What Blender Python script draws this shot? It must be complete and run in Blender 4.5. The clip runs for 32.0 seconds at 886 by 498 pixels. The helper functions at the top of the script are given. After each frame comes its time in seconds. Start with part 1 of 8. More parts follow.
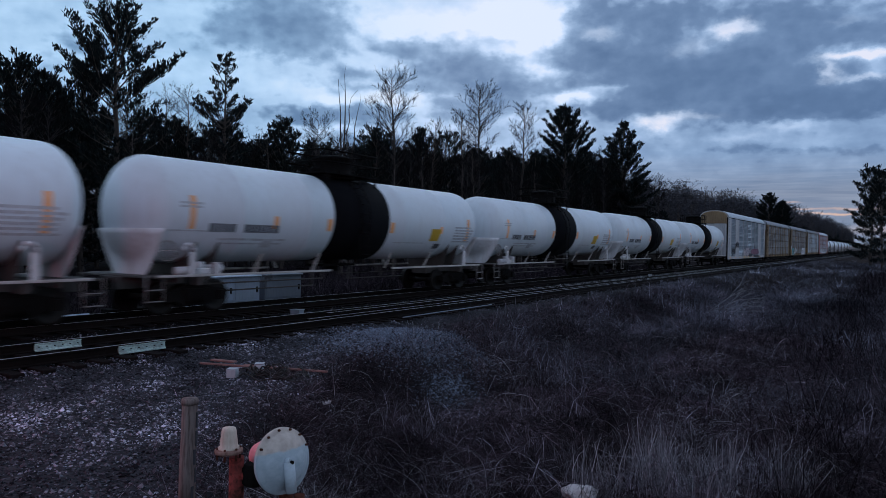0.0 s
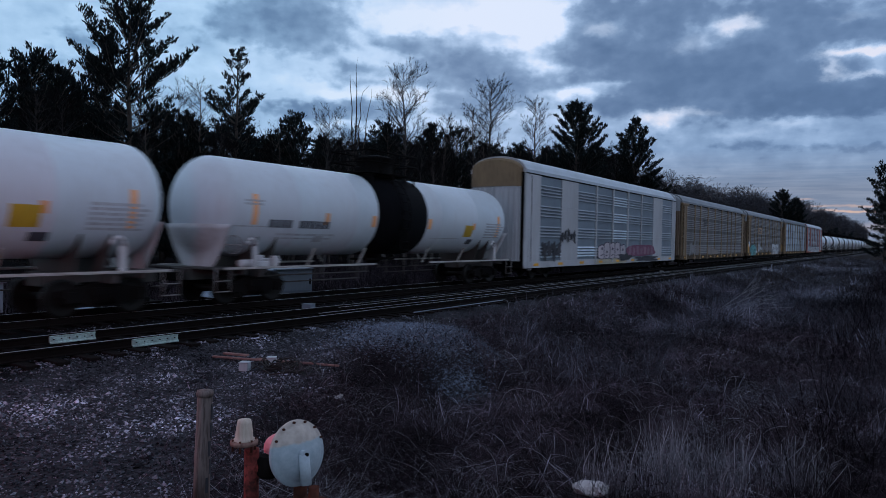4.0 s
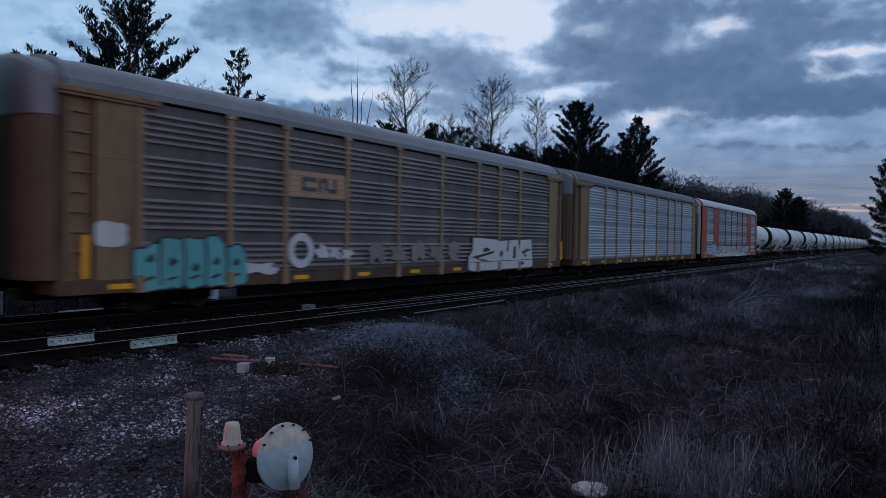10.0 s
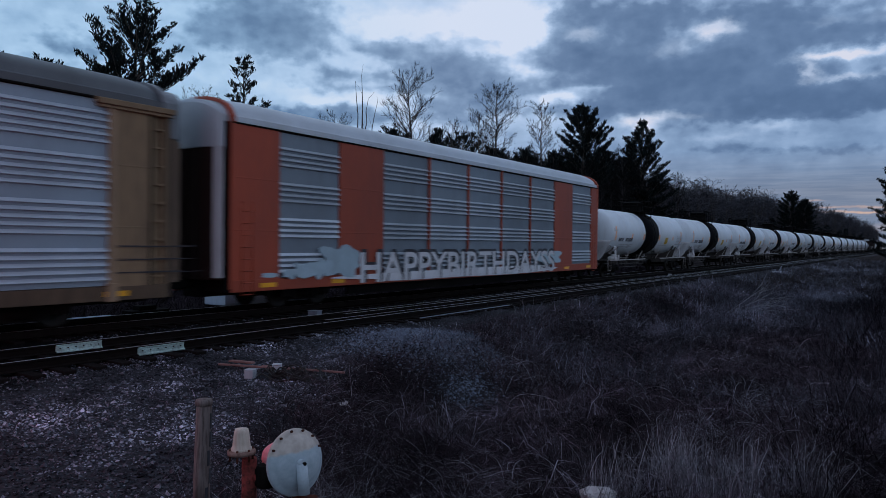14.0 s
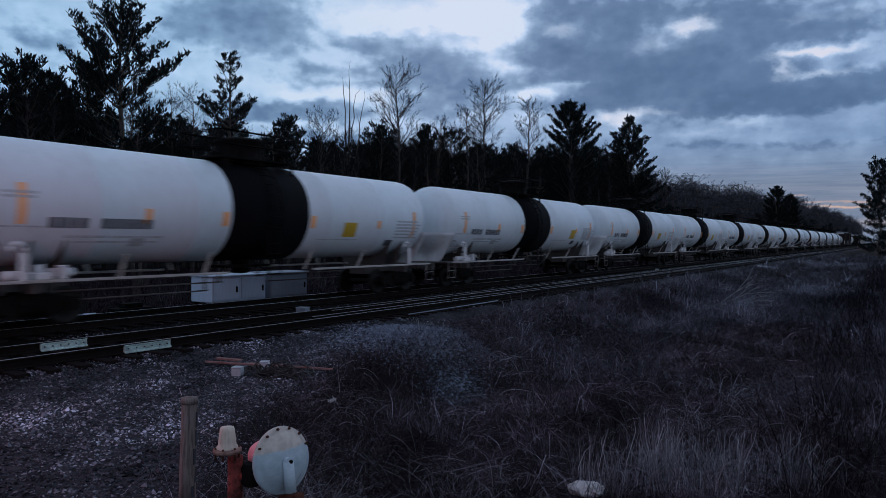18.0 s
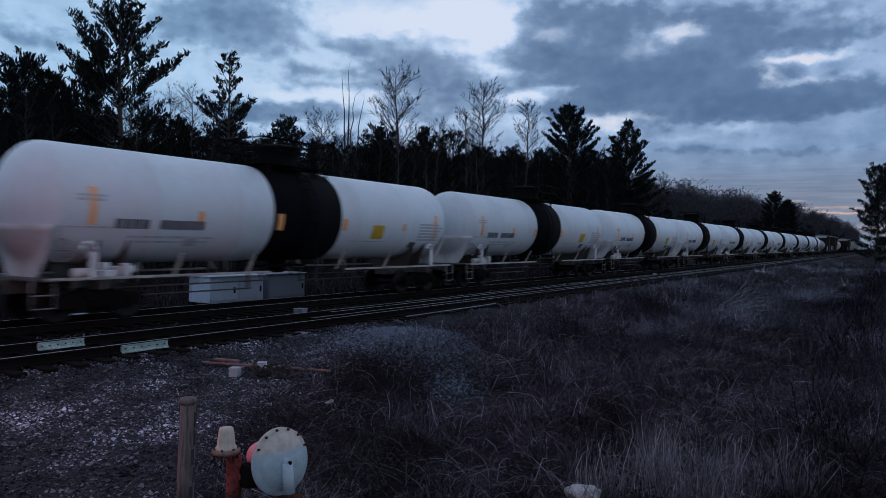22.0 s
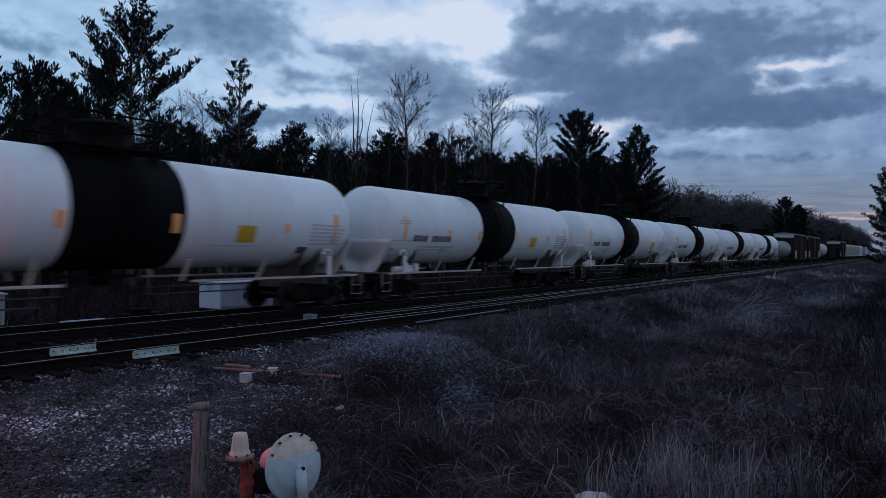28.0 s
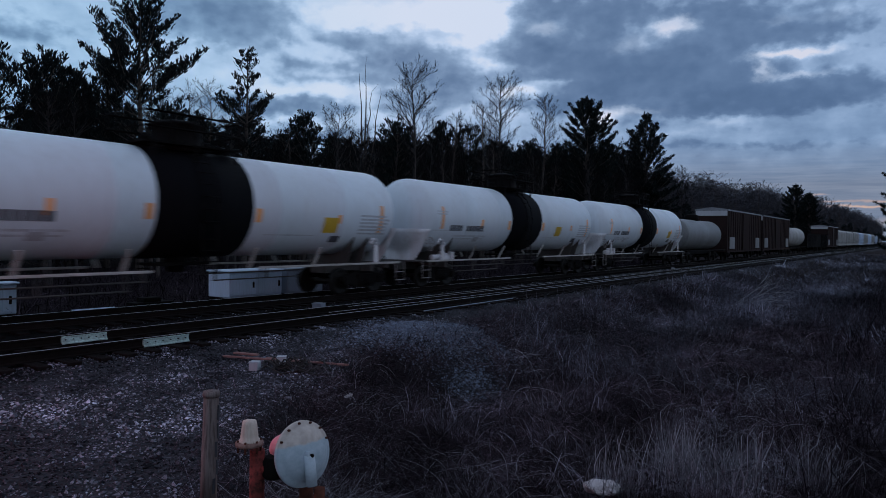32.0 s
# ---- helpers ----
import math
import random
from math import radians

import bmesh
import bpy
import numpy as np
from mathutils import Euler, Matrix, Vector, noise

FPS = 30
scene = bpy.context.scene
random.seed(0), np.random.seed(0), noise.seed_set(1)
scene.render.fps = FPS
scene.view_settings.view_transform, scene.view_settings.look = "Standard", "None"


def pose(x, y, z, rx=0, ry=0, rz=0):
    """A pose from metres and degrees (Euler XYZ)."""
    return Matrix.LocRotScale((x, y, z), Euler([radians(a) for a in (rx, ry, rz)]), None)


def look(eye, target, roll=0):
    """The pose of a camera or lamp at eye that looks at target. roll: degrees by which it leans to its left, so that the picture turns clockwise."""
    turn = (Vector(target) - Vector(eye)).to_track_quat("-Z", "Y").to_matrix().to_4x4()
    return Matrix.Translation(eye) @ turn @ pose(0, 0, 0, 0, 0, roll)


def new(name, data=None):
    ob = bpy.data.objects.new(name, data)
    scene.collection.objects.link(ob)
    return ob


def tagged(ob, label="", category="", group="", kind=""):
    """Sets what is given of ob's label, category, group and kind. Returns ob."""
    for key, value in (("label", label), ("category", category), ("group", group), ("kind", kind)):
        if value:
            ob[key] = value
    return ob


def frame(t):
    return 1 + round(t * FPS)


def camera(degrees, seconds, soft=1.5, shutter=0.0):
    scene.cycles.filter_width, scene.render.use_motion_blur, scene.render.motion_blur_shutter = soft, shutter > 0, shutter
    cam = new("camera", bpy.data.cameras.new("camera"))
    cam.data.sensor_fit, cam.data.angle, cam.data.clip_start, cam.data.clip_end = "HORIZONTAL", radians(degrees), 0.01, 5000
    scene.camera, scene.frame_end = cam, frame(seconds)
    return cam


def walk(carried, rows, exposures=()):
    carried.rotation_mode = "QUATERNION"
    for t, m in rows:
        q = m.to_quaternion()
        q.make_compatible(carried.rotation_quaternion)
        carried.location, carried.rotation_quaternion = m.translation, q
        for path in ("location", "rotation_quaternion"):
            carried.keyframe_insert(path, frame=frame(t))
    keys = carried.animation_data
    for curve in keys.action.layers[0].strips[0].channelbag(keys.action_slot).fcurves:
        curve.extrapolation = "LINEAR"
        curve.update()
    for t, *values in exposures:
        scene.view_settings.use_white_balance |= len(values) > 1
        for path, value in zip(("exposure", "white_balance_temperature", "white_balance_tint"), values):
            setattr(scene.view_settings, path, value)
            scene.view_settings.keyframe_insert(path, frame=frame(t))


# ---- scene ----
cam = camera(64.9, 32.0, soft=0.85, shutter=0.5)

# seconds, place, turn to the left of the tracks, tilt, lean
ROWS = (
    (0.0, -0.002, -0.063, 2.089, 32.903, -0.563, 0.877),
    (0.5, -0.004, -0.059, 2.085, 33.005, -0.562, 0.898),
    (1.0, -0.006, -0.057, 2.083, 33.107, -0.576, 0.935),
    (1.5, -0.006, -0.057, 2.082, 33.212, -0.594, 0.930),
    (2.0, -0.004, -0.060, 2.082, 33.330, -0.625, 0.892),
    (2.5, -0.009, -0.062, 2.083, 33.444, -0.699, 0.924),
    (3.0, -0.020, -0.066, 2.080, 33.546, -0.792, 1.019),
    (3.5, -0.025, -0.072, 2.079, 33.660, -0.870, 1.096),
    (5.5, -0.018, -0.078, 2.084, 33.879, -1.077, 1.175),
    (6.0, -0.009, -0.066, 2.086, 33.911, -1.067, 1.113),
    (6.5, -0.007, -0.051, 2.085, 33.916, -1.051, 1.093),
    (7.0, -0.007, -0.037, 2.083, 33.895, -1.018, 1.095),
    (7.5, -0.001, -0.029, 2.082, 33.856, -0.979, 1.089),
    (8.0, 0.008, -0.025, 2.082, 33.813, -0.965, 1.063),
    (8.5, 0.014, -0.019, 2.082, 33.803, -0.971, 1.016),
    (9.0, 0.010, -0.011, 2.081, 33.824, -0.963, 0.992),
    (9.5, 0.005, -0.001, 2.079, 33.866, -0.943, 0.976),
    (10.0, 0.006, 0.003, 2.079, 33.939, -0.906, 0.934),
    (10.5, 0.011, 0.002, 2.081, 34.027, -0.829, 0.887),
    (11.0, 0.014, 0.001, 2.082, 34.110, -0.730, 0.843),
    (11.5, 0.014, 0.000, 2.081, 34.188, -0.619, 0.790),
    (12.0, 0.012, -0.004, 2.081, 34.263, -0.517, 0.728),
    (12.5, 0.012, -0.010, 2.082, 34.326, -0.468, 0.650),
    (13.0, 0.012, -0.014, 2.082, 34.373, -0.457, 0.590),
    (13.5, 0.006, -0.014, 2.082, 34.399, -0.472, 0.576),
    (14.0, -0.001, -0.010, 2.081, 34.387, -0.519, 0.563),
    (14.5, -0.009, -0.005, 2.078, 34.339, -0.577, 0.531),
    (16.5, -0.001, 0.009, 2.077, 33.819, -0.849, 0.436),
    (17.0, -0.002, 0.009, 2.078, 33.688, -0.862, 0.425),
    (17.5, -0.000, 0.007, 2.080, 33.555, -0.872, 0.387),
    (18.0, -0.000, 0.007, 2.082, 33.428, -0.843, 0.347),
    (18.5, -0.004, 0.007, 2.081, 33.306, -0.796, 0.341),
    (19.0, -0.004, 0.003, 2.083, 33.207, -0.768, 0.367),
    (19.5, -0.005, -0.002, 2.084, 33.142, -0.735, 0.434),
    (20.0, -0.012, -0.004, 2.082, 33.117, -0.706, 0.544),
    (20.5, -0.015, -0.009, 2.081, 33.134, -0.689, 0.672),
    (21.0, -0.015, -0.012, 2.082, 33.161, -0.659, 0.791),
    (21.5, -0.013, -0.010, 2.081, 33.197, -0.639, 0.844),
    (22.0, -0.011, -0.005, 2.081, 33.249, -0.640, 0.836),
    (22.5, -0.012, -0.004, 2.080, 33.311, -0.641, 0.822),
    (23.0, -0.011, -0.005, 2.079, 33.388, -0.632, 0.803),
    (23.5, -0.011, -0.009, 2.082, 33.467, -0.590, 0.791),
    (24.0, -0.009, -0.018, 2.085, 33.529, -0.539, 0.781),
    (24.5, -0.006, -0.027, 2.086, 33.595, -0.501, 0.756),
    (25.0, -0.009, -0.026, 2.084, 33.686, -0.433, 0.721),
    (25.5, -0.016, -0.015, 2.080, 33.774, -0.328, 0.662),
    (27.5, -0.023, -0.020, 2.080, 33.890, -0.139, 0.763),
    (28.0, -0.025, -0.025, 2.082, 33.970, -0.167, 0.810),
    (28.5, -0.033, -0.024, 2.079, 34.077, -0.205, 0.820),
    (29.0, -0.038, -0.024, 2.078, 34.183, -0.256, 0.809),
    (29.5, -0.037, -0.026, 2.080, 34.270, -0.336, 0.816),
    (30.0, -0.031, -0.028, 2.081, 34.339, -0.468, 0.814),
    (30.5, -0.026, -0.028, 2.082, 34.416, -0.643, 0.786),
    (31.0, -0.024, -0.026, 2.081, 34.503, -0.813, 0.762),
    (31.5, -0.021, -0.026, 2.081, 34.573, -0.961, 0.757),
    (32.0, -0.021, -0.026, 2.081, 34.626, -1.097, 0.748),
)
walk(cam, [(t, pose(x, y, z, 90 + tilt, 0, turn) @ pose(0, 0, 0, 0, 0, lean))
           for t, x, y, z, turn, tilt, lean in ROWS], exposures=[(0, 0.27, 6250, 11), (3, 0.24, 6250, 11), (8, 0.12, 6250, 11), (14, 0.07, 6250, 11), (23, 0.09, 6250, 11), (32, 0.03, 6250, 11)])

# ---------------------------------------------------------------- world and sun
world = bpy.data.worlds.new("dusk")
scene.world = world
world.use_nodes = True
wn = world.node_tree
wn.nodes.clear()
w_out = wn.nodes.new("ShaderNodeOutputWorld")
w_bg = wn.nodes.new("ShaderNodeBackground")
w_sky = wn.nodes.new("ShaderNodeTexSky")
w_sky.sky_type = 'NISHITA'
w_sky.sun_disc = False
w_sky.sun_elevation = radians(4)
w_sky.sun_rotation = radians(3)
w_sky.dust_density = 2.0
w_bg.inputs["Strength"].default_value = 0.25
w_tint = wn.nodes.new("ShaderNodeMix")
w_tint.data_type, w_tint.blend_type = 'RGBA', 'MULTIPLY'
w_tint.inputs[0].default_value = 1.0
w_tint.inputs[7].default_value = (0.92, 0.95, 1.12, 1.0)
wn.links.new(w_sky.outputs[0], w_tint.inputs[6])
# the cloud cover evens the sky out
w_cover = wn.nodes.new("ShaderNodeMix")
w_cover.data_type = 'RGBA'
w_cover.inputs[0].default_value = 0.72
w_cover.inputs[7].default_value = (1.60, 1.90, 2.50, 1.0)
wn.links.new(w_tint.outputs[2], w_cover.inputs[6])
wn.links.new(w_cover.outputs[2], w_bg.inputs[0])
wn.links.new(w_bg.outputs[0], w_out.inputs[0])

sun_data = bpy.data.lights.new("sun", 'SUN')
sun_data.energy, sun_data.angle, sun_data.color = 0.5, radians(60), (0.94, 0.94, 1.0)
sun = new("sun", sun_data)
sun.matrix_world = look((0, 0, 40), (0.6, -10, 37.6))


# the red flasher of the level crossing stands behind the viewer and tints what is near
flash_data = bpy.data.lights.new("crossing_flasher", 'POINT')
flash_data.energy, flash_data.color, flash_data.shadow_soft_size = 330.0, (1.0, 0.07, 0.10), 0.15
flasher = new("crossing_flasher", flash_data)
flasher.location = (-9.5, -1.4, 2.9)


# ---------------------------------------------------------------- small helpers
def link_nodes(tree, a, b):
    tree.links.new(a, b)


def material(name, rough=0.8, metal=0.0):
    """A node material; returns it, its tree and its surface shader."""
    m = bpy.data.materials.new(name)
    m.use_nodes = True
    t = m.node_tree
    b = t.nodes["Principled BSDF"]
    b.inputs["Roughness"].default_value = rough
    b.inputs["Metallic"].default_value = metal
    b.inputs["Specular IOR Level"].default_value = 0.03 if rough > 0.7 else 0.3
    return m, t, b


def noise_node(t, scale, detail=4.0, coords=None, rough=0.55, stretch=None):
    n = t.nodes.new("ShaderNodeTexNoise")
    n.inputs["Scale"].default_value = scale
    n.inputs["Detail"].default_value = detail
    n.inputs["Roughness"].default_value = rough
    if coords is None:
        tc = t.nodes.new("ShaderNodeTexCoord")
        coords = tc.outputs["Object"]
    if stretch:
        mp = t.nodes.new("ShaderNodeMapping")
        mp.inputs["Scale"].default_value = stretch
        t.links.new(coords, mp.inputs[0])
        coords = mp.outputs[0]
    t.links.new(coords, n.inputs["Vector"])
    return n


def ramp(t, fac, stops):
    r = t.nodes.new("ShaderNodeValToRGB")
    e = r.color_ramp.elements
    while len(e) < len(stops):
        e.new(0.5)
    for el, (p, c) in zip(e, stops):
        el.position, el.color = p, (*c, 1.0)
    t.links.new(fac, r.inputs[0])
    return r


def mix(t, fac, a, b, mode='MIX'):
    n = t.nodes.new("ShaderNodeMix")
    n.data_type, n.blend_type = 'RGBA', mode
    for sock, v in ((n.inputs[0], fac), (n.inputs[6], a), (n.inputs[7], b)):
        if isinstance(v, (int, float)):
            sock.default_value = v
        elif isinstance(v, tuple):
            sock.default_value = (*v, 1.0)
        else:
            t.links.new(v, sock)
    return n.outputs[2]


def bump(t, b, height, strength=0.4, dist=0.02):
    n = t.nodes.new("ShaderNodeBump")
    n.inputs["Strength"].default_value = strength
    n.inputs["Distance"].default_value = dist
    t.links.new(height, n.inputs["Height"])
    t.links.new(n.outputs[0], b.inputs["Normal"])


def scale_col(c, k):
    return tuple(min(1.0, v * k) for v in c)


def worn(name, col, dirt, rough=0.6, metal=0.0, big=0.5, fine=9.0, amount=0.5, streak=True, relief=0.15, spread=0.12):
    """Paint or metal with stains at a large and grain at a small scale, streaked downwards, uneven from piece to piece."""
    m, t, b = material(name, rough, metal)
    n1 = noise_node(t, big, 5.0, stretch=(1.0, 1.0, 0.35) if streak else None)
    n2 = noise_node(t, fine, 4.0, stretch=(2.2, 2.2, 0.25) if streak else None)
    r1 = ramp(t, n1.outputs[0], [(0.42, (0, 0, 0)), (0.72, (amount, amount, amount))])
    r2 = ramp(t, n2.outputs[0], [(0.45, (0, 0, 0)), (0.75, (amount, amount, amount))])
    c = mix(t, r1.outputs[0], col, dirt)
    c = mix(t, r2.outputs[0], c, dirt)
    info = t.nodes.new("ShaderNodeObjectInfo")
    v = t.nodes.new("ShaderNodeMapRange")
    v.inputs["To Min"].default_value, v.inputs["To Max"].default_value = 1 - spread, 1 + spread
    t.links.new(info.outputs["Random"], v.inputs["Value"])
    h = t.nodes.new("ShaderNodeHueSaturation")
    t.links.new(v.outputs[0], h.inputs["Value"])
    t.links.new(c, h.inputs["Color"])
    t.links.new(h.outputs[0], b.inputs["Base Color"])
    if relief:
        n3 = noise_node(t, fine * 4, 3.0)
        bump(t, b, n3.outputs[0], relief, 0.01)
    return m


def glow(name, col, power):
    m, t, b = material(name, 0.5)
    b.inputs["Base Color"].default_value = (*col, 1)
    b.inputs["Emission Color"].default_value = (*col, 1)
    b.inputs["Emission Strength"].default_value = power
    return m


def bx(bm, x0, x1, y0, y1, z0, z1, m=None):
    """Adds a box; m: a matrix to place it."""
    v = [bm.verts.new((x, y, z)) for x in (x0, x1) for y in (y0, y1) for z in (z0, z1)]
    if m is not None:
        for q in v:
            q.co = m @ q.co
    for f in ((0, 1, 3, 2), (4, 6, 7, 5), (0, 4, 5, 1), (2, 3, 7, 6), (0, 2, 6, 4), (1, 5, 7, 3)):
        bm.faces.new([v[i] for i in f])
    return bm


def rod(bm, p, q, r, seg=6, r2=None, cap=True, smooth=True):
    """Adds a round bar from p to q."""
    p, q = Vector(p), Vector(q)
    d = (q - p).normalized()
    a = d.orthogonal().normalized()
    b = d.cross(a)
    rings = []
    for c, rr in ((p, r), (q, r if r2 is None else r2)):
        rings.append([bm.verts.new(c + (a * math.cos(k * math.tau / seg) + b * math.sin(k * math.tau / seg)) * rr) for k in range(seg)])
    for k in range(seg):
        f = bm.faces.new((rings[0][k], rings[0][(k + 1) % seg], rings[1][(k + 1) % seg], rings[1][k]))
        f.smooth = smooth
    if cap:
        bm.faces.new(rings[0][::-1])
        bm.faces.new(rings[1])
    return bm


def lathe(bm, prof, seg=40, axis='Y', centre=(0, 0, 0), smooth=True):
    """Turns a profile of (place along the axis, radius) round that axis."""
    rings = []
    for u, r in prof:
        ring = []
        for k in range(seg):
            a = k * math.tau / seg
            c, s = math.cos(a) * r, math.sin(a) * r
            co = (c, u, s) if axis == 'Y' else (u, c, s) if axis == 'X' else (c, s, u)
            ring.append(bm.verts.new(Vector(co) + Vector(centre)))
        rings.append(ring)
    for r0, r1 in zip(rings, rings[1:]):
        for k in range(seg):
            f = bm.faces.new((r0[k], r0[(k + 1) % seg], r1[(k + 1) % seg], r1[k]))
            f.smooth = smooth
    bm.faces.new(rings[0][::-1])
    bm.faces.new(rings[-1])
    return bm


def extrude_y(bm, prof, y0, y1, closed=True, smooth=False):
    """Draws a cross-section of (x, z) along y."""
    a = [bm.verts.new((x, y0, z)) for x, z in prof]
    b = [bm.verts.new((x, y1, z)) for x, z in prof]
    n = len(prof)
    for k in range(n if closed else n - 1):
        f = bm.faces.new((a[k], a[(k + 1) % n], b[(k + 1) % n], b[k]))
        f.smooth = smooth
    if closed:
        bm.faces.new(a[::-1])
        bm.faces.new(b)
    return bm


def mesh_of(name, bm, mat, bevel=0.0):
    if bevel:
        bmesh.ops.bevel(bm, geom=list(bm.edges), offset=bevel, segments=1, affect='EDGES', clamp_overlap=True)
    bmesh.ops.recalc_face_normals(bm, faces=bm.faces)
    me = bpy.data.meshes.new(name)
    bm.to_mesh(me)
    bm.free()
    me.materials.append(mat)
    return me


def part(name, bm, mat, parent, label="", bevel=0.0):
    ob = new(name, mesh_of(name, bm, mat, bevel))
    ob.parent = parent
    return tagged(ob, label)


def same(name, ob, parent, m):
    """Another piece on the same mesh."""
    o = new(name, ob.data)
    o.parent = parent
    o.matrix_basis = m
    if "label" in ob:
        o["label"] = ob["label"]
    return o


def thing(name, m, label, category, group="", kind=""):
    e = new(name)
    e.matrix_basis = m
    return tagged(e, label, category, group, kind)


def whole(name, bm, mat, label, category="", group="", kind="", bevel=0.0):
    return tagged(new(name, mesh_of(name, bm, mat, bevel)), label, category, group, kind)


def raw_mesh(name, verts, faces, mat, smooth=False):
    me = bpy.data.meshes.new(name)
    me.from_pydata(verts, [], faces)
    me.materials.append(mat)
    if smooth:
        me.shade_smooth()
    me.update()
    return me

# ---------------------------------------------------------------- materials
STEEL_DARK = worn("black_steel", (0.004, 0.004, 0.0045), (0.014, 0.012, 0.011), 0.75, 0.0, 0.8, 12, 0.7)
BAND_BLACK = worn("black_band_paint", (0.004, 0.0045, 0.006), (0.010, 0.010, 0.012), 0.75, 0.0, 0.6, 8, 0.5)
TANK_WHITE = worn("white_tank_paint", (0.67, 0.735, 0.80), (0.48, 0.49, 0.51), 0.38, 0.0, 0.35, 3.5, 0.35, spread=0.06)
SILL_WHITE = worn("white_sill_paint", (0.52, 0.50, 0.49), (0.24, 0.21, 0.19), 0.55, 0.0, 1.2, 9, 0.6)
SILL_DIM = worn("grimy_white_fitting_paint", (0.30, 0.28, 0.28), (0.10, 0.085, 0.08), 0.65, 0.0, 1.2, 9, 0.6)
# the shade below the tank shells is put into this dark colour
CRADLE_DARK = worn("shade_dark_cradle_paint", (0.075, 0.068, 0.066), (0.030, 0.026, 0.025), 0.7, 0.0, 1.2, 9, 0.6)
GUSSET_PINK = worn("grimy_pinkish_white_paint", (0.64, 0.65, 0.68), (0.38, 0.335, 0.335), 0.6, 0.0, 1.6, 7, 0.6)
GREY_TANK = worn("grey_tank_paint", (0.22, 0.23, 0.24), (0.09, 0.085, 0.08), 0.45, 0.0, 0.5, 6, 0.6)
OXIDE_RED = worn("oxide_red_boxcar", (0.030, 0.018, 0.017), (0.014, 0.012, 0.012), 0.75, 0.0, 0.7, 8, 0.6)
HOPPER_GREY = worn("pale_hopper_paint", (0.42, 0.42, 0.41), (0.16, 0.14, 0.13), 0.6, 0.0, 0.6, 6, 0.6)
GALV = worn("galvanised_panel", (0.19, 0.235, 0.28), (0.13, 0.15, 0.18), 0.45, 0.25, 0.9, 8, 0.5, spread=0.10)
GALV_BLUE = worn("bright_galvanised_panel", (0.25, 0.32, 0.39), (0.18, 0.225, 0.275), 0.42, 0.25, 0.9, 8, 0.5, spread=0.12)
# rib colours, paler than the panels: the sky's highlight on the ribs painted in
RIB_GREY = worn("sky_lit_grey_rib", (0.38, 0.43, 0.48), (0.24, 0.27, 0.30), 0.45, 0.2, 0.9, 8, 0.5)
RIB_SILVER = worn("sky_lit_galvanised_rib", (0.42, 0.49, 0.56), (0.29, 0.34, 0.39), 0.42, 0.2, 0.9, 8, 0.5)
RIB_DULL = worn("sky_lit_dull_rib", (0.27, 0.30, 0.34), (0.18, 0.20, 0.225), 0.5, 0.2, 0.9, 8, 0.5)
RIB_BLUE = worn("sky_lit_bright_rib", (0.56, 0.63, 0.70), (0.36, 0.41, 0.46), 0.42, 0.2, 0.9, 8, 0.5)
RIB_BROWN = worn("sky_lit_dusty_rib", (0.25, 0.24, 0.24), (0.14, 0.128, 0.125), 0.55, 0.1, 0.9, 8, 0.6)
GALV_BROWN = worn("grimy_brown_panel", (0.150, 0.142, 0.145), (0.080, 0.070, 0.068), 0.6, 0.25, 0.9, 8, 0.7, spread=0.14)
PALE_PAINT = worn("pale_grey_paint", (0.43, 0.44, 0.47), (0.28, 0.265, 0.275), 0.55, 0.0, 0.7, 6, 0.45)
YELLOW_PAINT = worn("faded_yellow_paint", (0.31, 0.215, 0.135), (0.13, 0.09, 0.062), 0.65, 0.0, 0.8, 7, 0.65)
ORANGE_PAINT = worn("orange_red_paint", (0.37, 0.064, 0.028), (0.19, 0.045, 0.030), 0.55, 0.0, 0.7, 7, 0.5)
ROOF_PALE = worn("pale_roof_sheet", (0.44, 0.48, 0.53), (0.29, 0.31, 0.33), 0.45, 0.3, 0.8, 8, 0.4)
ROOF_GREY = worn("dull_roof_sheet", (0.21, 0.225, 0.25), (0.13, 0.132, 0.14), 0.5, 0.3, 0.8, 8, 0.5)
ROOF_DARK = worn("dark_roof_sheet", (0.095, 0.105, 0.118), (0.06, 0.064, 0.07), 0.5, 0.2, 0.8, 8, 0.5)
BROWN_SILL = worn("rusty_sill", (0.13, 0.095, 0.066), (0.055, 0.042, 0.034), 0.8, 0.0, 1.5, 10, 0.7)
DOOR_BROWN = worn("dusty_brown_door", (0.150, 0.102, 0.070), (0.070, 0.050, 0.040), 0.7, 0.0, 0.8, 7, 0.65)
REFLECT = worn("amber_reflector", (0.85, 0.42, 0.02), (0.55, 0.25, 0.02), 0.35, 0.0, 3, 20, 0.4)
ORANGE_TAPE = worn("orange_tape", (0.90, 0.42, 0.16), (0.65, 0.32, 0.16), 0.4, 0.0, 3, 20, 0.3)
PLATE_TAN = worn("golden_brown_plate", (0.235, 0.160, 0.090), (0.10, 0.068, 0.045), 0.65, 0.0, 0.8, 7, 0.65)
BOARD = worn("sun_bleached_orange_board", (0.44, 0.27, 0.16), (0.28, 0.17, 0.11), 0.6, 0.0, 2, 12, 0.5)
PLACARD = worn("yellow_placard", (0.56, 0.36, 0.03), (0.36, 0.22, 0.04), 0.5, 0.0, 3, 20, 0.4)
INK = worn("stencil_ink", (0.05, 0.055, 0.07), (0.12, 0.12, 0.14), 0.6, 0.0, 3, 20, 0.4)
INK_PALE = worn("faint_stencil", (0.42, 0.44, 0.48), (0.52, 0.52, 0.54), 0.6, 0.0, 3, 20, 0.4)
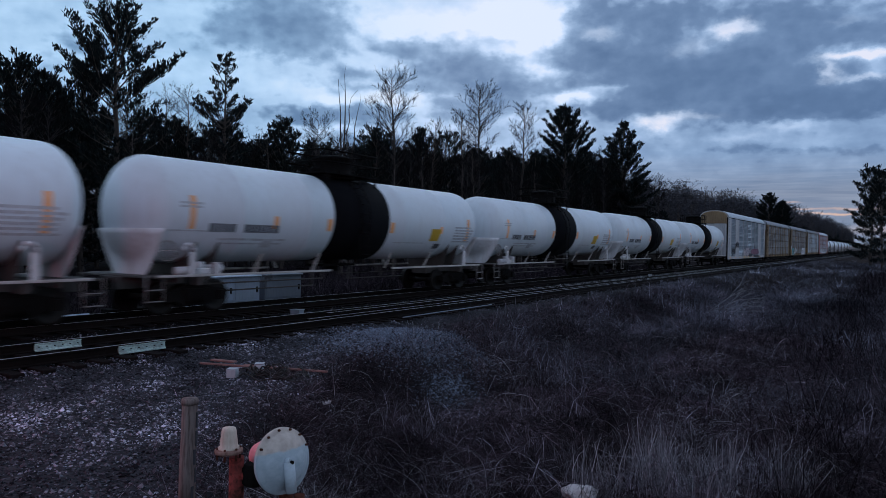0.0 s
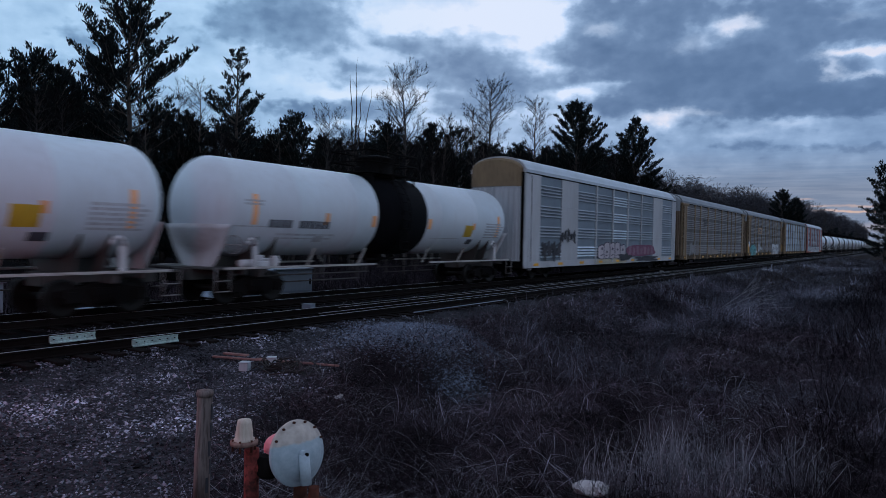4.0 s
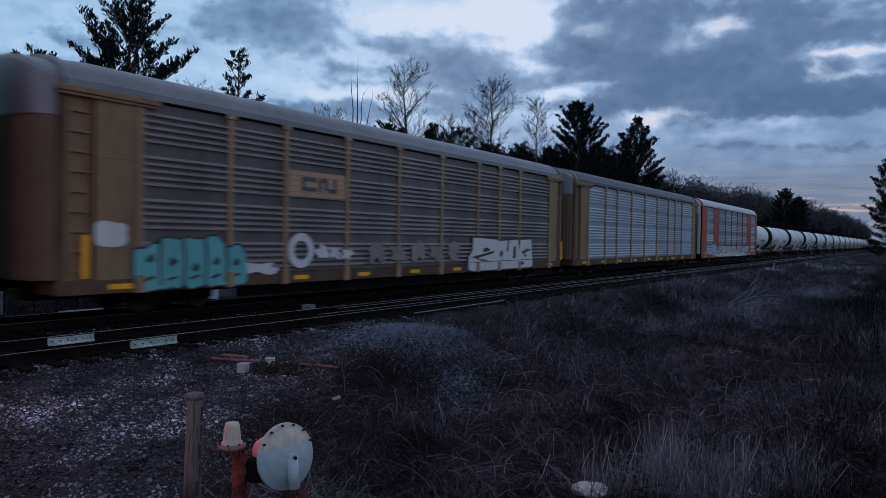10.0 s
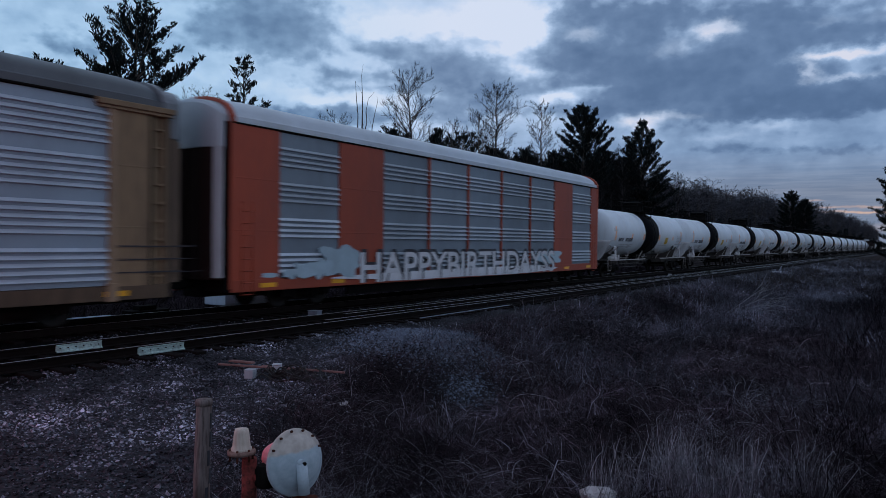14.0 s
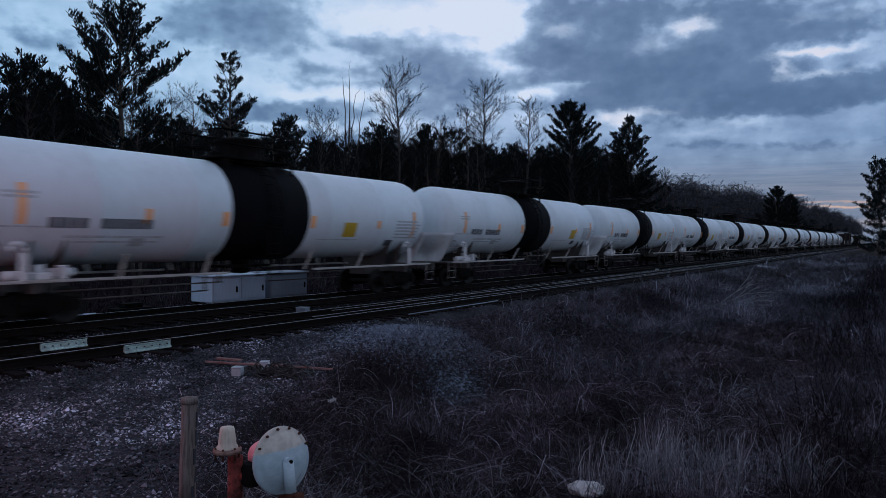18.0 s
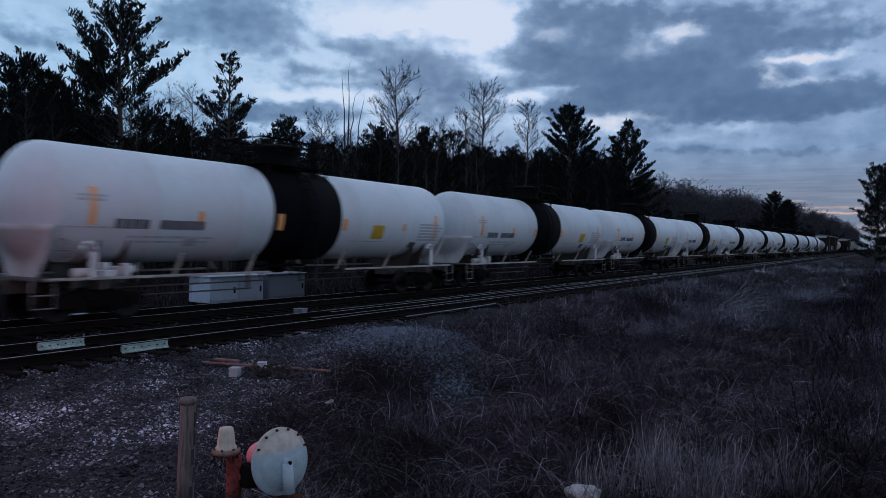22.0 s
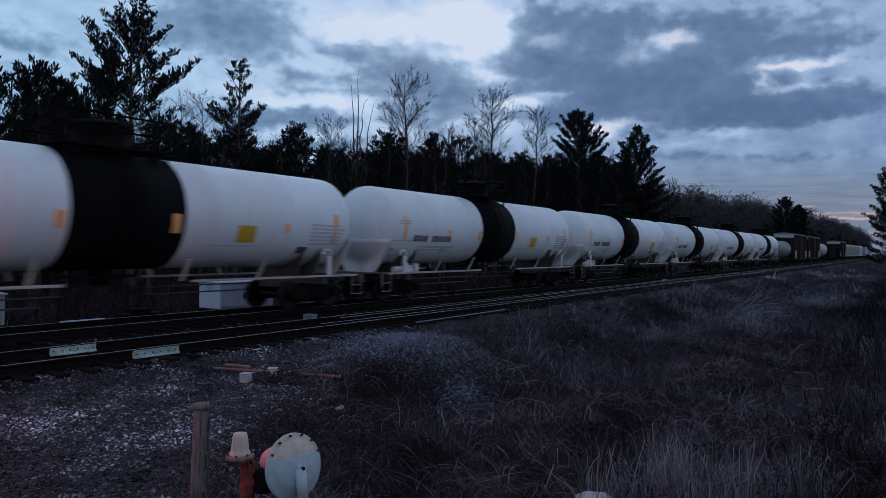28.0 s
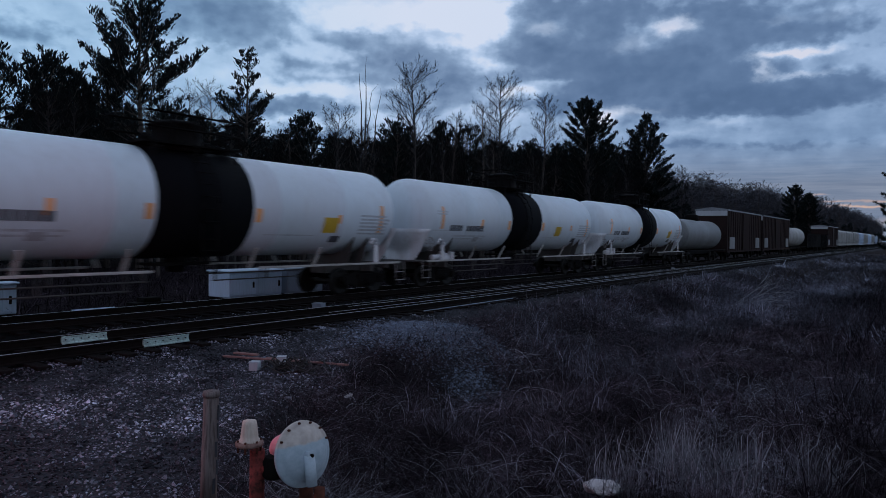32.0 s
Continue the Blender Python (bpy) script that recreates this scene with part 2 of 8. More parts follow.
RAIL_STEEL = worn("rusty_rail_side", (0.012, 0.0095, 0.009), (0.006, 0.0055, 0.0055), 0.75, 0.2, 1.5, 14, 0.6, streak=False)
RAIL_TOP = worn("polished_rail_head", (0.50, 0.51, 0.56), (0.32, 0.31, 0.33), 0.40, 0.6, 0.6, 10, 0.4, streak=False)
SLEEPER = worn("old_sleeper_wood", (0.011, 0.009, 0.009), (0.005, 0.0045, 0.0045), 0.9, 0.0, 2.0, 18, 0.7, streak=False, relief=0.5)
TEAL_WHITE = worn("chipped_pale_green_paint", (0.36, 0.52, 0.50), (0.10, 0.11, 0.10), 0.6, 0.0, 4.0, 22, 0.75, streak=False)
WHITE_BOX = worn("white_cabinet_paint", (0.48, 0.58, 0.72), (0.30, 0.35, 0.42), 0.5, 0.0, 1.0, 8, 0.4)
CAB_GREY = worn("grey_cabinet_paint", (0.21, 0.25, 0.31), (0.14, 0.16, 0.19), 0.5, 0.0, 1.0, 8, 0.4)
WOOD_POST = worn("weathered_post", (0.19, 0.155, 0.15), (0.035, 0.022, 0.020), 0.9, 0.0, 5.0, 30, 0.8, relief=0.5)
RUST = worn("flaking_rust", (0.10, 0.036, 0.026), (0.026, 0.015, 0.013), 0.9, 0.0, 8.0, 30, 0.8, streak=False, relief=0.6)
PALE_BLUE_PAINT = worn("pale_blue_chalky_paint", (0.36, 0.43, 0.49), (0.26, 0.29, 0.32), 0.6, 0.0, 5.0, 30, 0.4, relief=0.15)


def lit_top_paint():
    """Pale blue case; the light on its upper part is painted in as cream, with a nearly straight edge between."""
    m, t, b = material("lit_top_case_paint", 0.6)
    tc = t.nodes.new("ShaderNodeTexCoord")
    sep = t.nodes.new("ShaderNodeSeparateXYZ")
    t.links.new(tc.outputs["Object"], sep.inputs[0])
    n = noise_node(t, 18.0, 4.0)
    k = t.nodes.new("ShaderNodeMath")
    k.operation = 'MULTIPLY_ADD'
    t.links.new(n.outputs[0], k.inputs[0])
    k.inputs[1].default_value = 0.030
    t.links.new(sep.outputs[1], k.inputs[2])
    edge = ramp(t, k.outputs[0], [(0.072, (0, 0, 0)), (0.080, (1, 1, 1))])
    grime = noise_node(t, 26.0, 5.0)
    blue = ramp(t, grime.outputs[0], [(0.35, (0.30, 0.37, 0.42)), (0.7, (0.38, 0.45, 0.51))])
    cream = ramp(t, grime.outputs[0], [(0.35, (0.38, 0.33, 0.30)), (0.7, (0.50, 0.44, 0.40))])
    t.links.new(mix(t, edge.outputs[0], blue.outputs[0], cream.outputs[0]), b.inputs["Base Color"])
    bump(t, b, grime.outputs[0], 0.15, 0.01)
    return m


CASE_PAINT = lit_top_paint()
RED_PIPE = worn("flaking_red_pipe_paint", (0.22, 0.050, 0.045), (0.026, 0.016, 0.014), 0.8, 0.0, 14.0, 40, 0.95, streak=False, relief=0.5)
RUST_PALE = worn("pale_rusty_iron", (0.30, 0.19, 0.165), (0.12, 0.065, 0.055), 0.85, 0.0, 14.0, 40, 0.7, streak=False, relief=0.5)
# the flasher's red light on the bonnet is put into its base colour
VALVE_PINK = worn("red_lit_bonnet_paint", (0.78, 0.30, 0.34), (0.55, 0.18, 0.19), 0.6, 0.0, 8.0, 30, 0.5, relief=0.2)
CREAM = worn("cream_cap", (0.50, 0.42, 0.36), (0.30, 0.22, 0.19), 0.7, 0.0, 10.0, 40, 0.5, relief=0.2)
PLASTIC = worn("white_plastic", (0.38, 0.41, 0.46), (0.27, 0.28, 0.30), 0.5, 0.0, 5.0, 30, 0.4)
CABLE = worn("black_cable", (0.010, 0.009, 0.010), (0.04, 0.030, 0.026), 0.6, 0.0, 5.0, 30, 0.5, streak=False)
PLANK = worn("reddish_plank", (0.24, 0.14, 0.13), (0.11, 0.065, 0.06), 0.85, 0.0, 4.0, 30, 0.6, streak=False)
BRANCH = worn("bleached_branch", (0.30, 0.30, 0.32), (0.18, 0.17, 0.18), 0.85, 0.0, 4.0, 30, 0.5)
TRASH = worn("dirty_white_bag", (0.46, 0.44, 0.45), (0.36, 0.33, 0.32), 0.5, 0.0, 8.0, 30, 0.4, streak=False)
TEAL_SPRAY = worn("teal_spray_paint", (0.08, 0.36, 0.38), (0.20, 0.40, 0.42), 0.6, 0.0, 3.0, 20, 0.5)
WHITE_SPRAY = worn("white_spray_paint", (0.62, 0.64, 0.68), (0.42, 0.43, 0.46), 0.6, 0.0, 3.0, 20, 0.5)
BLACK_SPRAY = worn("black_spray_paint", (0.02, 0.02, 0.028), (0.07, 0.07, 0.08), 0.6, 0.0, 3.0, 20, 0.5)
MAGENTA_SPRAY = worn("magenta_spray_paint", (0.165, 0.045, 0.095), (0.11, 0.055, 0.085), 0.6, 0.0, 3.0, 20, 0.5)
PALE_BLUE_SPRAY = worn("pale_blue_spray_paint", (0.36, 0.48, 0.55), (0.28, 0.36, 0.42), 0.6, 0.0, 3.0, 20, 0.5)


def island_tint(name, dark, light, rough=0.9, grain=30.0, relief=0.0, knee=0.7, patch=0.0):
    """For small loose pieces joined in one mesh: each one takes its own tint."""
    m, t, b = material(name, rough)
    g = t.nodes.new("ShaderNodeNewGeometry")
    r = ramp(t, g.outputs["Random Per Island"], [(0.0, dark), (knee, tuple(a * 0.7 + c * 0.3 for a, c in zip(dark, light))), (1.0, light)])
    n = noise_node(t, grain, 3.0)
    # patch: uneven tone; in the growth its dark end paints shadowed hollows
    if patch:
        p = noise_node(t, patch, 3.0)
        pr = ramp(t, p.outputs[0], [(0.33, (0.18, 0.18, 0.19)), (0.50, (0.75, 0.75, 0.75)), (0.68, (2.1, 2.1, 2.15))])
    k = ramp(t, n.outputs[0], [(0.3, (0.6, 0.6, 0.6)), (0.7, (1.2, 1.2, 1.2))])
    c = mix(t, 1.0, r.outputs[0], k.outputs[0], 'MULTIPLY')
    if patch:
        c = mix(t, 1.0, c, pr.outputs[0], 'MULTIPLY')
        wide = noise_node(t, patch * 0.28, 3.0)
        wr = ramp(t, wide.outputs[0], [(0.38, (0.42, 0.40, 0.42)), (0.60, (1.5, 1.5, 1.55))])
        c = mix(t, 1.0, c, wr.outputs[0], 'MULTIPLY')
    t.links.new(c, b.inputs["Base Color"])
    if relief:
        bump(t, b, n.outputs[0], relief, 0.01)
    return m


GRAVEL = island_tint("crushed_stone", (0.020, 0.022, 0.028), (0.36, 0.37, 0.42), 0.85, 40, 0.4, 0.66, patch=1.1)
GRAVEL_PALE = island_tint("fresh_crushed_stone", (0.110, 0.132, 0.175), (0.26, 0.305, 0.39), 0.85, 40, 0.4, 0.75)
GRASS_PALE = island_tint("bleached_grass", (0.085, 0.079, 0.096), (0.46, 0.435, 0.49), patch=0.9)
GRASS_BROWN = island_tint("brown_dead_grass", (0.013, 0.0085, 0.0120), (0.185, 0.140, 0.172), knee=0.8, patch=0.9)
GRASS_GREY = island_tint("grey_weathered_grass", (0.070, 0.074, 0.092), (0.36, 0.37, 0.43), knee=0.75, patch=0.25)
VINE = island_tint("dry_brown_vine", (0.030, 0.021, 0.026), (0.32, 0.255, 0.285), knee=0.85, patch=0.7)
BRAMBLE = island_tint("dark_bramble", (0.008, 0.0060, 0.0082), (0.095, 0.076, 0.092), knee=0.8, patch=0.8)
NEEDLES = island_tint("pine_needles", (0.009, 0.013, 0.015), (0.029, 0.038, 0.036), 0.8)
STALK = island_tint("dry_pale_stalk", (0.11, 0.108, 0.126), (0.52, 0.51, 0.56), knee=0.65)
BARK = worn("grey_bark", (0.085, 0.072, 0.066), (0.045, 0.038, 0.035), 0.95, 0.0, 1.5, 14, 0.7, relief=0.5)
BARK_PALE = worn("pale_bark", (0.055, 0.050, 0.050), (0.028, 0.025, 0.026), 0.9, 0.0, 1.5, 14, 0.7, relief=0.4)
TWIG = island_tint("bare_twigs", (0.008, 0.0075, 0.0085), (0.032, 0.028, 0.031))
# paler and bluer than the near twigs: distance haze is in the colour
WOODS_TWIG = island_tint("far_hazed_twigs", (0.040, 0.041, 0.050), (0.115, 0.112, 0.132))


def ground_material():
    m, t, b = material("ground_soil_and_ballast", 0.95)
    at = t.nodes.new("ShaderNodeAttribute")
    at.attribute_name = "gravel"
    big = noise_node(t, 0.45, 5.0)
    fine = noise_node(t, 7.0, 6.0)
    vor = t.nodes.new("ShaderNodeTexVoronoi")
    vor.inputs["Scale"].default_value = 17.0
    tc = t.nodes.new("ShaderNodeTexCoord")
    t.links.new(tc.outputs["Object"], vor.inputs["Vector"])
    stone = mix(t, 0.55, ramp(t, vor.outputs["Color"], [(0.1, (0.012, 0.013, 0.015)), (0.8, (0.045, 0.047, 0.054)), (1.0, (0.14, 0.14, 0.16))]).outputs[0],
                ramp(t, fine.outputs[0], [(0.3, (0.010, 0.010, 0.012)), (0.75, (0.06, 0.06, 0.07))]).outputs[0])
    soil = mix(t, ramp(t, big.outputs[0], [(0.35, (0, 0, 0)), (0.7, (1, 1, 1))]).outputs[0], (0.005, 0.0036, 0.0048), (0.013, 0.0095, 0.0115))
    soil = mix(t, ramp(t, fine.outputs[0], [(0.4, (0, 0, 0)), (0.7, (0.7, 0.7, 0.7))]).outputs[0], soil, (0.026, 0.020, 0.022))
    # near-black stone along the tracks: the train's shade painted into the ballast
    bed_shade = t.nodes.new("ShaderNodeAttribute")
    bed_shade.attribute_name = "track_shade"
    stone = mix(t, bed_shade.outputs["Fac"], stone, (0.003, 0.003, 0.0034))
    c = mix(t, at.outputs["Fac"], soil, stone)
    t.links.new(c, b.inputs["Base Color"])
    bump(t, b, vor.outputs["Distance"], 0.7, 0.04)
    return m


GROUND = ground_material()

# ---------------------------------------------------------------- sky
# blots of cloud and of gap: place across and up, half widths, all in degrees, and weight
DARK = (
    (48.9, 17.2, 4.0, 1.6, 1.00),
    (51.9, 15.3, 3.0, 0.9, 0.50),
    (46.7, 15.7, 2.0, 1.2, 0.70),
    (39.4, 15.4, 2.1, 0.6, 0.80),
    (33.1, 14.6, 2.9, 1.5, 1.00),
    (35.3, 13.5, 2.8, 1.1, 0.70),
    (42.2, 13.3, 3.4, 0.5, 0.45),
    (44.0, 12.3, 2.7, 0.4, 0.45),
    (42.6, 10.0, 2.4, 0.7, 1.00),
    (47.6, 9.9, 2.3, 0.6, 0.80),
    (42.2, 8.0, 3.2, 0.5, 0.60),
    (33.7, 11.0, 2.9, 1.2, 0.70),
    (29.3, 12.4, 2.3, 1.0, 0.90),
    (62.3, 13.8, 2.6, 0.8, 0.45),
    (64.8, 11.9, 3.2, 0.5, 0.30),
    (38.1, 12.4, 1.8, 0.4, 0.40),
)
DARK_SUNWARD = (
    (24.6, 17.0, 1.7, 2.1, 0.80),
    (20.6, 13.9, 3.9, 2.1, 0.90),
    (18.6, 17.6, 3.8, 1.0, 0.70),
    (15.2, 12.1, 5.6, 1.7, 1.10),
    (10.0, 16.3, 4.5, 1.1, 0.80),
    (10.4, 12.5, 3.4, 1.5, 0.80),
    (13.6, 13.9, 2.4, 0.9, 0.50),
    (4.4, 11.1, 3.7, 0.8, 0.80),
    (3.4, 15.0, 2.4, 0.9, 0.70),
    (4.7, 10.1, 5.0, 0.7, 0.60),
    (9.9, 9.9, 6.3, 0.4, 0.50),
    (23.9, 10.6, 2.7, 0.4, 0.50),
    (26.8, 14.8, 1.4, 0.7, 0.50),
    (7.3, 14.9, 2.2, 0.5, 0.50),
    (5.8, 7.0, 5.5, 0.3, 0.25),
    (12.7, 7.4, 3.5, 0.3, 0.25),
)
BRIGHT = (
    (29.8, 17.4, 3.3, 1.7, 1.30),
    (37.7, 17.1, 6.5, 1.4, 0.55),
    (28.2, 13.6, 1.2, 0.7, 1.00),
    (31.4, 15.4, 1.7, 0.4, 0.70),
    (40.0, 11.3, 2.8, 0.7, 0.50),
    (44.7, 11.2, 2.2, 0.3, 0.50),
    (44.0, 9.0, 2.7, 0.3, 0.50),
    (48.0, 12.0, 2.6, 0.9, 0.30),
    (37.6, 9.5, 1.8, 0.7, 0.40),
    (25.9, 11.7, 2.3, 0.4, 1.20),
    (23.2, 12.3, 1.5, 0.3, 0.70),
    (26.2, 9.5, 1.8, 0.9, 0.40),
)
BRIGHT_SUNWARD = (
    (13.8, 16.1, 1.4, 0.5, 1.50),
    (23.5, 16.6, 1.2, 0.5, 0.70),
    (16.9, 15.0, 1.4, 0.6, 0.50),
    (6.4, 13.5, 1.8, 0.3, 1.20),
    (3.7, 13.5, 1.5, 0.3, 0.80),
    (7.3, 12.5, 0.7, 0.5, 1.10),
    (4.8, 11.9, 2.1, 0.2, 0.80),
    (19.2, 9.6, 1.5, 0.5, 1.30),
    (16.0, 9.9, 1.8, 0.3, 0.70),
    (9.9, 8.9, 2.3, 0.3, 0.40),
    (5.9, 15.8, 1.4, 0.3, 0.40),
    (13.1, 8.2, 2.4, 0.3, 0.30),
    (2.4, 15.7, 1.3, 0.5, 0.35),
)


def math_node(t, op, a, b=None, c=None):
    n = t.nodes.new("ShaderNodeMath")
    n.operation = op
    for i, v in enumerate((a, b, c)):
        if v is None:
            continue
        if isinstance(v, (int, float)):
            n.inputs[i].default_value = v
        else:
            t.links.new(v, n.inputs[i])
    return n.outputs[0]


def warped_angles(t, amount, scale):
    """The place on the sky in degrees, ruffled by noise."""
    uv = t.nodes.new("ShaderNodeUVMap")
    mp = t.nodes.new("ShaderNodeMapping")
    mp.inputs["Scale"].default_value = (1.0, 1.45, 1.0)
    t.links.new(uv.outputs[0], mp.inputs[0])
    n = noise_node(t, scale, 6.0, mp.outputs[0], 0.58)
    s = t.nodes.new("ShaderNodeVectorMath")
    s.operation = 'SUBTRACT'
    t.links.new(n.outputs["Color"], s.inputs[0])
    s.inputs[1].default_value = (0.5, 0.5, 0.5)
    k = t.nodes.new("ShaderNodeVectorMath")
    k.operation = 'MULTIPLY_ADD'
    t.links.new(s.outputs[0], k.inputs[0])
    k.inputs[1].default_value = (amount, amount * 0.55, 0)
    t.links.new(uv.outputs[0], k.inputs[2])
    sep = t.nodes.new("ShaderNodeSeparateXYZ")
    t.links.new(k.outputs[0], sep.inputs[0])
    return uv.outputs[0], mp.outputs[0], sep.outputs[0], sep.outputs[1]


def blots(t, az, el, rows):
    total = None
    for a, e, ra, re, w in rows:
        u = math_node(t, 'MULTIPLY_ADD', az, 1 / ra, -a / ra)
        v = math_node(t, 'MULTIPLY_ADD', el, 1 / re, -e / re)
        d = math_node(t, 'MULTIPLY_ADD', u, u, math_node(t, 'MULTIPLY', v, v))
        g = math_node(t, 'EXPONENT', math_node(t, 'MULTIPLY', d, -0.75))
        total = math_node(t, 'MULTIPLY', g, w) if total is None else math_node(t, 'MULTIPLY_ADD', g, w, total)
    return total


def sky_material():
    m = bpy.data.materials.new("evening_clouds")
    m.use_nodes = True
    t = m.node_tree
    t.nodes.clear()
    out = t.nodes.new("ShaderNodeOutputMaterial")
    em = t.nodes.new("ShaderNodeEmission")
    uv, stretched, az, el = warped_angles(t, 3.4, 0.42)
    n = noise_node(t, 0.30, 10.0, stretched, 0.50)
    n2 = noise_node(t, 0.80, 6.0, stretched, 0.42)
    dark = blots(t, az, el, DARK + DARK_SUNWARD)
    gaps = blots(t, az, el, BRIGHT_SUNWARD)
    bright = math_node(t, 'ADD', blots(t, az, el, BRIGHT), gaps)
    # mostly open to the side away from the sunset, closed cloud towards it
    side = ramp(t, math_node(t, 'MULTIPLY', az, 1 / 70.0), [(0.33, (0.38, 0.38, 0.38)), (0.41, (0.24, 0.24, 0.24)), (0.60, (0.20, 0.20, 0.20)), (0.72, (0.22, 0.22, 0.22)), (0.95, (0.23, 0.23, 0.23))])
    # crisp billowing rims round each blot of cloud
    body = ramp(t, math_node(t, 'MULTIPLY_ADD', math_node(t, 'SUBTRACT', n2.outputs[0], 0.5), 0.70, dark), [(0.12, (0, 0, 0)), (0.48, (0.70, 0.70, 0.70)), (1.0, (1, 1, 1))])
    cover = math_node(t, 'MULTIPLY_ADD', body.outputs[0], 0.36, side.outputs[0])
    cover = math_node(t, 'MULTIPLY_ADD', math_node(t, 'MINIMUM', bright, 1.2), -0.42, cover)
    cover = math_node(t, 'MULTIPLY_ADD', math_node(t, 'SUBTRACT', n.outputs[0], 0.5), 0.42, cover)
    cover = math_node(t, 'MULTIPLY_ADD', math_node(t, 'SUBTRACT', n2.outputs[0], 0.5), 0.20, cover)
    veil = ramp(t, math_node(t, 'MULTIPLY', el, 1 / 20.0), [(0.25, (0.10, 0.10, 0.10)), (0.48, (0.09, 0.09, 0.09)), (0.58, (0, 0, 0))])
    cover = math_node(t, 'ADD', cover, veil.outputs[0])
    # soft streaks lower down
    st = t.nodes.new("ShaderNodeMapping")
    st.inputs["Scale"].default_value = (0.14, 0.62, 1.0)
    t.links.new(uv, st.inputs[0])
    ns = noise_node(t, 1.0, 6.0, st.outputs[0], 0.5)
    low = ramp(t, math_node(t, 'MULTIPLY', el, 1 / 20.0), [(0.38, (0.30, 0.30, 0.30)), (0.58, (0, 0, 0))])
    cover = math_node(t, 'MULTIPLY_ADD', math_node(t, 'SUBTRACT', ns.outputs[0], 0.5), low.outputs[0], cover)
    shade = ramp(t, cover, [(0.0, (0.66, 0.70, 0.79)), (0.16, (0.50, 0.60, 0.75)), (0.30, (0.37, 0.475, 0.63)), (0.46, (0.232, 0.322, 0.460)),
                            (0.62, (0.145, 0.215, 0.335)), (0.80, (0.104, 0.164, 0.272)), (1.0, (0.080, 0.132, 0.225))])
    teal = ramp(t, math_node(t, 'MULTIPLY', az, 1 / 70.0), [(0.0, (0.89, 0.96, 1.03)), (0.5, (0.97, 1.0, 1.03)), (0.80, (0.78, 0.94, 1.0))])
    c = mix(t, 1.0, shade.outputs[0], teal.outputs[0], 'MULTIPLY')
    c = mix(t, ramp(t, gaps, [(0.15, (0, 0, 0)), (0.9, (1, 1, 1))]).outputs[0], c, mix(t, 1.0, c, (1.10, 0.99, 0.93), 'MULTIPLY'))
    t.links.new(c, em.inputs[0])
    em.inputs[1].default_value = 1.0
    t.links.new(em.outputs[0], out.inputs[0])
    return m


def low_sky_material():
    """The strip over the horizon, with the last glow; it thins out upwards."""
    m = bpy.data.materials.new("sunset_strip")
    m.use_nodes = True
    t = m.node_tree
    t.nodes.clear()
    out = t.nodes.new("ShaderNodeOutputMaterial")
    em = t.nodes.new("ShaderNodeEmission")
    tr = t.nodes.new("ShaderNodeBsdfTransparent")
    ms = t.nodes.new("ShaderNodeMixShader")
    uv, stretched, az, el = warped_angles(t, 1.0, 0.6)
    st = t.nodes.new("ShaderNodeMapping")
    st.inputs["Scale"].default_value = (0.16, 2.2, 1.0)
    t.links.new(uv, st.inputs[0])
    ns = noise_node(t, 1.0, 6.0, st.outputs[0], 0.55)
    grey = ramp(t, ns.outputs[0], [(0.3, (0.135, 0.18, 0.265)), (0.7, (0.24, 0.28, 0.36))])
    warm = blots(t, az, el, ((3.4, 2.45, 2.6, 0.07, 0.85), (2.0, 2.85, 2.4, 0.08, 0.6), (5.4, 2.75, 1.2, 0.06, 0.5), (6.4, 3.35, 0.6, 0.07, 0.45), (1.0, 1.3, 2.5, 0.4, 0.30), (11.5, 2.7, 1.2, 0.06, 0.30)))
    c = mix(t, ramp(t, warm, [(0.1, (0, 0, 0)), (0.9, (1, 1, 1))]).outputs[0], grey.outputs[0], (0.62, 0.42, 0.33))
    t.links.new(c, em.inputs[0])
    sep = t.nodes.new("ShaderNodeSeparateXYZ")
    t.links.new(uv, sep.inputs[0])
    fade = ramp(t, math_node(t, 'MULTIPLY', sep.outputs[1], 1 / 10.0), [(0.40, (0, 0, 0)), (0.72, (1, 1, 1))])
    t.links.new(fade.outputs[0], ms.inputs[0])
    t.links.new(em.outputs[0], ms.inputs[1])
    t.links.new(tr.outputs[0], ms.inputs[2])
    t.links.new(ms.outputs[0], out.inputs[0])
    return m


def sky_sheet(name, radius, az0, az1, el0, el1, step, mat, label):
    na, ne = int((az1 - az0) / step) + 1, int((el1 - el0) / step) + 1
    verts, faces, uvs = [], [], []
    for j in range(ne):
        for i in range(na):
            a, e = az0 + i * step, el0 + j * step
            ca, ce = radians(a), radians(e)
            verts.append((-math.sin(ca) * math.cos(ce) * radius, math.cos(ca) * math.cos(ce) * radius, math.sin(ce) * radius))
            uvs.append((a, e))
    for j in range(ne - 1):
        for i in range(na - 1):
            k = j * na + i
            faces.append((k, k + 1, k + 1 + na, k + na))
    me = raw_mesh(name, verts, faces, mat, True)
    layer = me.uv_layers.new(name="sky")
    for loop in me.loops:
        layer.data[loop.index].uv = uvs[loop.vertex_index]
    ob = new(name, me)
    ob.location = (0, 0, 2)
    ob.visible_shadow = False
    return tagged(ob, label, "sky", "", "structure")


SKY = sky_sheet("backdrop_clouds", 3000, -45, 110, -3, 45, 2.5, sky_material(), "broken grey evening clouds with pale blue gaps")
LOW_SKY = sky_sheet("backdrop_sunset", 2800, -45, 110, -3, 8, 1.0, low_sky_material(), "thin warm sunset strip under grey cloud")

# ---------------------------------------------------------------- ground
TRAIN_X, SIDE_X = -17.4, -13.33


def ease(a, b, v):
    u = np.clip((v - a) / (b - a), 0, 1)
    return u * u * (3 - 2 * u)


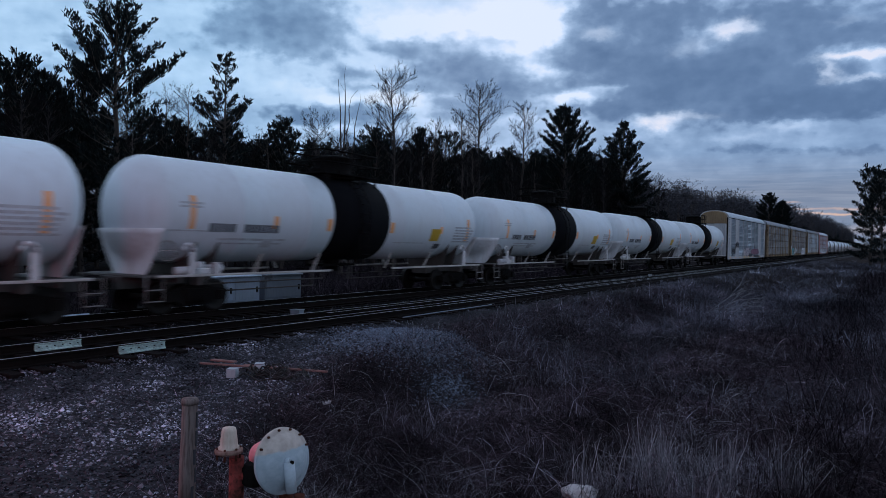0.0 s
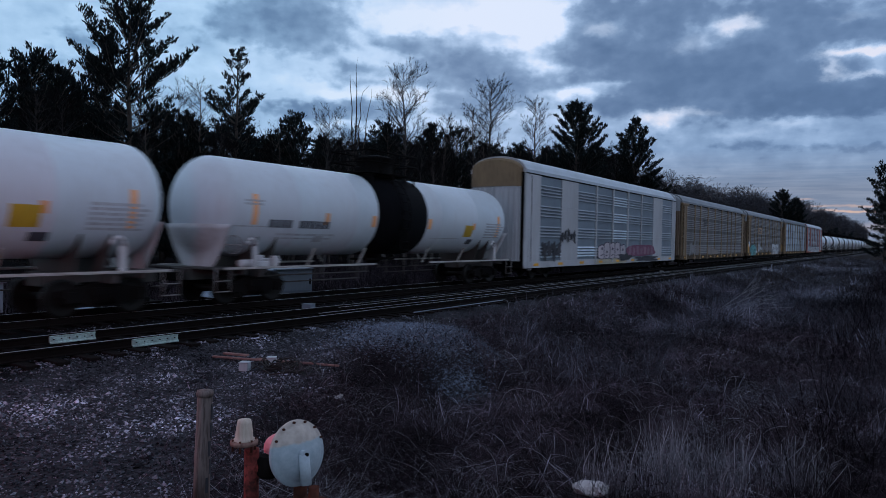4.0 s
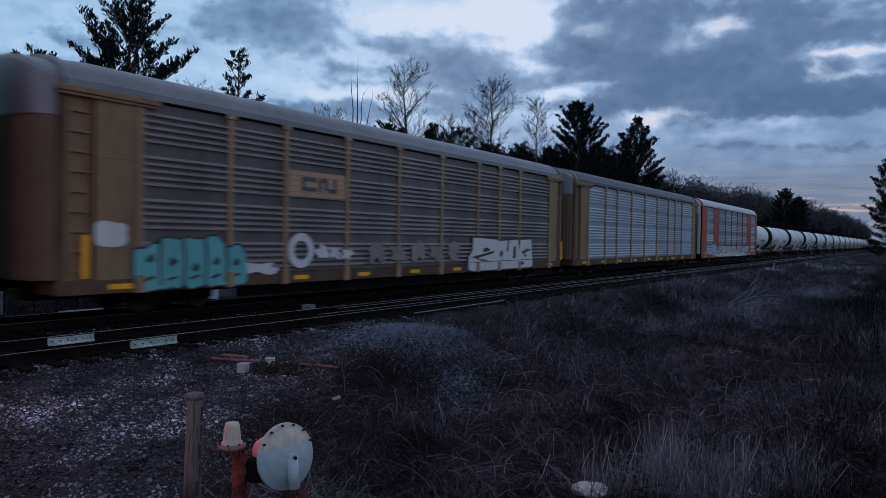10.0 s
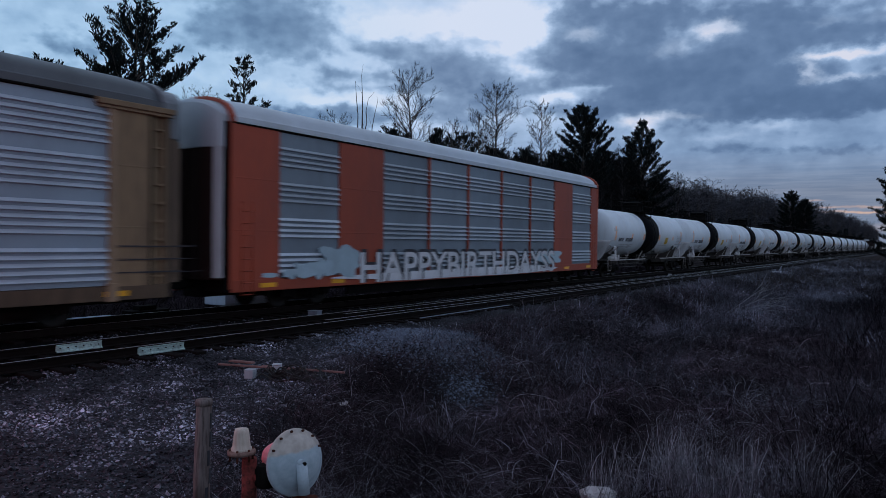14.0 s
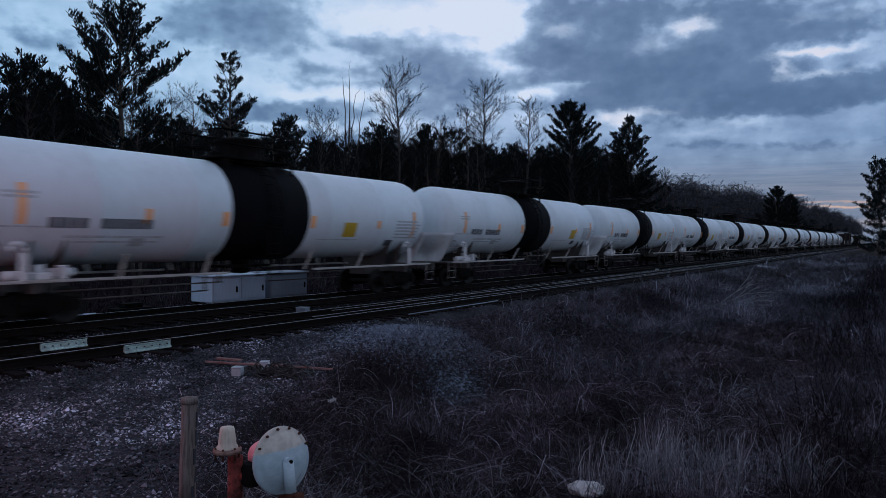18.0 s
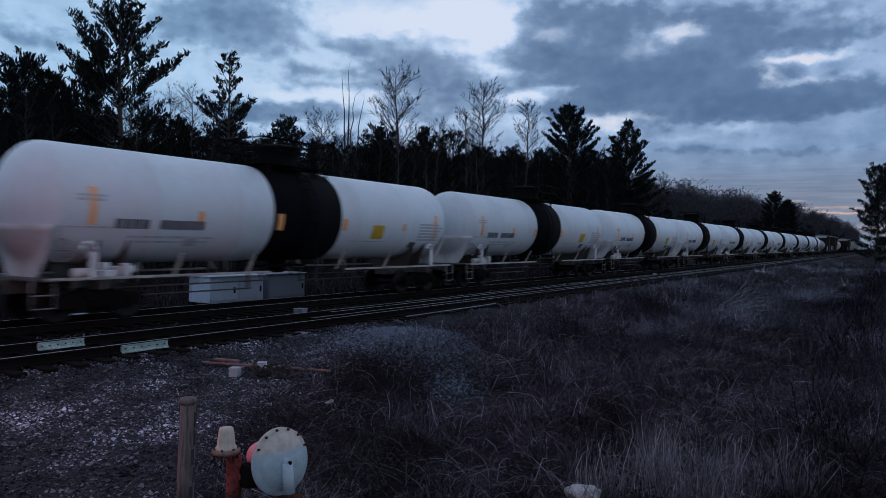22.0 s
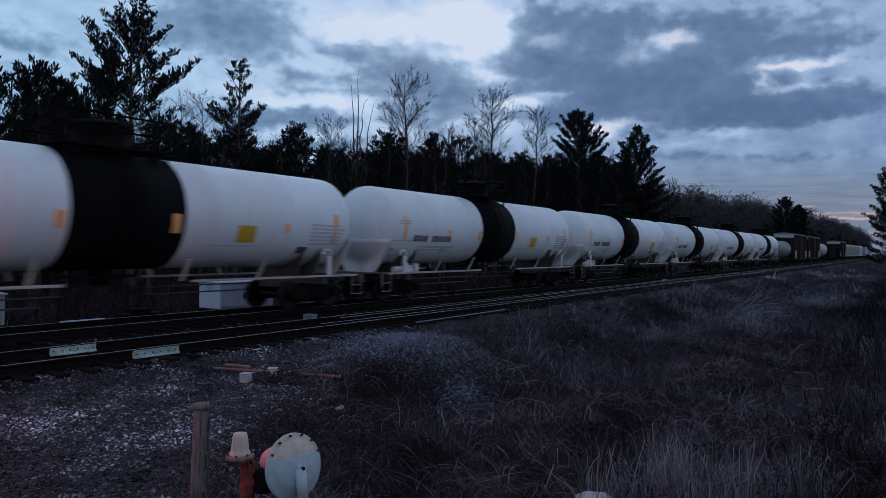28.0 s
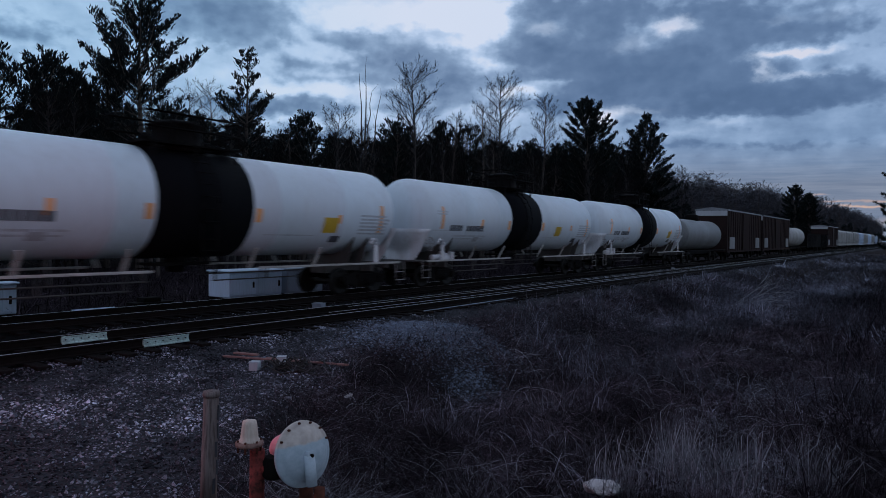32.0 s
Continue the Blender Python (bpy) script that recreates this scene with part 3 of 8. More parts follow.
def pad_edge(y):
    """Where the stony pad beside the tracks ends and the bank begins."""
    return np.interp(y, [-5, 2, 4, 6, 8.2, 10.5, 14.3, 17, 22, 60], [-2.2, -3.6, -5.4, -7.2, -8.4, -9.4, -9.5, -10.8, -11.2, -11.3])


def ground_z(x, y):
    x, y = np.asarray(x, float), np.asarray(y, float)
    e = pad_edge(y)
    lump = 0.10 * np.sin(x * 1.3 + 0.7 * y) * np.sin(0.9 * y - 0.5 * x) + 0.06 * np.sin(2.9 * x + 1.7) * np.sin(2.3 * y)
    ditch = -1.45 + lump + 0.35 * ease(30, 90, y)
    z = -0.36 + (ditch + 0.36) * ease(0.0, 3.2, x - e)
    z = z + (0.35 - ditch * 0.75) * ease(-1.5, 5.0, x) * ease(6, 14, y)
    z = z + 0.14 * ease(-20.3, -19.2, x) * (1 - ease(-12.2, -11.3, x))
    # mound of stone at the end of the pad
    z = z + 0.28 * np.exp(-((x + 10.4) / 1.2) ** 2 - ((y - 13.6) / 1.6) ** 2)
    # road shoulder round the viewer
    d = np.sqrt((x - 0.5) ** 2 + (y + 0.5) ** 2)
    z = z + (0.40 - z) * (1 - ease(3.2, 6.0, d))
    z = np.where(y < -1.5, z + (0.0 - z) * ease(0, 4, -1.5 - y) * (np.abs(x + 15) > 6.5), z)
    # far side of the tracks
    z = np.where(x < -20.3, -0.36 - 0.5 * ease(20.3, 24, -x) + 0.6 * ease(26, 60, -x), z)
    return z


def build_ground():
    xs = np.concatenate([np.linspace(-2600, -120, 12), np.linspace(-100, -32, 14), np.linspace(-30, -14, 17), np.arange(-13.6, 6.01, 0.28),
                         np.linspace(7, 30, 14), np.linspace(40, 120, 6), np.linspace(200, 2600, 10)])
    ys = np.concatenate([np.linspace(-400, -30, 10), np.linspace(-25, -2, 12), np.arange(-1.6, 30, 0.28), np.linspace(30.5, 70, 60),
                         np.linspace(73, 200, 40), np.linspace(215, 500, 16), np.linspace(600, 2700, 12)])
    gx, gy = np.meshgrid(xs, ys)
    gz = ground_z(gx, gy)
    nx = len(xs)
    verts = np.stack([gx.ravel(), gy.ravel(), gz.ravel()], 1).tolist()
    faces = [(j * nx + i, j * nx + i + 1, (j + 1) * nx + i + 1, (j + 1) * nx + i) for j in range(len(ys) - 1) for i in range(nx - 1)]
    me = raw_mesh("ground", verts, faces, GROUND, True)
    at = me.attributes.new("gravel", 'FLOAT', 'POINT')
    wob = 0.35 * np.sin(gx * 2.1 + gy * 1.3) + 0.25 * np.sin(gy * 3.7)
    g = (1 - ease(-0.5, 0.9, gx - pad_edge(gy) + wob)) * (gx > -20.6)
    g = np.maximum(g, np.exp(-((gx + 9.0) / 1.0) ** 2 - ((gy - 13.4) / 1.6) ** 2))
    g = np.maximum(g, 0.9 * np.exp(-((gx + 7.6) / 0.7) ** 2 - ((gy - 12.3) / 0.8) ** 2))
    at.data.foreach_set("value", g.ravel().astype(np.float32))
    # mask of the painted shade under and between the tracks
    ao = me.attributes.new("track_shade", 'FLOAT', 'POINT')
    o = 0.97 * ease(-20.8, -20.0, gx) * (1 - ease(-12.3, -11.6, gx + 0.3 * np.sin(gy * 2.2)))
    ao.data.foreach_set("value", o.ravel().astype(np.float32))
    ob = new("ground", me)
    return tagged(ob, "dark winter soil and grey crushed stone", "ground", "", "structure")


build_ground()

# ---------------------------------------------------------------- tracks
RAIL_PROFILE = ((-0.07, -0.172), (0.07, -0.172), (0.07, -0.160), (0.012, -0.140), (0.010, -0.045), (0.037, -0.034), (0.037, -0.006),
                (0.028, 0.0), (-0.028, 0.0), (-0.037, -0.006), (-0.037, -0.034), (-0.010, -0.045), (-0.012, -0.140), (-0.07, -0.160))


def rail_mesh(y0, y1):
    bm = bmesh.new()
    extrude_y(bm, RAIL_PROFILE, y0, y1)
    me = mesh_of("rail", bm, RAIL_STEEL)
    me.materials.append(RAIL_TOP)
    for p in me.polygons:
        if p.normal.z > 0.9 and p.center.z > -0.01:
            p.material_index = 1
    return me


def build_track(x, label, near_from, near_to):
    track = thing("railway_track", pose(x, 0, 0), label, "railway track", "tracks", "structure")
    data = rail_mesh(-60, 900)
    for side in (-0.755, 0.755):
        r = new("rail", data)
        r.parent = track
        r.matrix_basis = pose(side, 0, 0)
    bm = bmesh.new()
    bx(bm, -1.30, 1.30, -0.115, 0.115, -0.36, -0.176)
    tie = part("sleeper", bm, SLEEPER, track, bevel=0.012)
    rng = random.Random(int(-x))
    first = True
    y = near_from
    while y < near_to:
        m = pose(rng.uniform(-0.06, 0.06), y, rng.uniform(-0.006, 0.003), 0, 0, rng.uniform(-1.2, 1.2))
        if first:
            tie.matrix_basis, first = m, False
        else:
            same("sleeper", tie, track, m)
        y += 0.53
    far = bmesh.new()
    y = near_to
    while y < 300:
        bx(far, -1.30, 1.30, y - 0.115, y + 0.115, -0.36, -0.178)
        y += 0.53
    tagged(part("distant_sleepers", far, SLEEPER, track), kind="stuff")
    return track


build_track(TRAIN_X, "main track with polished rails on dark sleepers", 2, 45)
build_track(SIDE_X, "siding track with rusty rails and old sleepers", 2, 70)
# ---------------------------------------------------------------- rail cars
PIECES = {}


def shared(key, make, name, parent, m=None, label=""):
    """A part whose mesh is made once and used again by every like part."""
    if key not in PIECES:
        PIECES[key] = make()
    ob = new(name, PIECES[key])
    ob.parent = parent
    if m is not None:
        ob.matrix_basis = m
    return tagged(ob, label)


def wheelset_mesh(r=0.457):
    bm = bmesh.new()
    for s in (-1, 1):
        c = s * 0.755
        lathe(bm, [(c - 0.07, r * 0.30), (c - 0.065, r - 0.09), (c - 0.07, r - 0.05), (c - 0.07, r), (c + 0.055, r + (0.0)), (c + 0.07, r - 0.05),
                   (c + 0.05, r - 0.10), (c + 0.03, r * 0.45), (c + 0.07, r * 0.30)], 28, 'X')
        lathe(bm, [(s * 0.86, 0.10), (s * 1.10, 0.10), (s * 1.14, 0.07)] if s > 0 else [(-1.14, 0.07), (-1.10, 0.10), (-0.86, 0.10)], 12, 'X')
    rod(bm, (-0.95, 0, 0), (0.95, 0, 0), 0.085, 10)
    return mesh_of("wheelset", bm, WHEEL)


WHEEL = worn("greasy_wheel_steel", (0.006, 0.0055, 0.005), (0.016, 0.013, 0.012), 0.6, 0.3, 3, 20, 0.6, streak=False)


def sideframe_mesh():
    """One cast side frame with its springs and bearing caps."""
    bm = bmesh.new()
    prof = ((-1.12, 0.50), (-0.62, 0.36), (-0.42, 0.24), (0.42, 0.24), (0.62, 0.36), (1.12, 0.50), (1.12, 0.64), (0.62, 0.72), (0.30, 0.80), (-0.30, 0.80), (-0.62, 0.72), (-1.12, 0.64))
    a = [bm.verts.new((-0.07, u, z)) for u, z in prof]
    b = [bm.verts.new((0.07, u, z)) for u, z in prof]
    bm.faces.new(a[::-1])
    bm.faces.new(b)
    for k in range(len(prof)):
        bm.faces.new((a[k], a[(k + 1) % len(prof)], b[(k + 1) % len(prof)], b[k]))
    for u in (-0.89, 0.89):
        bx(bm, 0.06, 0.14, u - 0.14, u + 0.14, 0.36, 0.62)
    for u in (-0.2, 0.0, 0.2):
        rod(bm, (0.10, u, 0.30), (0.10, u, 0.54), 0.075, 8)
    bx(bm, 0.02, 0.16, -0.36, 0.36, 0.54, 0.70)
    return mesh_of("side_frame", bm, STEEL_DARK)


def bolster_mesh():
    bm = bmesh.new()
    bx(bm, -1.05, 1.05, -0.20, 0.20, 0.48, 0.80)
    bx(bm, -0.9, 0.9, -0.62, -0.54, 0.38, 0.50)
    bx(bm, -0.9, 0.9, 0.54, 0.62, 0.38, 0.50)
    return mesh_of("bolster", bm, STEEL_DARK, 0.02)


def bogie(car, y, base=0.89, r=0.457):
    b = new("bogie")
    b.parent = car
    b.matrix_basis = pose(0, y, 0)
    for u in (-base, base):
        shared(("wheelset", r), lambda: wheelset_mesh(r), "wheelset", b, pose(0, u, r))
    for s in (1, -1):
        shared("sideframe", sideframe_mesh, "side_frame", b, pose(s * 1.02, 0, 0, 0, 0, 0 if s > 0 else 180))
    shared("bolster", bolster_mesh, "bolster", b)
    return b


def coupler_mesh():
    bm = bmesh.new()
    bx(bm, -0.09, 0.09, -0.55, 0.0, 0.76, 0.96)
    bx(bm, -0.20, 0.20, -0.06, 0.16, 0.70, 1.02)
    bx(bm, -0.22, -0.08, 0.14, 0.34, 0.72, 1.0)
    bx(bm, 0.06, 0.18, 0.14, 0.26, 0.72, 1.0)
    rod(bm, (0.35, -0.3, 0.62), (0.25, 0.15, 0.35), 0.03, 6)
    rod(bm, (0.25, 0.15, 0.35), (0.10, 0.38, 0.50), 0.03, 6)
    return mesh_of("coupler", bm, STEEL_DARK, 0.015)


def couplers(car, half):
    for s in (1, -1):
        shared("coupler", coupler_mesh, "coupler", car, pose(0, s * (half - 0.36), 0, 0, 0, 0 if s > 0 else 180))


# ---- tank car
T_HALF, T_R, T_AXIS, T_SHELL = 9.17, 1.50, 2.88, 8.55


def shell_mesh():
    bm = bmesh.new()
    prof = []
    for k in range(9):
        a = k / 8 * math.pi / 2
        prof.append((-T_SHELL + 0.82 * (1 - math.sin(a)), max(0.02, T_R * math.cos(a)) if k < 8 else 0.02))
    prof = [(u, r) for u, r in sorted(prof)]
    front = [(-T_SHELL + 0.82 - 0.82 * math.cos(k / 9 * math.pi / 2), max(0.02, T_R * math.sin(k / 9 * math.pi / 2))) for k in range(10)]
    half = []
    for y in (-5.4, -2.6):
        half += [(y - 0.014, T_R), (y - 0.006, T_R + 0.005), (y + 0.006, T_R + 0.005), (y + 0.014, T_R)]
    rings = front + half + [(0.0, T_R)] + [(-u, r) for u, r in (front + half)[::-1]]
    lathe(bm, rings, 56, 'Y', (0, 0, T_AXIS))
    return mesh_of("tank_shell", bm, TANK_WHITE)


def band_mesh():
    bm = bmesh.new()
    lathe(bm, [(-1.53, T_R - 0.02), (-1.53, T_R + 0.010), (1.53, T_R + 0.010), (1.53, T_R - 0.02)], 56, 'Y', (0, 0, T_AXIS))
    return mesh_of("black_band", bm, BAND_BLACK)


def saddle_mesh():
    """Stub sill end: deck, curved web plates up to the shell, and the shroud."""
    bm = bmesh.new()
    bx(bm, -0.38, 0.38, -0.1, 2.9, 0.72, 1.06)
    bx(bm, -1.5, 1.5, 0.0, 0.95, 1.04, 1.10)
    bx(bm, -1.5, 1.5, 0.90, 0.98, 0.90, 1.10)
    bx(bm, -1.42, -0.9, 1.6, 1.75, 0.8, 1.10)
    bx(bm, 0.9, 1.42, 1.6, 1.75, 0.8, 1.10)
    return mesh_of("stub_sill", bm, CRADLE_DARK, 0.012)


def cradle_mesh():
    bm = bmesh.new()
    n = 14
    for y0, y1 in ((0, 0.05), (0.75, 0.80)):
        lo, hi = [], []
        for k in range(n + 1):
            a = math.pi * (1.20 + 0.60 * k / n)
            x = math.cos(a) * (T_R + 0.01)
            hi.append((x, T_AXIS + math.sin(a) * (T_R + 0.01)))
            lo.append((x * 0.72, 1.02))
        va = [bm.verts.new((x, y0, z)) for x, z in hi + lo[::-1]]
        vb = [bm.verts.new((x, y1, z)) for x, z in hi + lo[::-1]]
        for k in range(n):
            for v in (va, vb):
                bm.faces.new((v[k], v[k + 1], v[2 * n - k], v[2 * n + 1 - k]))
        m = len(va)
        for k in range(m):
            bm.faces.new((va[k], va[(k + 1) % m], vb[(k + 1) % m], vb[k]))
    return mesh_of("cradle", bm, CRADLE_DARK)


def shield_mesh():
    """Half-head shield: a plate bent round the lower half of the tank's end, drawn in towards the sill."""
    bm = bmesh.new()
    nz, nx = 8, 10
    sheets = []
    for off in (0.07, 0.04):
        rows = []
        for k in range(nz + 1):
            z = 1.10 + 1.24 * k / nz
            w = 0.70 + 0.80 * (k / nz) ** 0.8
            row = []
            for i in range(nx + 1):
                x = w * (2 * i / nx - 1)
                r = min(1.40, math.hypot(x, z - T_AXIS))
                row.append(bm.verts.new((x, -T_SHELL + 0.82 * (1 - math.sqrt(1 - (r / T_R) ** 2)) - off, z)))
            rows.append(row)
        for a, b in zip(rows, rows[1:]):
            for i in range(nx):
                f = bm.faces.new((a[i], a[i + 1], b[i + 1], b[i]))
                f.smooth = True
        sheets.append(rows)
    o, p = sheets
    for i in range(nx):
        bm.faces.new((o[nz][i], o[nz][i + 1], p[nz][i + 1], p[nz][i]))
    for k in range(nz):
        for i in (0, nx):
            bm.faces.new((o[k][i], o[k + 1][i], p[k + 1][i], p[k][i]))
    return mesh_of("head_shield", bm, GUSSET_PINK)


def end_bracket_mesh():
    """A tall white bracket beside the cradle, with its rounded hooked top."""
    bm = bmesh.new()
    bx(bm, 1.40, 1.46, -0.05, 0.13, 1.06, 1.72)
    pts = [(0.10, 1.70), (0.08, 1.84), (0.0, 1.92), (-0.12, 1.94), (-0.22, 1.86), (-0.26, 1.74)]
    for (y0, z0), (y1, z1) in zip(pts, pts[1:]):
        rod(bm, (1.43, y0, z0), (1.43, y1, z1), 0.045, 6)
    rod(bm, (1.44, 0.04, 1.08), (1.44, 0.42, 1.08), 0.03, 6)
    rod(bm, (1.42, 0.10, 1.60), (1.30, 0.10, 1.66), 0.03, 6)
    return mesh_of("bracket", bm, GUSSET_PINK)


def side_rail_mesh(y0, y1):
    bm = bmesh.new()
    bx(bm, 1.49, 1.545, y0, y1, 1.08, 1.115)
    bx(bm, 1.515, 1.525, y0, y1, 1.05, 1.08)
    return mesh_of("side_rail", bm, SILL_WHITE)


def strap_mesh():
    bm = bmesh.new()
    m = pose(1.36, 0, 1.34, 0, 30, 0)
    bx(bm, -0.012, 0.012, -0.06, 0.06, -0.30, 0.36, m)
    return mesh_of("strap", bm, SILL_WHITE)


def housing_mesh():
    bm = bmesh.new()
    z = T_AXIS + T_R
    lathe(bm, [(z - 0.08, 0.80), (z + 0.10, 0.80), (z + 0.12, 0.70), (z + 0.62, 0.70), (z + 0.66, 0.74), (z + 0.70, 0.74), (z + 0.76, 0.60), (z + 0.82, 0.30), (z + 0.83, 0.02)], 24, 'Z')
    for k in range(8):
        a = k * math.tau / 8
        bx(bm, -0.03, 0.03, -0.03, 0.03, z + 0.55, z + 0.74, pose(math.cos(a) * 0.73, math.sin(a) * 0.73, 0))
    return mesh_of("valve_housing", bm, STEEL_DARK)


def vent_mesh():
    bm = bmesh.new()
    lathe(bm, [(T_AXIS + T_R - 0.05, 0.16), (T_AXIS + T_R + 0.26, 0.16), (T_AXIS + T_R + 0.32, 0.10), (T_AXIS + T_R + 0.33, 0.01)], 12, 'Z')
    return mesh_of("vent", bm, STEEL_DARK)


def platform_mesh():
    bm = bmesh.new()
    z = T_AXIS + T_R + 0.06
    for s in (-1, 1):
        bx(bm, s * 0.72 - 0.22, s * 0.72 + 0.22, -1.35, 1.35, z - 0.02, z + 0.02)
        for y in (-1.3, 0, 1.3):
            bx(bm, s * 0.94 - 0.03, s * 0.94 + 0.03, y - 0.03, y + 0.03, z - 0.42, z)
    bx(bm, -0.94, 0.94, -1.55, -1.15, z - 0.02, z + 0.02)
    bx(bm, -0.94, 0.94, 1.15, 1.55, z - 0.02, z + 0.02)
    return mesh_of("platform", bm, STEEL_DARK)


def top_rail_mesh():
    bm = bmesh.new()
    z = T_AXIS + T_R + 0.06
    for s in (-1, 1):
        for y in (-1.5, -0.75, 0, 0.75, 1.5):
            rod(bm, (s * 0.92, y, z), (s * 0.92, y, z + 0.80), 0.03, 5)
        for h in (0.40, 0.80):
            rod(bm, (s * 0.92, -1.5, z + h), (s * 0.92, 1.5, z + h), 0.03, 5)
    for y in (-1.5, 1.5):
        for h in (0.40, 0.80):
            rod(bm, (-0.92, y, z + h), (0.92, y, z + h), 0.02, 5)
    return mesh_of("platform_rail", bm, STEEL_DARK)


def ladder_at(a):
    return (math.cos(a) * (T_R + 0.13), T_AXIS + math.sin(a) * (T_R + 0.13))


def stile_mesh():
    bm = bmesh.new()
    at = ladder_at
    for y in (0.0,):
        pts = [(1.56, 0.95)] + [at(radians(d)) for d in (-20, 0, 20, 38, 54)]
        for (x0, z0), (x1, z1) in zip(pts, pts[1:]):
            rod(bm, (x0, y, z0), (x1, y, z1), 0.022, 5)
    return mesh_of("stile", bm, STEEL_DARK)


def rung_mesh():
    bm = bmesh.new()
    rod(bm, (0, -0.24, 0), (0, 0.24, 0), 0.016, 5)
    return mesh_of("rung", bm, STEEL_DARK)


def ladder(car, m):
    e = new("ladder")
    e.parent = car
    e.matrix_basis = m
    for y in (-0.24, 0.24):
        shared("stile", stile_mesh, "stile", e, pose(0, y, 0))
    for x, z in [(1.58, 1.0), (1.58, 1.3), (1.58, 1.6), (1.58, 1.9)] + [ladder_at(radians(d)) for d in range(-18, 56, 12)]:
        shared("rung", rung_mesh, "rung", e, pose(x, 0, z))


def patch_on_shell(y0, y1, z0, z1, lift, mat, name):
    """A thin plate that follows the curve of the shell."""
    bm = bmesh.new()
    n = 6
    rows = []
    for r in (T_R + lift, T_R - 0.004):
        row = []
        for k in range(n + 1):
            z = z0 + (z1 - z0) * k / n
            a = math.asin(max(-1, min(1, (z - T_AXIS) / T_R)))
            row.append([bm.verts.new((math.cos(a) * r, y, T_AXIS + math.sin(a) * r)) for y in (y0, y1)])
        rows.append(row)
    for row in rows:
        for a, b in zip(row, row[1:]):
            bm.faces.new((a[0], a[1], b[1], b[0]))
    o, i = rows
    for k in range(n):
        bm.faces.new((o[k][0], o[k + 1][0], i[k + 1][0], i[k][0]))
        bm.faces.new((o[k][1], o[k + 1][1], i[k + 1][1], i[k][1]))
    bm.faces.new((o[0][0], o[0][1], i[0][1], i[0][0]))
    bm.faces.new((o[n][0], o[n][1], i[n][1], i[n][0]))
    return mesh_of(name, bm, mat)


def stencil_mesh():
    """Reporting marks as plain bars: two groups of large letters, lines of small ones."""
    bm = bmesh.new()
    rng = random.Random(4)
    def row(y, z, h, widths, gap):
        for w in widths:
            a = math.asin((z - T_AXIS) / T_R)
            m = pose(math.cos(a) * (T_R + 0.004), y + w / 2, z, 0, -math.degrees(a), 0)
            bx(bm, -0.003, 0.003, -w / 2, w / 2, -h / 2, h / 2, m)
            y += w + gap
    row(0.0, 2.40, 0.25, [0.175], 0.06)
    return mesh_of("stencilled_letter", bm, INK)


def small_print_mesh():
    bm = bmesh.new()
    rng = random.Random(9)
    for z in (2.72, 2.60, 2.48, 2.36, 2.24, 2.12):
        y = 6.2
        while y < 7.5:
            w = rng.uniform(0.12, 0.4)
            a = math.asin((z - T_AXIS) / T_R)
            m = pose(math.cos(a) * (T_R + 0.004), y + w / 2, z, 0, -math.degrees(a), 0)
            bx(bm, -0.003, 0.003, -w / 2, w / 2, -0.035, 0.035, m)
            y += w + 0.05
    for z, y0, y1, h in ((2.08, -6.2, -3.6, 0.035), (1.96, -6.0, -3.8, 0.03), (2.04, 2.1, 4.0, 0.02), (2.30, -7.9, -6.4, 0.02)):
        y = y0
        while y < y1:
            w = rng.uniform(0.08, 0.34)
            a = math.asin((z - T_AXIS) / T_R)
            m = pose(math.cos(a) * (T_R + 0.004), y + w / 2, z, 0, -math.degrees(a), 0)
            bx(bm, -0.003, 0.003, -w / 2, w / 2, -h, h, m)
            y += w + rng.uniform(0.04, 0.12)
    for z in (3.05, 2.95):
        y = -7.6
        while y < -6.9:
            w = rng.uniform(0.1, 0.3)
            a = math.asin((z - T_AXIS) / T_R)
            m = pose(math.cos(a) * (T_R + 0.004), y + w / 2, z, 0, -math.degrees(a), 0)
            bx(bm, -0.003, 0.003, -w / 2, w / 2, -0.03, 0.03, m)
            y += w + 0.04
    return mesh_of("small_print", bm, INK_PALE)


def valve_box_mesh():
    bm = bmesh.new()
    bx(bm, 0.85, 1.30, -0.30, 0.12, 1.10, 1.26)
    rod(bm, (1.05, -0.1, 1.24), (1.05, -0.1, 1.44), 0.13, 10)
    rod(bm, (0.95, 0.15, 1.25), (0.95, 0.75, 1.25), 0.10, 10)
    rod(bm, (1.15, -0.40, 1.20), (1.15, -0.95, 1.20), 0.12, 10)
    bx(bm, 1.10, 1.30, 0.25, 0.45, 1.10, 1.42)
    return mesh_of("brake_gear", bm, GUSSET_PINK, 0.015)


def hand_wheel_mesh():
    bm = bmesh.new()
    n = 16
    for k in range(n):
        a, b = k * math.tau / n, (k + 1) * math.tau / n
        rod(bm, (math.cos(a) * 0.27, 0, math.sin(a) * 0.27), (math.cos(b) * 0.27, 0, math.sin(b) * 0.27), 0.018, 5)
    for k in range(4):
        a = k * math.tau / 4
        rod(bm, (0, 0, 0), (math.cos(a) * 0.27, 0, math.sin(a) * 0.27), 0.014, 5)
    return mesh_of("hand_wheel", bm, SILL_DIM)


def low_pipe_mesh(z, y0, y1):
    bm = bmesh.new()
    rod(bm, (1.0, y0, z), (1.0, y1, z), 0.022, 6)
    for y in (y0 + 0.1, (y0 + y1) / 2, y1 - 0.1):
        bx(bm, 0.97, 1.03, y - 0.02, y + 0.02, z, 1.06)
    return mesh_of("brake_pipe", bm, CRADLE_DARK)


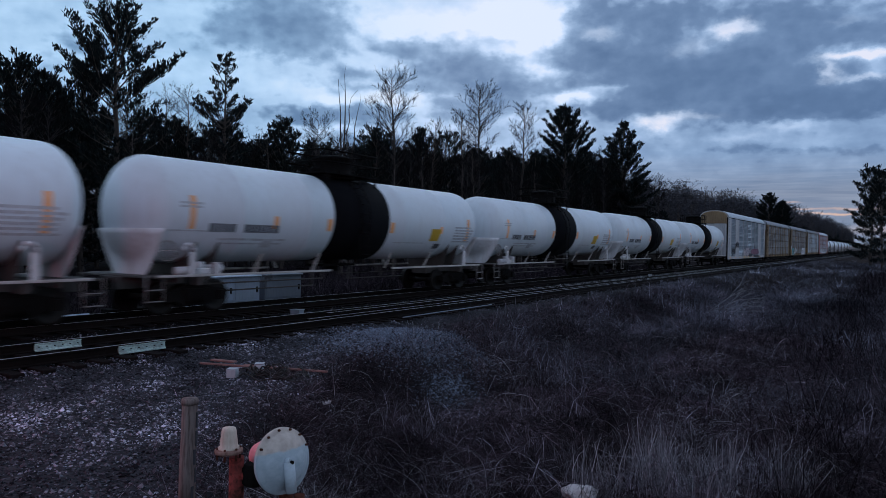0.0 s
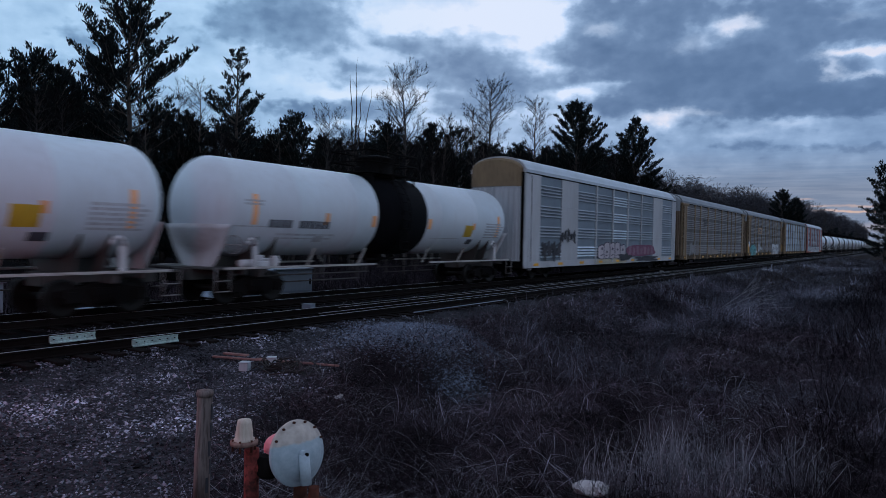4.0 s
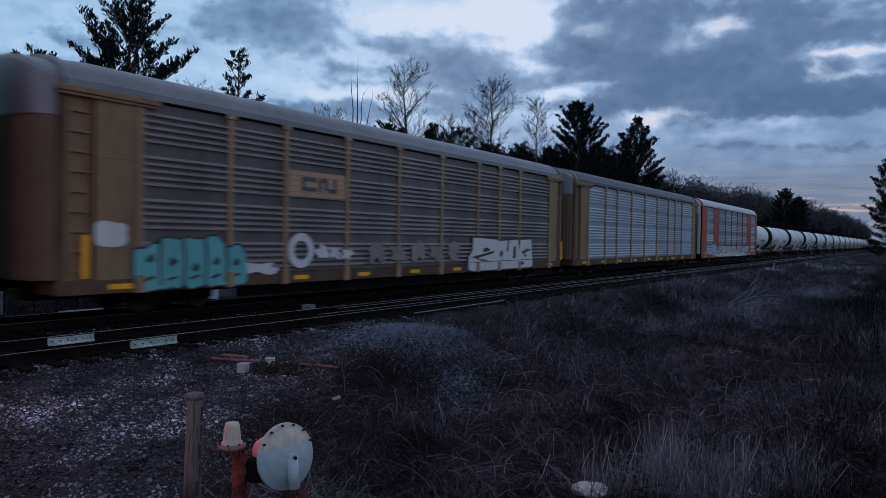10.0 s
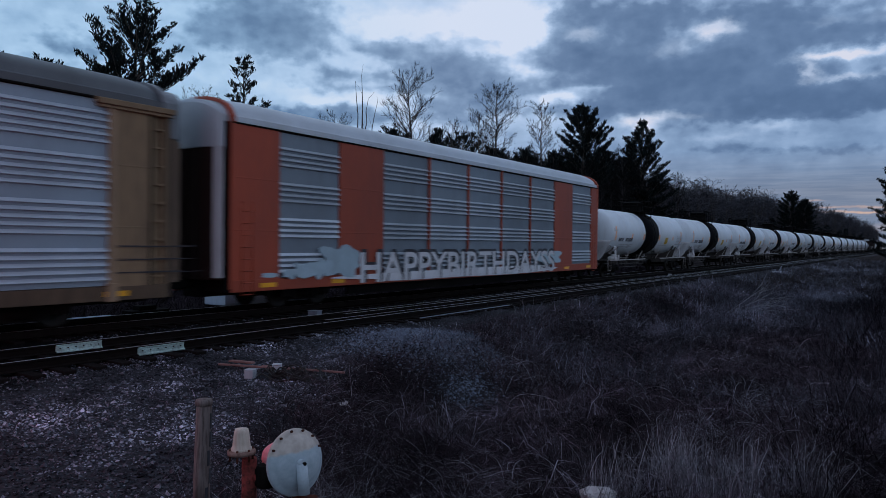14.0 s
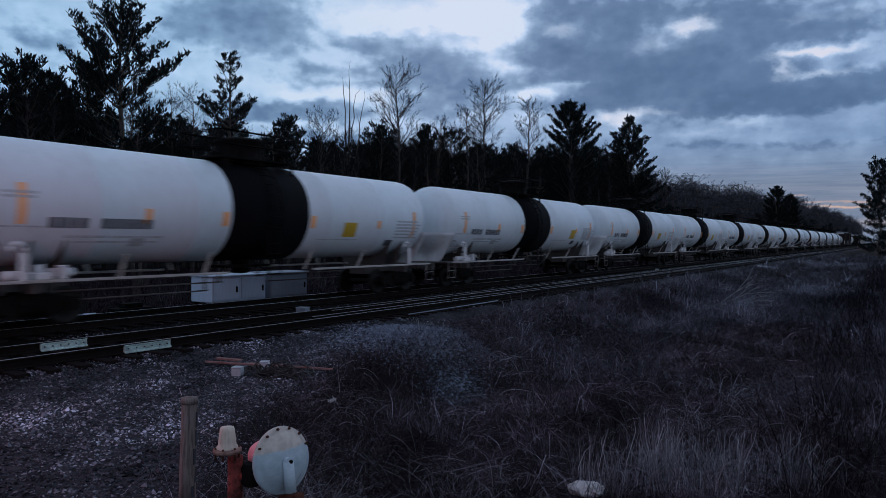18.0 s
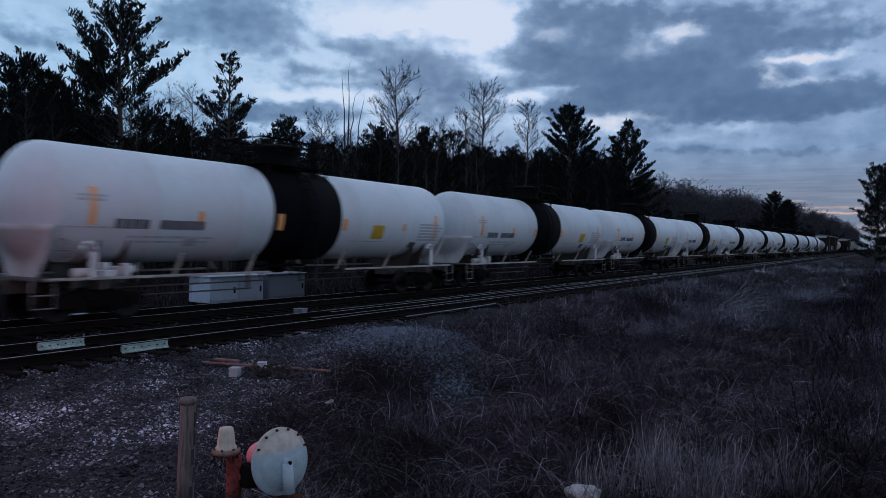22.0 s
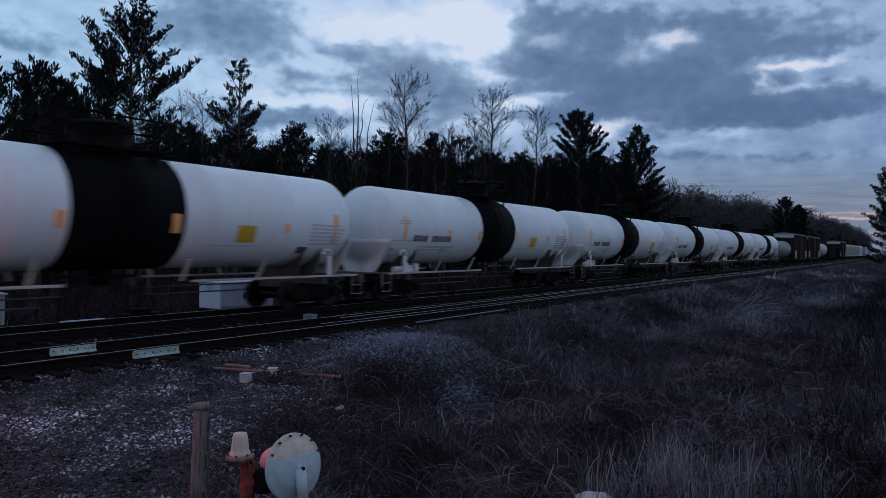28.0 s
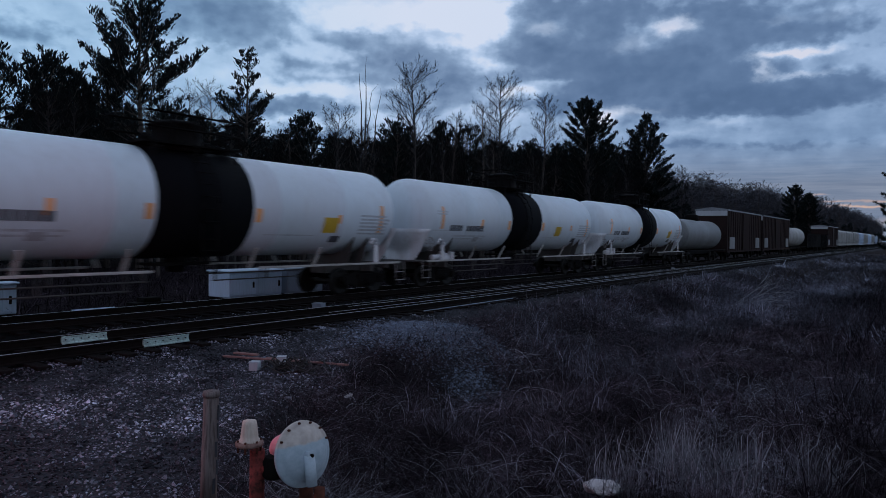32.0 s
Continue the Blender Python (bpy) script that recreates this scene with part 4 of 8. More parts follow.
def outlet_mesh():
    bm = bmesh.new()
    lathe(bm, [(T_AXIS - T_R - 0.42, 0.12), (T_AXIS - T_R - 0.40, 0.24), (T_AXIS - T_R - 0.06, 0.30), (T_AXIS - T_R + 0.05, 0.34)], 14, 'Z')
    bx(bm, -0.4, 0.4, -0.9, 0.9, T_AXIS - T_R - 0.22, T_AXIS - T_R - 0.14)
    return mesh_of("bottom_outlet", bm, STEEL_DARK)


def grab_mesh():
    bm = bmesh.new()
    for y in (-0.25, 0.25):
        rod(bm, (1.50, y, 1.10), (1.50, y, 0.42), 0.018, 5)
    for z in (0.44, 0.74):
        rod(bm, (1.50, -0.25, z), (1.50, 0.25, z), 0.018, 5)
    return mesh_of("step", bm, SILL_DIM)


def tank_car(m, label, odd=False, inner=0):
    """odd: the placard stands farther in; inner: a tape on the band itself, at its far (1) or near (-1) edge."""
    car = thing("tank_car", m, label, "tank car", "white tank cars of the train")
    shared("shell", shell_mesh, "tank_shell", car)
    shared("band", band_mesh, "black_band", car, None, "matt black centre band")
    shared("housing", housing_mesh, "valve_housing", car)
    for y in (-0.95, 0.98):
        shared("vent", vent_mesh, "vent", car, pose(0, y, 0))
    shared("platform", platform_mesh, "platform", car)
    shared("toprail", top_rail_mesh, "platform_rail", car)
    shared("outlet", outlet_mesh, "bottom_outlet", car)
    for s in (1, -1):
        turn = 0 if s > 0 else 180
        shared("saddle", saddle_mesh, "stub_sill", car, pose(0, -s * (T_HALF - 0.62), 0, 0, 0, turn))
        shared("cradle", cradle_mesh, "cradle", car, pose(0, -s * 6.9, 0, 0, 0, turn))
        ladder(car, pose(0, 0, 0, 0, 0, turn))
        for y in (-7.2, 7.0):
            shared("bracket", end_bracket_mesh, "bracket", car, pose(0, y if s > 0 else -y, 0, 0, 0, turn))
        for y in (-4.8, -2.3, 1.6, 4.2):
            shared("strap", strap_mesh, "strap", car, pose(0, y if s > 0 else -y, 0, 0, 0, turn))
        shared("rail_a", lambda: side_rail_mesh(-8.3, -1.7), "side_rail", car, pose(0, 0, 0, 0, 0, turn))
        shared("rail_b", lambda: side_rail_mesh(1.7, 8.3), "side_rail", car, pose(0, 0, 0, 0, 0, turn))
        for y in (-8.35, 8.35):
            shared("grab", grab_mesh, "step", car, pose(0, y if s > 0 else -y, 0, 0, 0, turn))
        flip = pose(0, 0, 0, 0, 0, turn)
        shift = pose(0, -0.87 if odd else 0.30, 0)
        shared("placard", lambda: patch_on_shell(4.15, 4.80, 2.13, 2.62, 0.008, PLACARD, "placard"), "placard", car, flip @ shift, "yellow hazard placard")
        shared("darksign", lambda: patch_on_shell(4.95, 5.38, 1.82, 2.02, 0.012, INK, "small_sign"), "small_sign", car, flip @ pose(0, 0.85 if odd else 0.0, 0))
        shared("greysign", lambda: patch_on_shell(-4.50, -4.12, 1.85, 2.05, 0.012, INK_PALE, "small_sign"), "small_sign", car, flip)
        for i, (y, z0, z1) in enumerate(((-7.2, 2.35, 3.25), (7.28, 2.15, 3.10), (-4.15, 2.42, 2.80), (5.15, 2.44, 2.72))):
            shared(("tape", i), lambda: patch_on_shell(y - 0.09, y + 0.09, z0, z1, 0.006, ORANGE_TAPE, "reflective_tape"), "reflective_tape", car, flip, "orange reflective tape")
        for y in (-1.74, 1.74):
            if y * inner > 0:
                continue
            shared(("tape_band", y), lambda: patch_on_shell(y - 0.11, y + 0.11, 2.40, 2.80, 0.008, ORANGE_TAPE, "reflective_tape"), "reflective_tape", car, flip, "orange reflective tape")
        if inner:
            shared(("tape_in", inner), lambda: patch_on_shell(inner * 1.25 - 0.12, inner * 1.25 + 0.12, 2.35, 2.85, 0.020, ORANGE_TAPE, "reflective_tape"), "reflective_tape", car, flip, "orange reflective tape")
        shared("shield", shield_mesh, "head_shield", car, pose(0, 0, 0, 0, 0, turn), "white half-head shield")
        for y in (-6.6, -6.36, -6.12, -5.88, -5.35, -5.12, -4.89, -4.66, -4.43, -4.20):
            shared("stencil", stencil_mesh, "stencilled_letter", car, flip @ pose(0, y, 0))
        tagged(shared("print", small_print_mesh, "small_print", car, flip), kind="stuff")
        shared("pipe_a", lambda: low_pipe_mesh(0.80, -6.4, -1.5), "brake_pipe", car, flip)
        shared("pipe_b", lambda: low_pipe_mesh(0.58, -6.4, -2.0), "brake_pipe", car, flip)
    shared("brake", valve_box_mesh, "brake_gear", car, pose(0, -6.55, 0))
    shared("handwheel", hand_wheel_mesh, "hand_wheel", car, pose(1.30, -7.85, 1.75, 0, 0, 90))
    bogie(car, 6.8)
    bogie(car, -6.8)
    couplers(car, T_HALF)
    return car


# ---- car carrier
A_HALF, A_MID, A_BODY, A_W = 14.35, 13.97, 13.32, 1.52
A_EAVE, A_SILL, A_TOP = 5.42, 0.62, 6.25
CAP_FOOT = 4.70


def screen_mesh(length, mat, rib, bright_rib, bright=(), dense=False):
    """A ribbed side sheet; runs along y from 0, foot at z 0. Groups of four round ribs with flats between, or of five.
    bright: the groups, counted from below, whose ribs take the brighter of the two highlight colours."""
    bm = bmesh.new()
    prof = [(0.0, 0.0)]
    h = A_EAVE - A_SILL - 0.43
    marks = []
    if dense:
        rows = [(g, 0.16 + g * (h - 0.06) / 4 + k * 0.168) for g in range(4) for k in range(5)]
    else:
        rows = [(g, 0.18 + g * (h - 0.10) / 4 + k * 0.165) for g in range(4) for k in range(4)]
    for g, c in rows:
        prof += [(0.0, c - 0.032), (0.066, c - 0.028), (0.070, c - 0.016), (0.060, c - 0.002), (0.0, c + 0.062)]
        marks.append((c - 0.04, c + 0.07, g))
    prof.append((0.0, h))
    extrude_y(bm, prof, 0, length, closed=False)
    # back sheet
    a = [bm.verts.new((-0.02, y, zz)) for y, zz in ((0, 0), (length, 0), (length, h), (0, h))]
    bm.faces.new(a)
    me = mesh_of("side_screen", bm, mat)
    me.materials.append(rib)
    me.materials.append(bright_rib)
    # rib faces get the colours with the painted highlight, flats keep the panel's
    for p in me.polygons:
        if p.center.x > 0.01:
            g = next((g for lo, hi, g in marks if lo < p.center.z < hi), 0)
            p.material_index = 2 if g in bright else 1
    return me


def post_mesh(mat, wide=0.16, deep=0.085, flare=True):
    bm = bmesh.new()
    bx(bm, -0.02, deep, -wide / 2, wide / 2, A_SILL + 0.1, A_EAVE - 0.02)
    if flare:
        bx(bm, -0.02, deep + 0.03, -wide * 0.95, wide * 0.95, A_EAVE - 0.14, A_EAVE - 0.02)
        bx(bm, -0.02, deep + 0.03, -wide * 0.75, wide * 0.75, A_SILL - 0.02, A_SILL + 0.42)
    return mesh_of("post", bm, mat, 0.008)


def plate_mesh(length, mat):
    bm = bmesh.new()
    h = A_EAVE - A_SILL - 0.30
    bx(bm, -0.02, 0.045, 0, length, 0, h)
    for z in (h * 0.33, h * 0.66):
        bx(bm, 0.04, 0.050, 0.02, length - 0.02, z - 0.02, z + 0.02)
    return mesh_of("side_plate", bm, mat, 0.006)


def rung_column_mesh(length, mat):
    """The set-back corner column of a side, with its rungs."""
    bm = bmesh.new()
    h = A_EAVE - A_SILL - 0.30
    bx(bm, -0.10, -0.05, 0, length, 0, h)
    for y in (0.03, length - 0.03):
        bx(bm, -0.06, 0.03, y - 0.03, y + 0.03, 0, h)
    z = 0.25
    while z < h - 0.1:
        bx(bm, -0.06, 0.02, 0.05, length - 0.05, z, z + 0.045)
        z += 0.46
    return mesh_of("rung_column", bm, mat)


def slit_mesh():
    bm = bmesh.new()
    bx(bm, -0.02, 0.047, -0.035, 0.035, 0.05, A_EAVE - A_SILL - 0.42)
    return mesh_of("door_seam", bm, STEEL_DARK)


def header_mesh(length, mat):
    """The beam over the end plate, proud of the roof's edge."""
    bm = bmesh.new()
    bx(bm, -0.02, 0.15, 0, length, A_EAVE - 0.16, A_EAVE - 0.02)
    bx(bm, -0.02, 0.11, 0.05, length - 0.05, A_EAVE - 0.24, A_EAVE - 0.16)
    return mesh_of("door_header", bm, mat, 0.012)


def roof_mesh(mat):
    bm = bmesh.new()
    prof = [(-A_W - 0.03, A_EAVE), (-A_W - 0.03, A_EAVE + 0.16)]
    for k in range(13):
        a = math.pi * (1 - k / 12)
        prof.append((math.cos(a) * (A_W - 0.02), A_EAVE + 0.20 + math.sin(a) * (A_TOP - A_EAVE - 0.20)))
    prof += [(A_W + 0.03, A_EAVE + 0.16), (A_W + 0.03, A_EAVE)]
    # body, drawn in at both ends
    half = A_BODY
    rows = []
    for y, k in ((-half, 0.80), (-half + 0.14, 0.90), (-half + 0.5, 0.97), (-half + 0.9, 1.0), (half - 0.9, 1.0), (half - 0.5, 0.97), (half - 0.14, 0.90), (half, 0.80)):
        rows.append([bm.verts.new((x * (1 if z < A_EAVE + 0.17 else 0.5 + 0.5 * k), y, A_EAVE + (z - A_EAVE) * k)) for x, z in prof])
    n = len(prof)
    for r0, r1 in zip(rows, rows[1:]):
        for k in range(n):
            f = bm.faces.new((r0[k], r0[(k + 1) % n], r1[(k + 1) % n], r1[k]))
            f.smooth = 1 < k < n - 3
    bm.faces.new(rows[0][::-1])
    bm.faces.new(rows[-1])
    # raised seams
    y = -half + 1.5
    while y < half - 1.2:
        for k in range(2, 14):
            (x0, z0), (x1, z1) = prof[k], prof[k + 1]
            v = [bm.verts.new((x * 1.004, yy, z + 0.012)) for x, z in ((x0, z0), (x1, z1)) for yy in (y - 0.02, y + 0.02)]
            bm.faces.new((v[0], v[1], v[3], v[2]))
        y += 1.43
    return mesh_of("roof", bm, mat)


def sill_mesh(mat):
    bm = bmesh.new()
    bx(bm, A_W - 0.05, A_W + 0.05, -A_BODY, A_BODY, A_SILL, A_SILL + 0.34)
    return mesh_of("side_sill", bm, mat, 0.01)


def eave_shade_mesh(mat):
    # thin strip below the roof that draws the eave's shadow line
    bm = bmesh.new()
    bx(bm, A_W - 0.05, A_W + 0.075, -A_BODY, A_BODY, A_EAVE - 0.06, A_EAVE - 0.01)
    return mesh_of("top_rail", bm, mat, 0.01)


def floor_mesh(mat):
    bm = bmesh.new()
    bx(bm, -A_W + 0.05, A_W - 0.05, -A_BODY, A_BODY, A_SILL + 0.25, A_SILL + 0.36)
    return mesh_of("floor", bm, mat, 0.01)


def under_mesh():
    bm = bmesh.new()
    bx(bm, -0.4, 0.4, -A_BODY - 0.2, A_BODY + 0.2, 0.45, A_SILL + 0.25)
    bx(bm, -1.2, 1.2, -4.5, 4.5, 0.40, A_SILL + 0.2)
    for s in (-1, 1):
        bx(bm, s * 1.30 - 0.06, s * 1.30 + 0.06, -8.3, 8.3, 0.30, A_SILL + 0.1)
    return mesh_of("centre_sill", bm, STEEL_DARK)


def deck_mesh():
    bm = bmesh.new()
    for z in (2.35, 3.95):
        bx(bm, -A_W + 0.06, A_W - 0.06, -A_BODY + 0.3, A_BODY - 0.3, z, z + 0.07)
    return mesh_of("deck", bm, STEEL_DARK)


def end_door_mesh(mat, s, bow=0.42):
    """One leaf of the end doors, bowed outwards, with ribs."""
    bm = bmesh.new()
    n = 6
    for k in range(n):
        a0, a1 = radians(90 * k / n), radians(90 * (k + 1) / n)
        def pt(a, r):
            return (s * (0.02 + (A_W - 0.12) * math.sin(a) ** 0.8 if a else 0.02), -A_BODY - 0.02 - r * math.cos(a) ** 0.5)
        (x0, y0), (x1, y1) = pt(a0, bow), pt(a1, bow if k < n - 1 else 0.0)
        v = [bm.verts.new(c) for c in ((x0, y0, A_SILL + 0.36), (x1, y1, A_SILL + 0.36), (x1, y1, CAP_FOOT + 0.02), (x0, y0, CAP_FOOT + 0.02))]
        w = [bm.verts.new(c) for c in ((x0, y0 + 0.05, A_SILL + 0.36), (x1, y1 + 0.05, A_SILL + 0.36), (x1, y1 + 0.05, CAP_FOOT + 0.02), (x0, y0 + 0.05, CAP_FOOT + 0.02))]
        bm.faces.new(v)
        bm.faces.new(w[::-1])
        for i in range(4):
            bm.faces.new((v[i], v[(i + 1) % 4], w[(i + 1) % 4], w[i]))
    bmesh.ops.remove_doubles(bm, verts=bm.verts[:], dist=0.001)
    return mesh_of("end_door", bm, mat)


def door_rib_mesh(mat):
    bm = bmesh.new()
    bx(bm, -0.03, 0.03, -0.05, 0.02, A_SILL + 0.4, CAP_FOOT - 0.05)
    return mesh_of("rib", bm, mat)


def end_cap_mesh(mat, bow):
    """The gable over the end doors: bowed like them, from their head up to the roof."""
    bm = bmesh.new()
    n = 16
    front, back = [], []
    for k in range(n + 1):
        a = radians(-90 + 180 * k / n)
        q = abs(math.sin(a)) ** 0.8
        x = math.copysign(0.02 + (A_W - 0.10) * q, math.sin(a))
        y = -A_BODY - 0.05 - (bow + 0.02) * max(0.0, math.cos(a)) ** 0.5
        top = A_EAVE + 0.04 + math.sqrt(max(0.0, 1 - (x / A_W) ** 2)) * 0.66
        front.append((bm.verts.new((x, y, CAP_FOOT)), bm.verts.new((x, y, top - 0.10)), bm.verts.new((x * 0.97, y + 0.06, top))))
        back.append((bm.verts.new((x, -A_BODY + 0.04, CAP_FOOT)), bm.verts.new((x * 0.97, -A_BODY + 0.04, top + 0.03))))
    for k in range(n):
        for i in range(2):
            f = bm.faces.new((front[k][i], front[k + 1][i], front[k + 1][i + 1], front[k][i + 1]))
            f.smooth = False
        bm.faces.new((front[k][2], front[k + 1][2], back[k + 1][1], back[k][1]))
        bm.faces.new((front[k + 1][0], front[k][0], back[k][0], back[k + 1][0]))
    return mesh_of("end_cap", bm, mat)


def rim_mesh(mat, foot):
    """An arched hoop over the roof's end, down to the given height at the corners."""
    bm = bmesh.new()
    pts = [(-A_W - 0.02, foot), (-A_W - 0.02, A_EAVE + 0.12)]
    for k in range(1, 12):
        a = math.pi * (1 - k / 12)
        pts.append((math.cos(a) * (A_W - 0.04), A_EAVE + 0.16 + math.sin(a) * 0.62))
    pts += [(A_W + 0.02, A_EAVE + 0.12), (A_W + 0.02, foot)]
    loops = []
    for x, z in pts:
        d = Vector((x, z - 4.6)).normalized() * 0.05
        loops.append([bm.verts.new((x + d.x * u, -A_BODY + w, z + (d.y * u if z > A_EAVE else 0))) for u, w in ((-1, -0.05), (1, -0.05), (1, 0.10), (-1, 0.10))])
    for l0, l1 in zip(loops, loops[1:]):
        for k in range(4):
            bm.faces.new((l0[k], l0[(k + 1) % 4], l1[(k + 1) % 4], l1[k]))
    bm.faces.new(loops[0])
    bm.faces.new(loops[-1])
    return mesh_of("roof_rim", bm, mat)


def corner_strip_mesh(mat, bow, s):
    """A pale upright panel on the rounded corner of the end door."""
    bm = bmesh.new()
    cols = []
    for k in range(4):
        a = radians(52 + 10 * k)
        x = s * (0.05 + (A_W - 0.12) * math.sin(a) ** 0.8)
        y = -A_BODY - 0.05 - bow * math.cos(a) ** 0.5
        cols.append([bm.verts.new((x + s * u, y - u, z)) for z in (A_SILL + 0.42, CAP_FOOT) for u in (0.0, 0.03)])
    for c0, c1 in zip(cols, cols[1:]):
        bm.faces.new((c0[1], c1[1], c1[3], c0[3]))
        bm.faces.new((c0[3], c1[3], c1[2], c0[2]))
        bm.faces.new((c0[0], c1[0], c1[1], c0[1]))
    for c in (cols[0], cols[-1]):
        bm.faces.new((c[0], c[1], c[3], c[2]))
    return mesh_of("corner_panel", bm, mat)


def corner_post_mesh(mat, s):
    bm = bmesh.new()
    bx(bm, s * (A_W - 0.07) - 0.07, s * (A_W - 0.07) + 0.07, -A_BODY - 0.16, -A_BODY + 0.10, A_SILL, A_EAVE - 0.02)
    return mesh_of("corner_post", bm, mat, 0.01)


def end_beam_mesh(mat):
    bm = bmesh.new()
    bx(bm, -A_W + 0.145, A_W - 0.145, -A_BODY - 0.10, -A_BODY + 0.10, A_SILL, A_SILL + 0.4)
    return mesh_of("end_beam", bm, mat, 0.01)


def ladder_end_mesh(mat):
    bm = bmesh.new()
    for x in (0.0, 0.38):
        rod(bm, (A_W + 0.05, x, A_SILL - 0.1), (A_W + 0.05, x, 3.2), 0.018, 5)
    z = A_SILL - 0.08
    while z < 3.2:
        rod(bm, (A_W + 0.05, 0, z), (A_W + 0.05, 0.38, z), 0.015, 5)
        z += 0.34
    return mesh_of("side_ladder", bm, mat)


def reflector_mesh():
    bm = bmesh.new()
    bx(bm, -0.002, 0.008, -0.30, 0.30, -0.06, 0.07)
    return mesh_of("reflector", bm, REFLECT)


def car_carrier(m, style, label):
    """style: materials, the stretches of ribbed sheet and of flat plate, and the places of the posts."""
    car = thing("car_carrier_wagon", m, label, "railway wagon", "car carriers of the train")
    key = style["name"]
    shared((key, "roof"), lambda: roof_mesh(style["roof"]), "roof", car)
    shared((key, "floor"), lambda: floor_mesh(style["sill"]), "floor", car)
    shared("centre_sill", under_mesh, "centre_sill", car)
    shared("decks", deck_mesh, "deck", car)
    for s in (1, -1):
        face = pose(s * A_W, 0, 0, 0, 0, 0 if s > 0 else 180)
        end = pose(0, 0, 0, 0, 0, 0 if s > 0 else 180)
        shared((key, "sill"), lambda: sill_mesh(style["sill"]), "side_sill", car, end)
        # black on every wagon, as the shadow under the roof edge
        shared("eave", lambda: eave_shade_mesh(STEEL_DARK), "top_rail", car, end)
        for a, b in style["screens"]:
            L = round(b - a, 3)
            bare = style["bright"].get(a, ())
            shared((key, "screen", L, bare), lambda: screen_mesh(L, style["screen"], style["rib"], style["bare"], bare, style["dense"]), "side_screen", car, face @ pose(0, a - A_MID, A_SILL + 0.36))
        for a, b in style["plates"]:
            L = round(b - a, 3)
            shared((key, "plate", L), lambda: plate_mesh(L, style["plate"]), "side_plate", car, face @ pose(0, a - A_MID, A_SILL + 0.28))
        for a, b in style["columns"]:
            L = round(b - a, 3)
            shared((key, "column", L), lambda: rung_column_mesh(L, style["column"]), "rung_column", car, face @ pose(0, a - A_MID, A_SILL + 0.28))
        for a in style["seams"]:
            shared("seam", slit_mesh, "door_seam", car, face @ pose(0, a - A_MID, A_SILL + 0.28))
        for a, b in style["headers"]:
            L = round(b - a, 3)
            shared((key, "header", L), lambda: header_mesh(L, style["plate"]), "door_header", car, face @ pose(0, a - A_MID, 0))
        for y in style["posts"]:
            shared((key, "post"), lambda: post_mesh(style["post"], style["post_wide"], 0.085, style["flare"]), "post", car, face @ pose(0, y - A_MID, 0))
        for q in (-1, 1):
            leaf = shared((key, "leaf", q), lambda: end_door_mesh(style["door"], q, style["bow"]), "end_door", car, end)
            for k in range(6):
                a = radians(90 * k / 6)
                x = q * (0.02 + (A_W - 0.12) * math.sin(a) ** 0.8 if k else 0.05)
                shared((key, "door rib"), lambda: door_rib_mesh(style["door"]), "rib", leaf, pose(x, -A_BODY - 0.02 - style["bow"] * math.cos(a) ** 0.5, 0))
        shared((key, "cap"), lambda: end_cap_mesh(style["cap"], style["bow"]), "end_cap", car, end)
        shared((key, "rim"), lambda: rim_mesh(style["rim"], A_EAVE - 0.02 if style["columns"] else A_SILL + 0.1), "roof_rim", car, end)
        if style["strip"]:
            for q in (-1, 1):
                shared((key, "strip", q), lambda: corner_strip_mesh(style["strip"], style["bow"], q), "corner_panel", car, end)
        for q in (-1, 1):
            shared((key, "corner", q), lambda: corner_post_mesh(style["corner"], q), "corner_post", car, end)
        shared((key, "beam"), lambda: end_beam_mesh(style["corner"]), "end_beam", car, end)
        if not style["columns"]:
            for y in (-A_BODY + 0.35, A_BODY - 0.75):
                shared((key, "ladder"), lambda: ladder_end_mesh(style["post"]), "side_ladder", car, end @ pose(0, y, 0))
        for k in range(9):
            shared("reflector", reflector_mesh, "reflector", car, face @ pose(0.052, -12.0 + k * 3.0, A_SILL + 0.16))
    bogie(car, 10.06, 0.86, 0.42)
    bogie(car, -10.06, 0.86, 0.42)
    couplers(car, A_HALF)
    return car


WIDE_SCREENS = ((2.4, 5.0), (7.3, 10.05), (10.15, 12.90), (13.0, 15.75), (15.85, 18.60), (18.7, 21.4), (23.7, 26.3))
WIDE_PLATES = ((0.62, 2.4), (5.0, 7.3), (21.4, 23.7), (26.3, 27.30))
POSTS_WIDE = (10.1, 12.95, 15.8, 18.65)
POSTS_EVEN = (2.45, 5.2, 7.28, 10.05, 12.9, 15.75, 18.6, 20.5, 22.5, 25.85)
EVEN_SCREENS = tuple(zip(POSTS_EVEN, POSTS_EVEN[1:]))
POSTS_OTHER = (2.00, 4.83, 6.79, 9.64, 12.54, 15.44, 18.30, 20.20, 22.20, 25.70)
OTHER_SCREENS = tuple(zip(POSTS_OTHER, POSTS_OTHER[1:]))

# rib and bare: the plain and the brighter painted highlight of the ribs
PALE = dict(name="pale", roof=ROOF_PALE, sill=PALE_PAINT, screen=GALV, rib=RIB_DULL, bare=RIB_BLUE, dense=False, bright={13.0: (1, 2, 3), 2.4: (0,), 7.3: (0,), 10.15: (0,)},
            plate=PALE_PAINT, post=PALE_PAINT, door=PALE_PAINT, cap=PLATE_TAN, rim=PALE_PAINT, strip=None, column=PALE_PAINT, columns=(), seams=(1.35,), headers=(),
            screens=WIDE_SCREENS, plates=WIDE_PLATES, posts=POSTS_WIDE, post_wide=0.17, flare=False, bow=0.42, corner=STEEL_DARK)
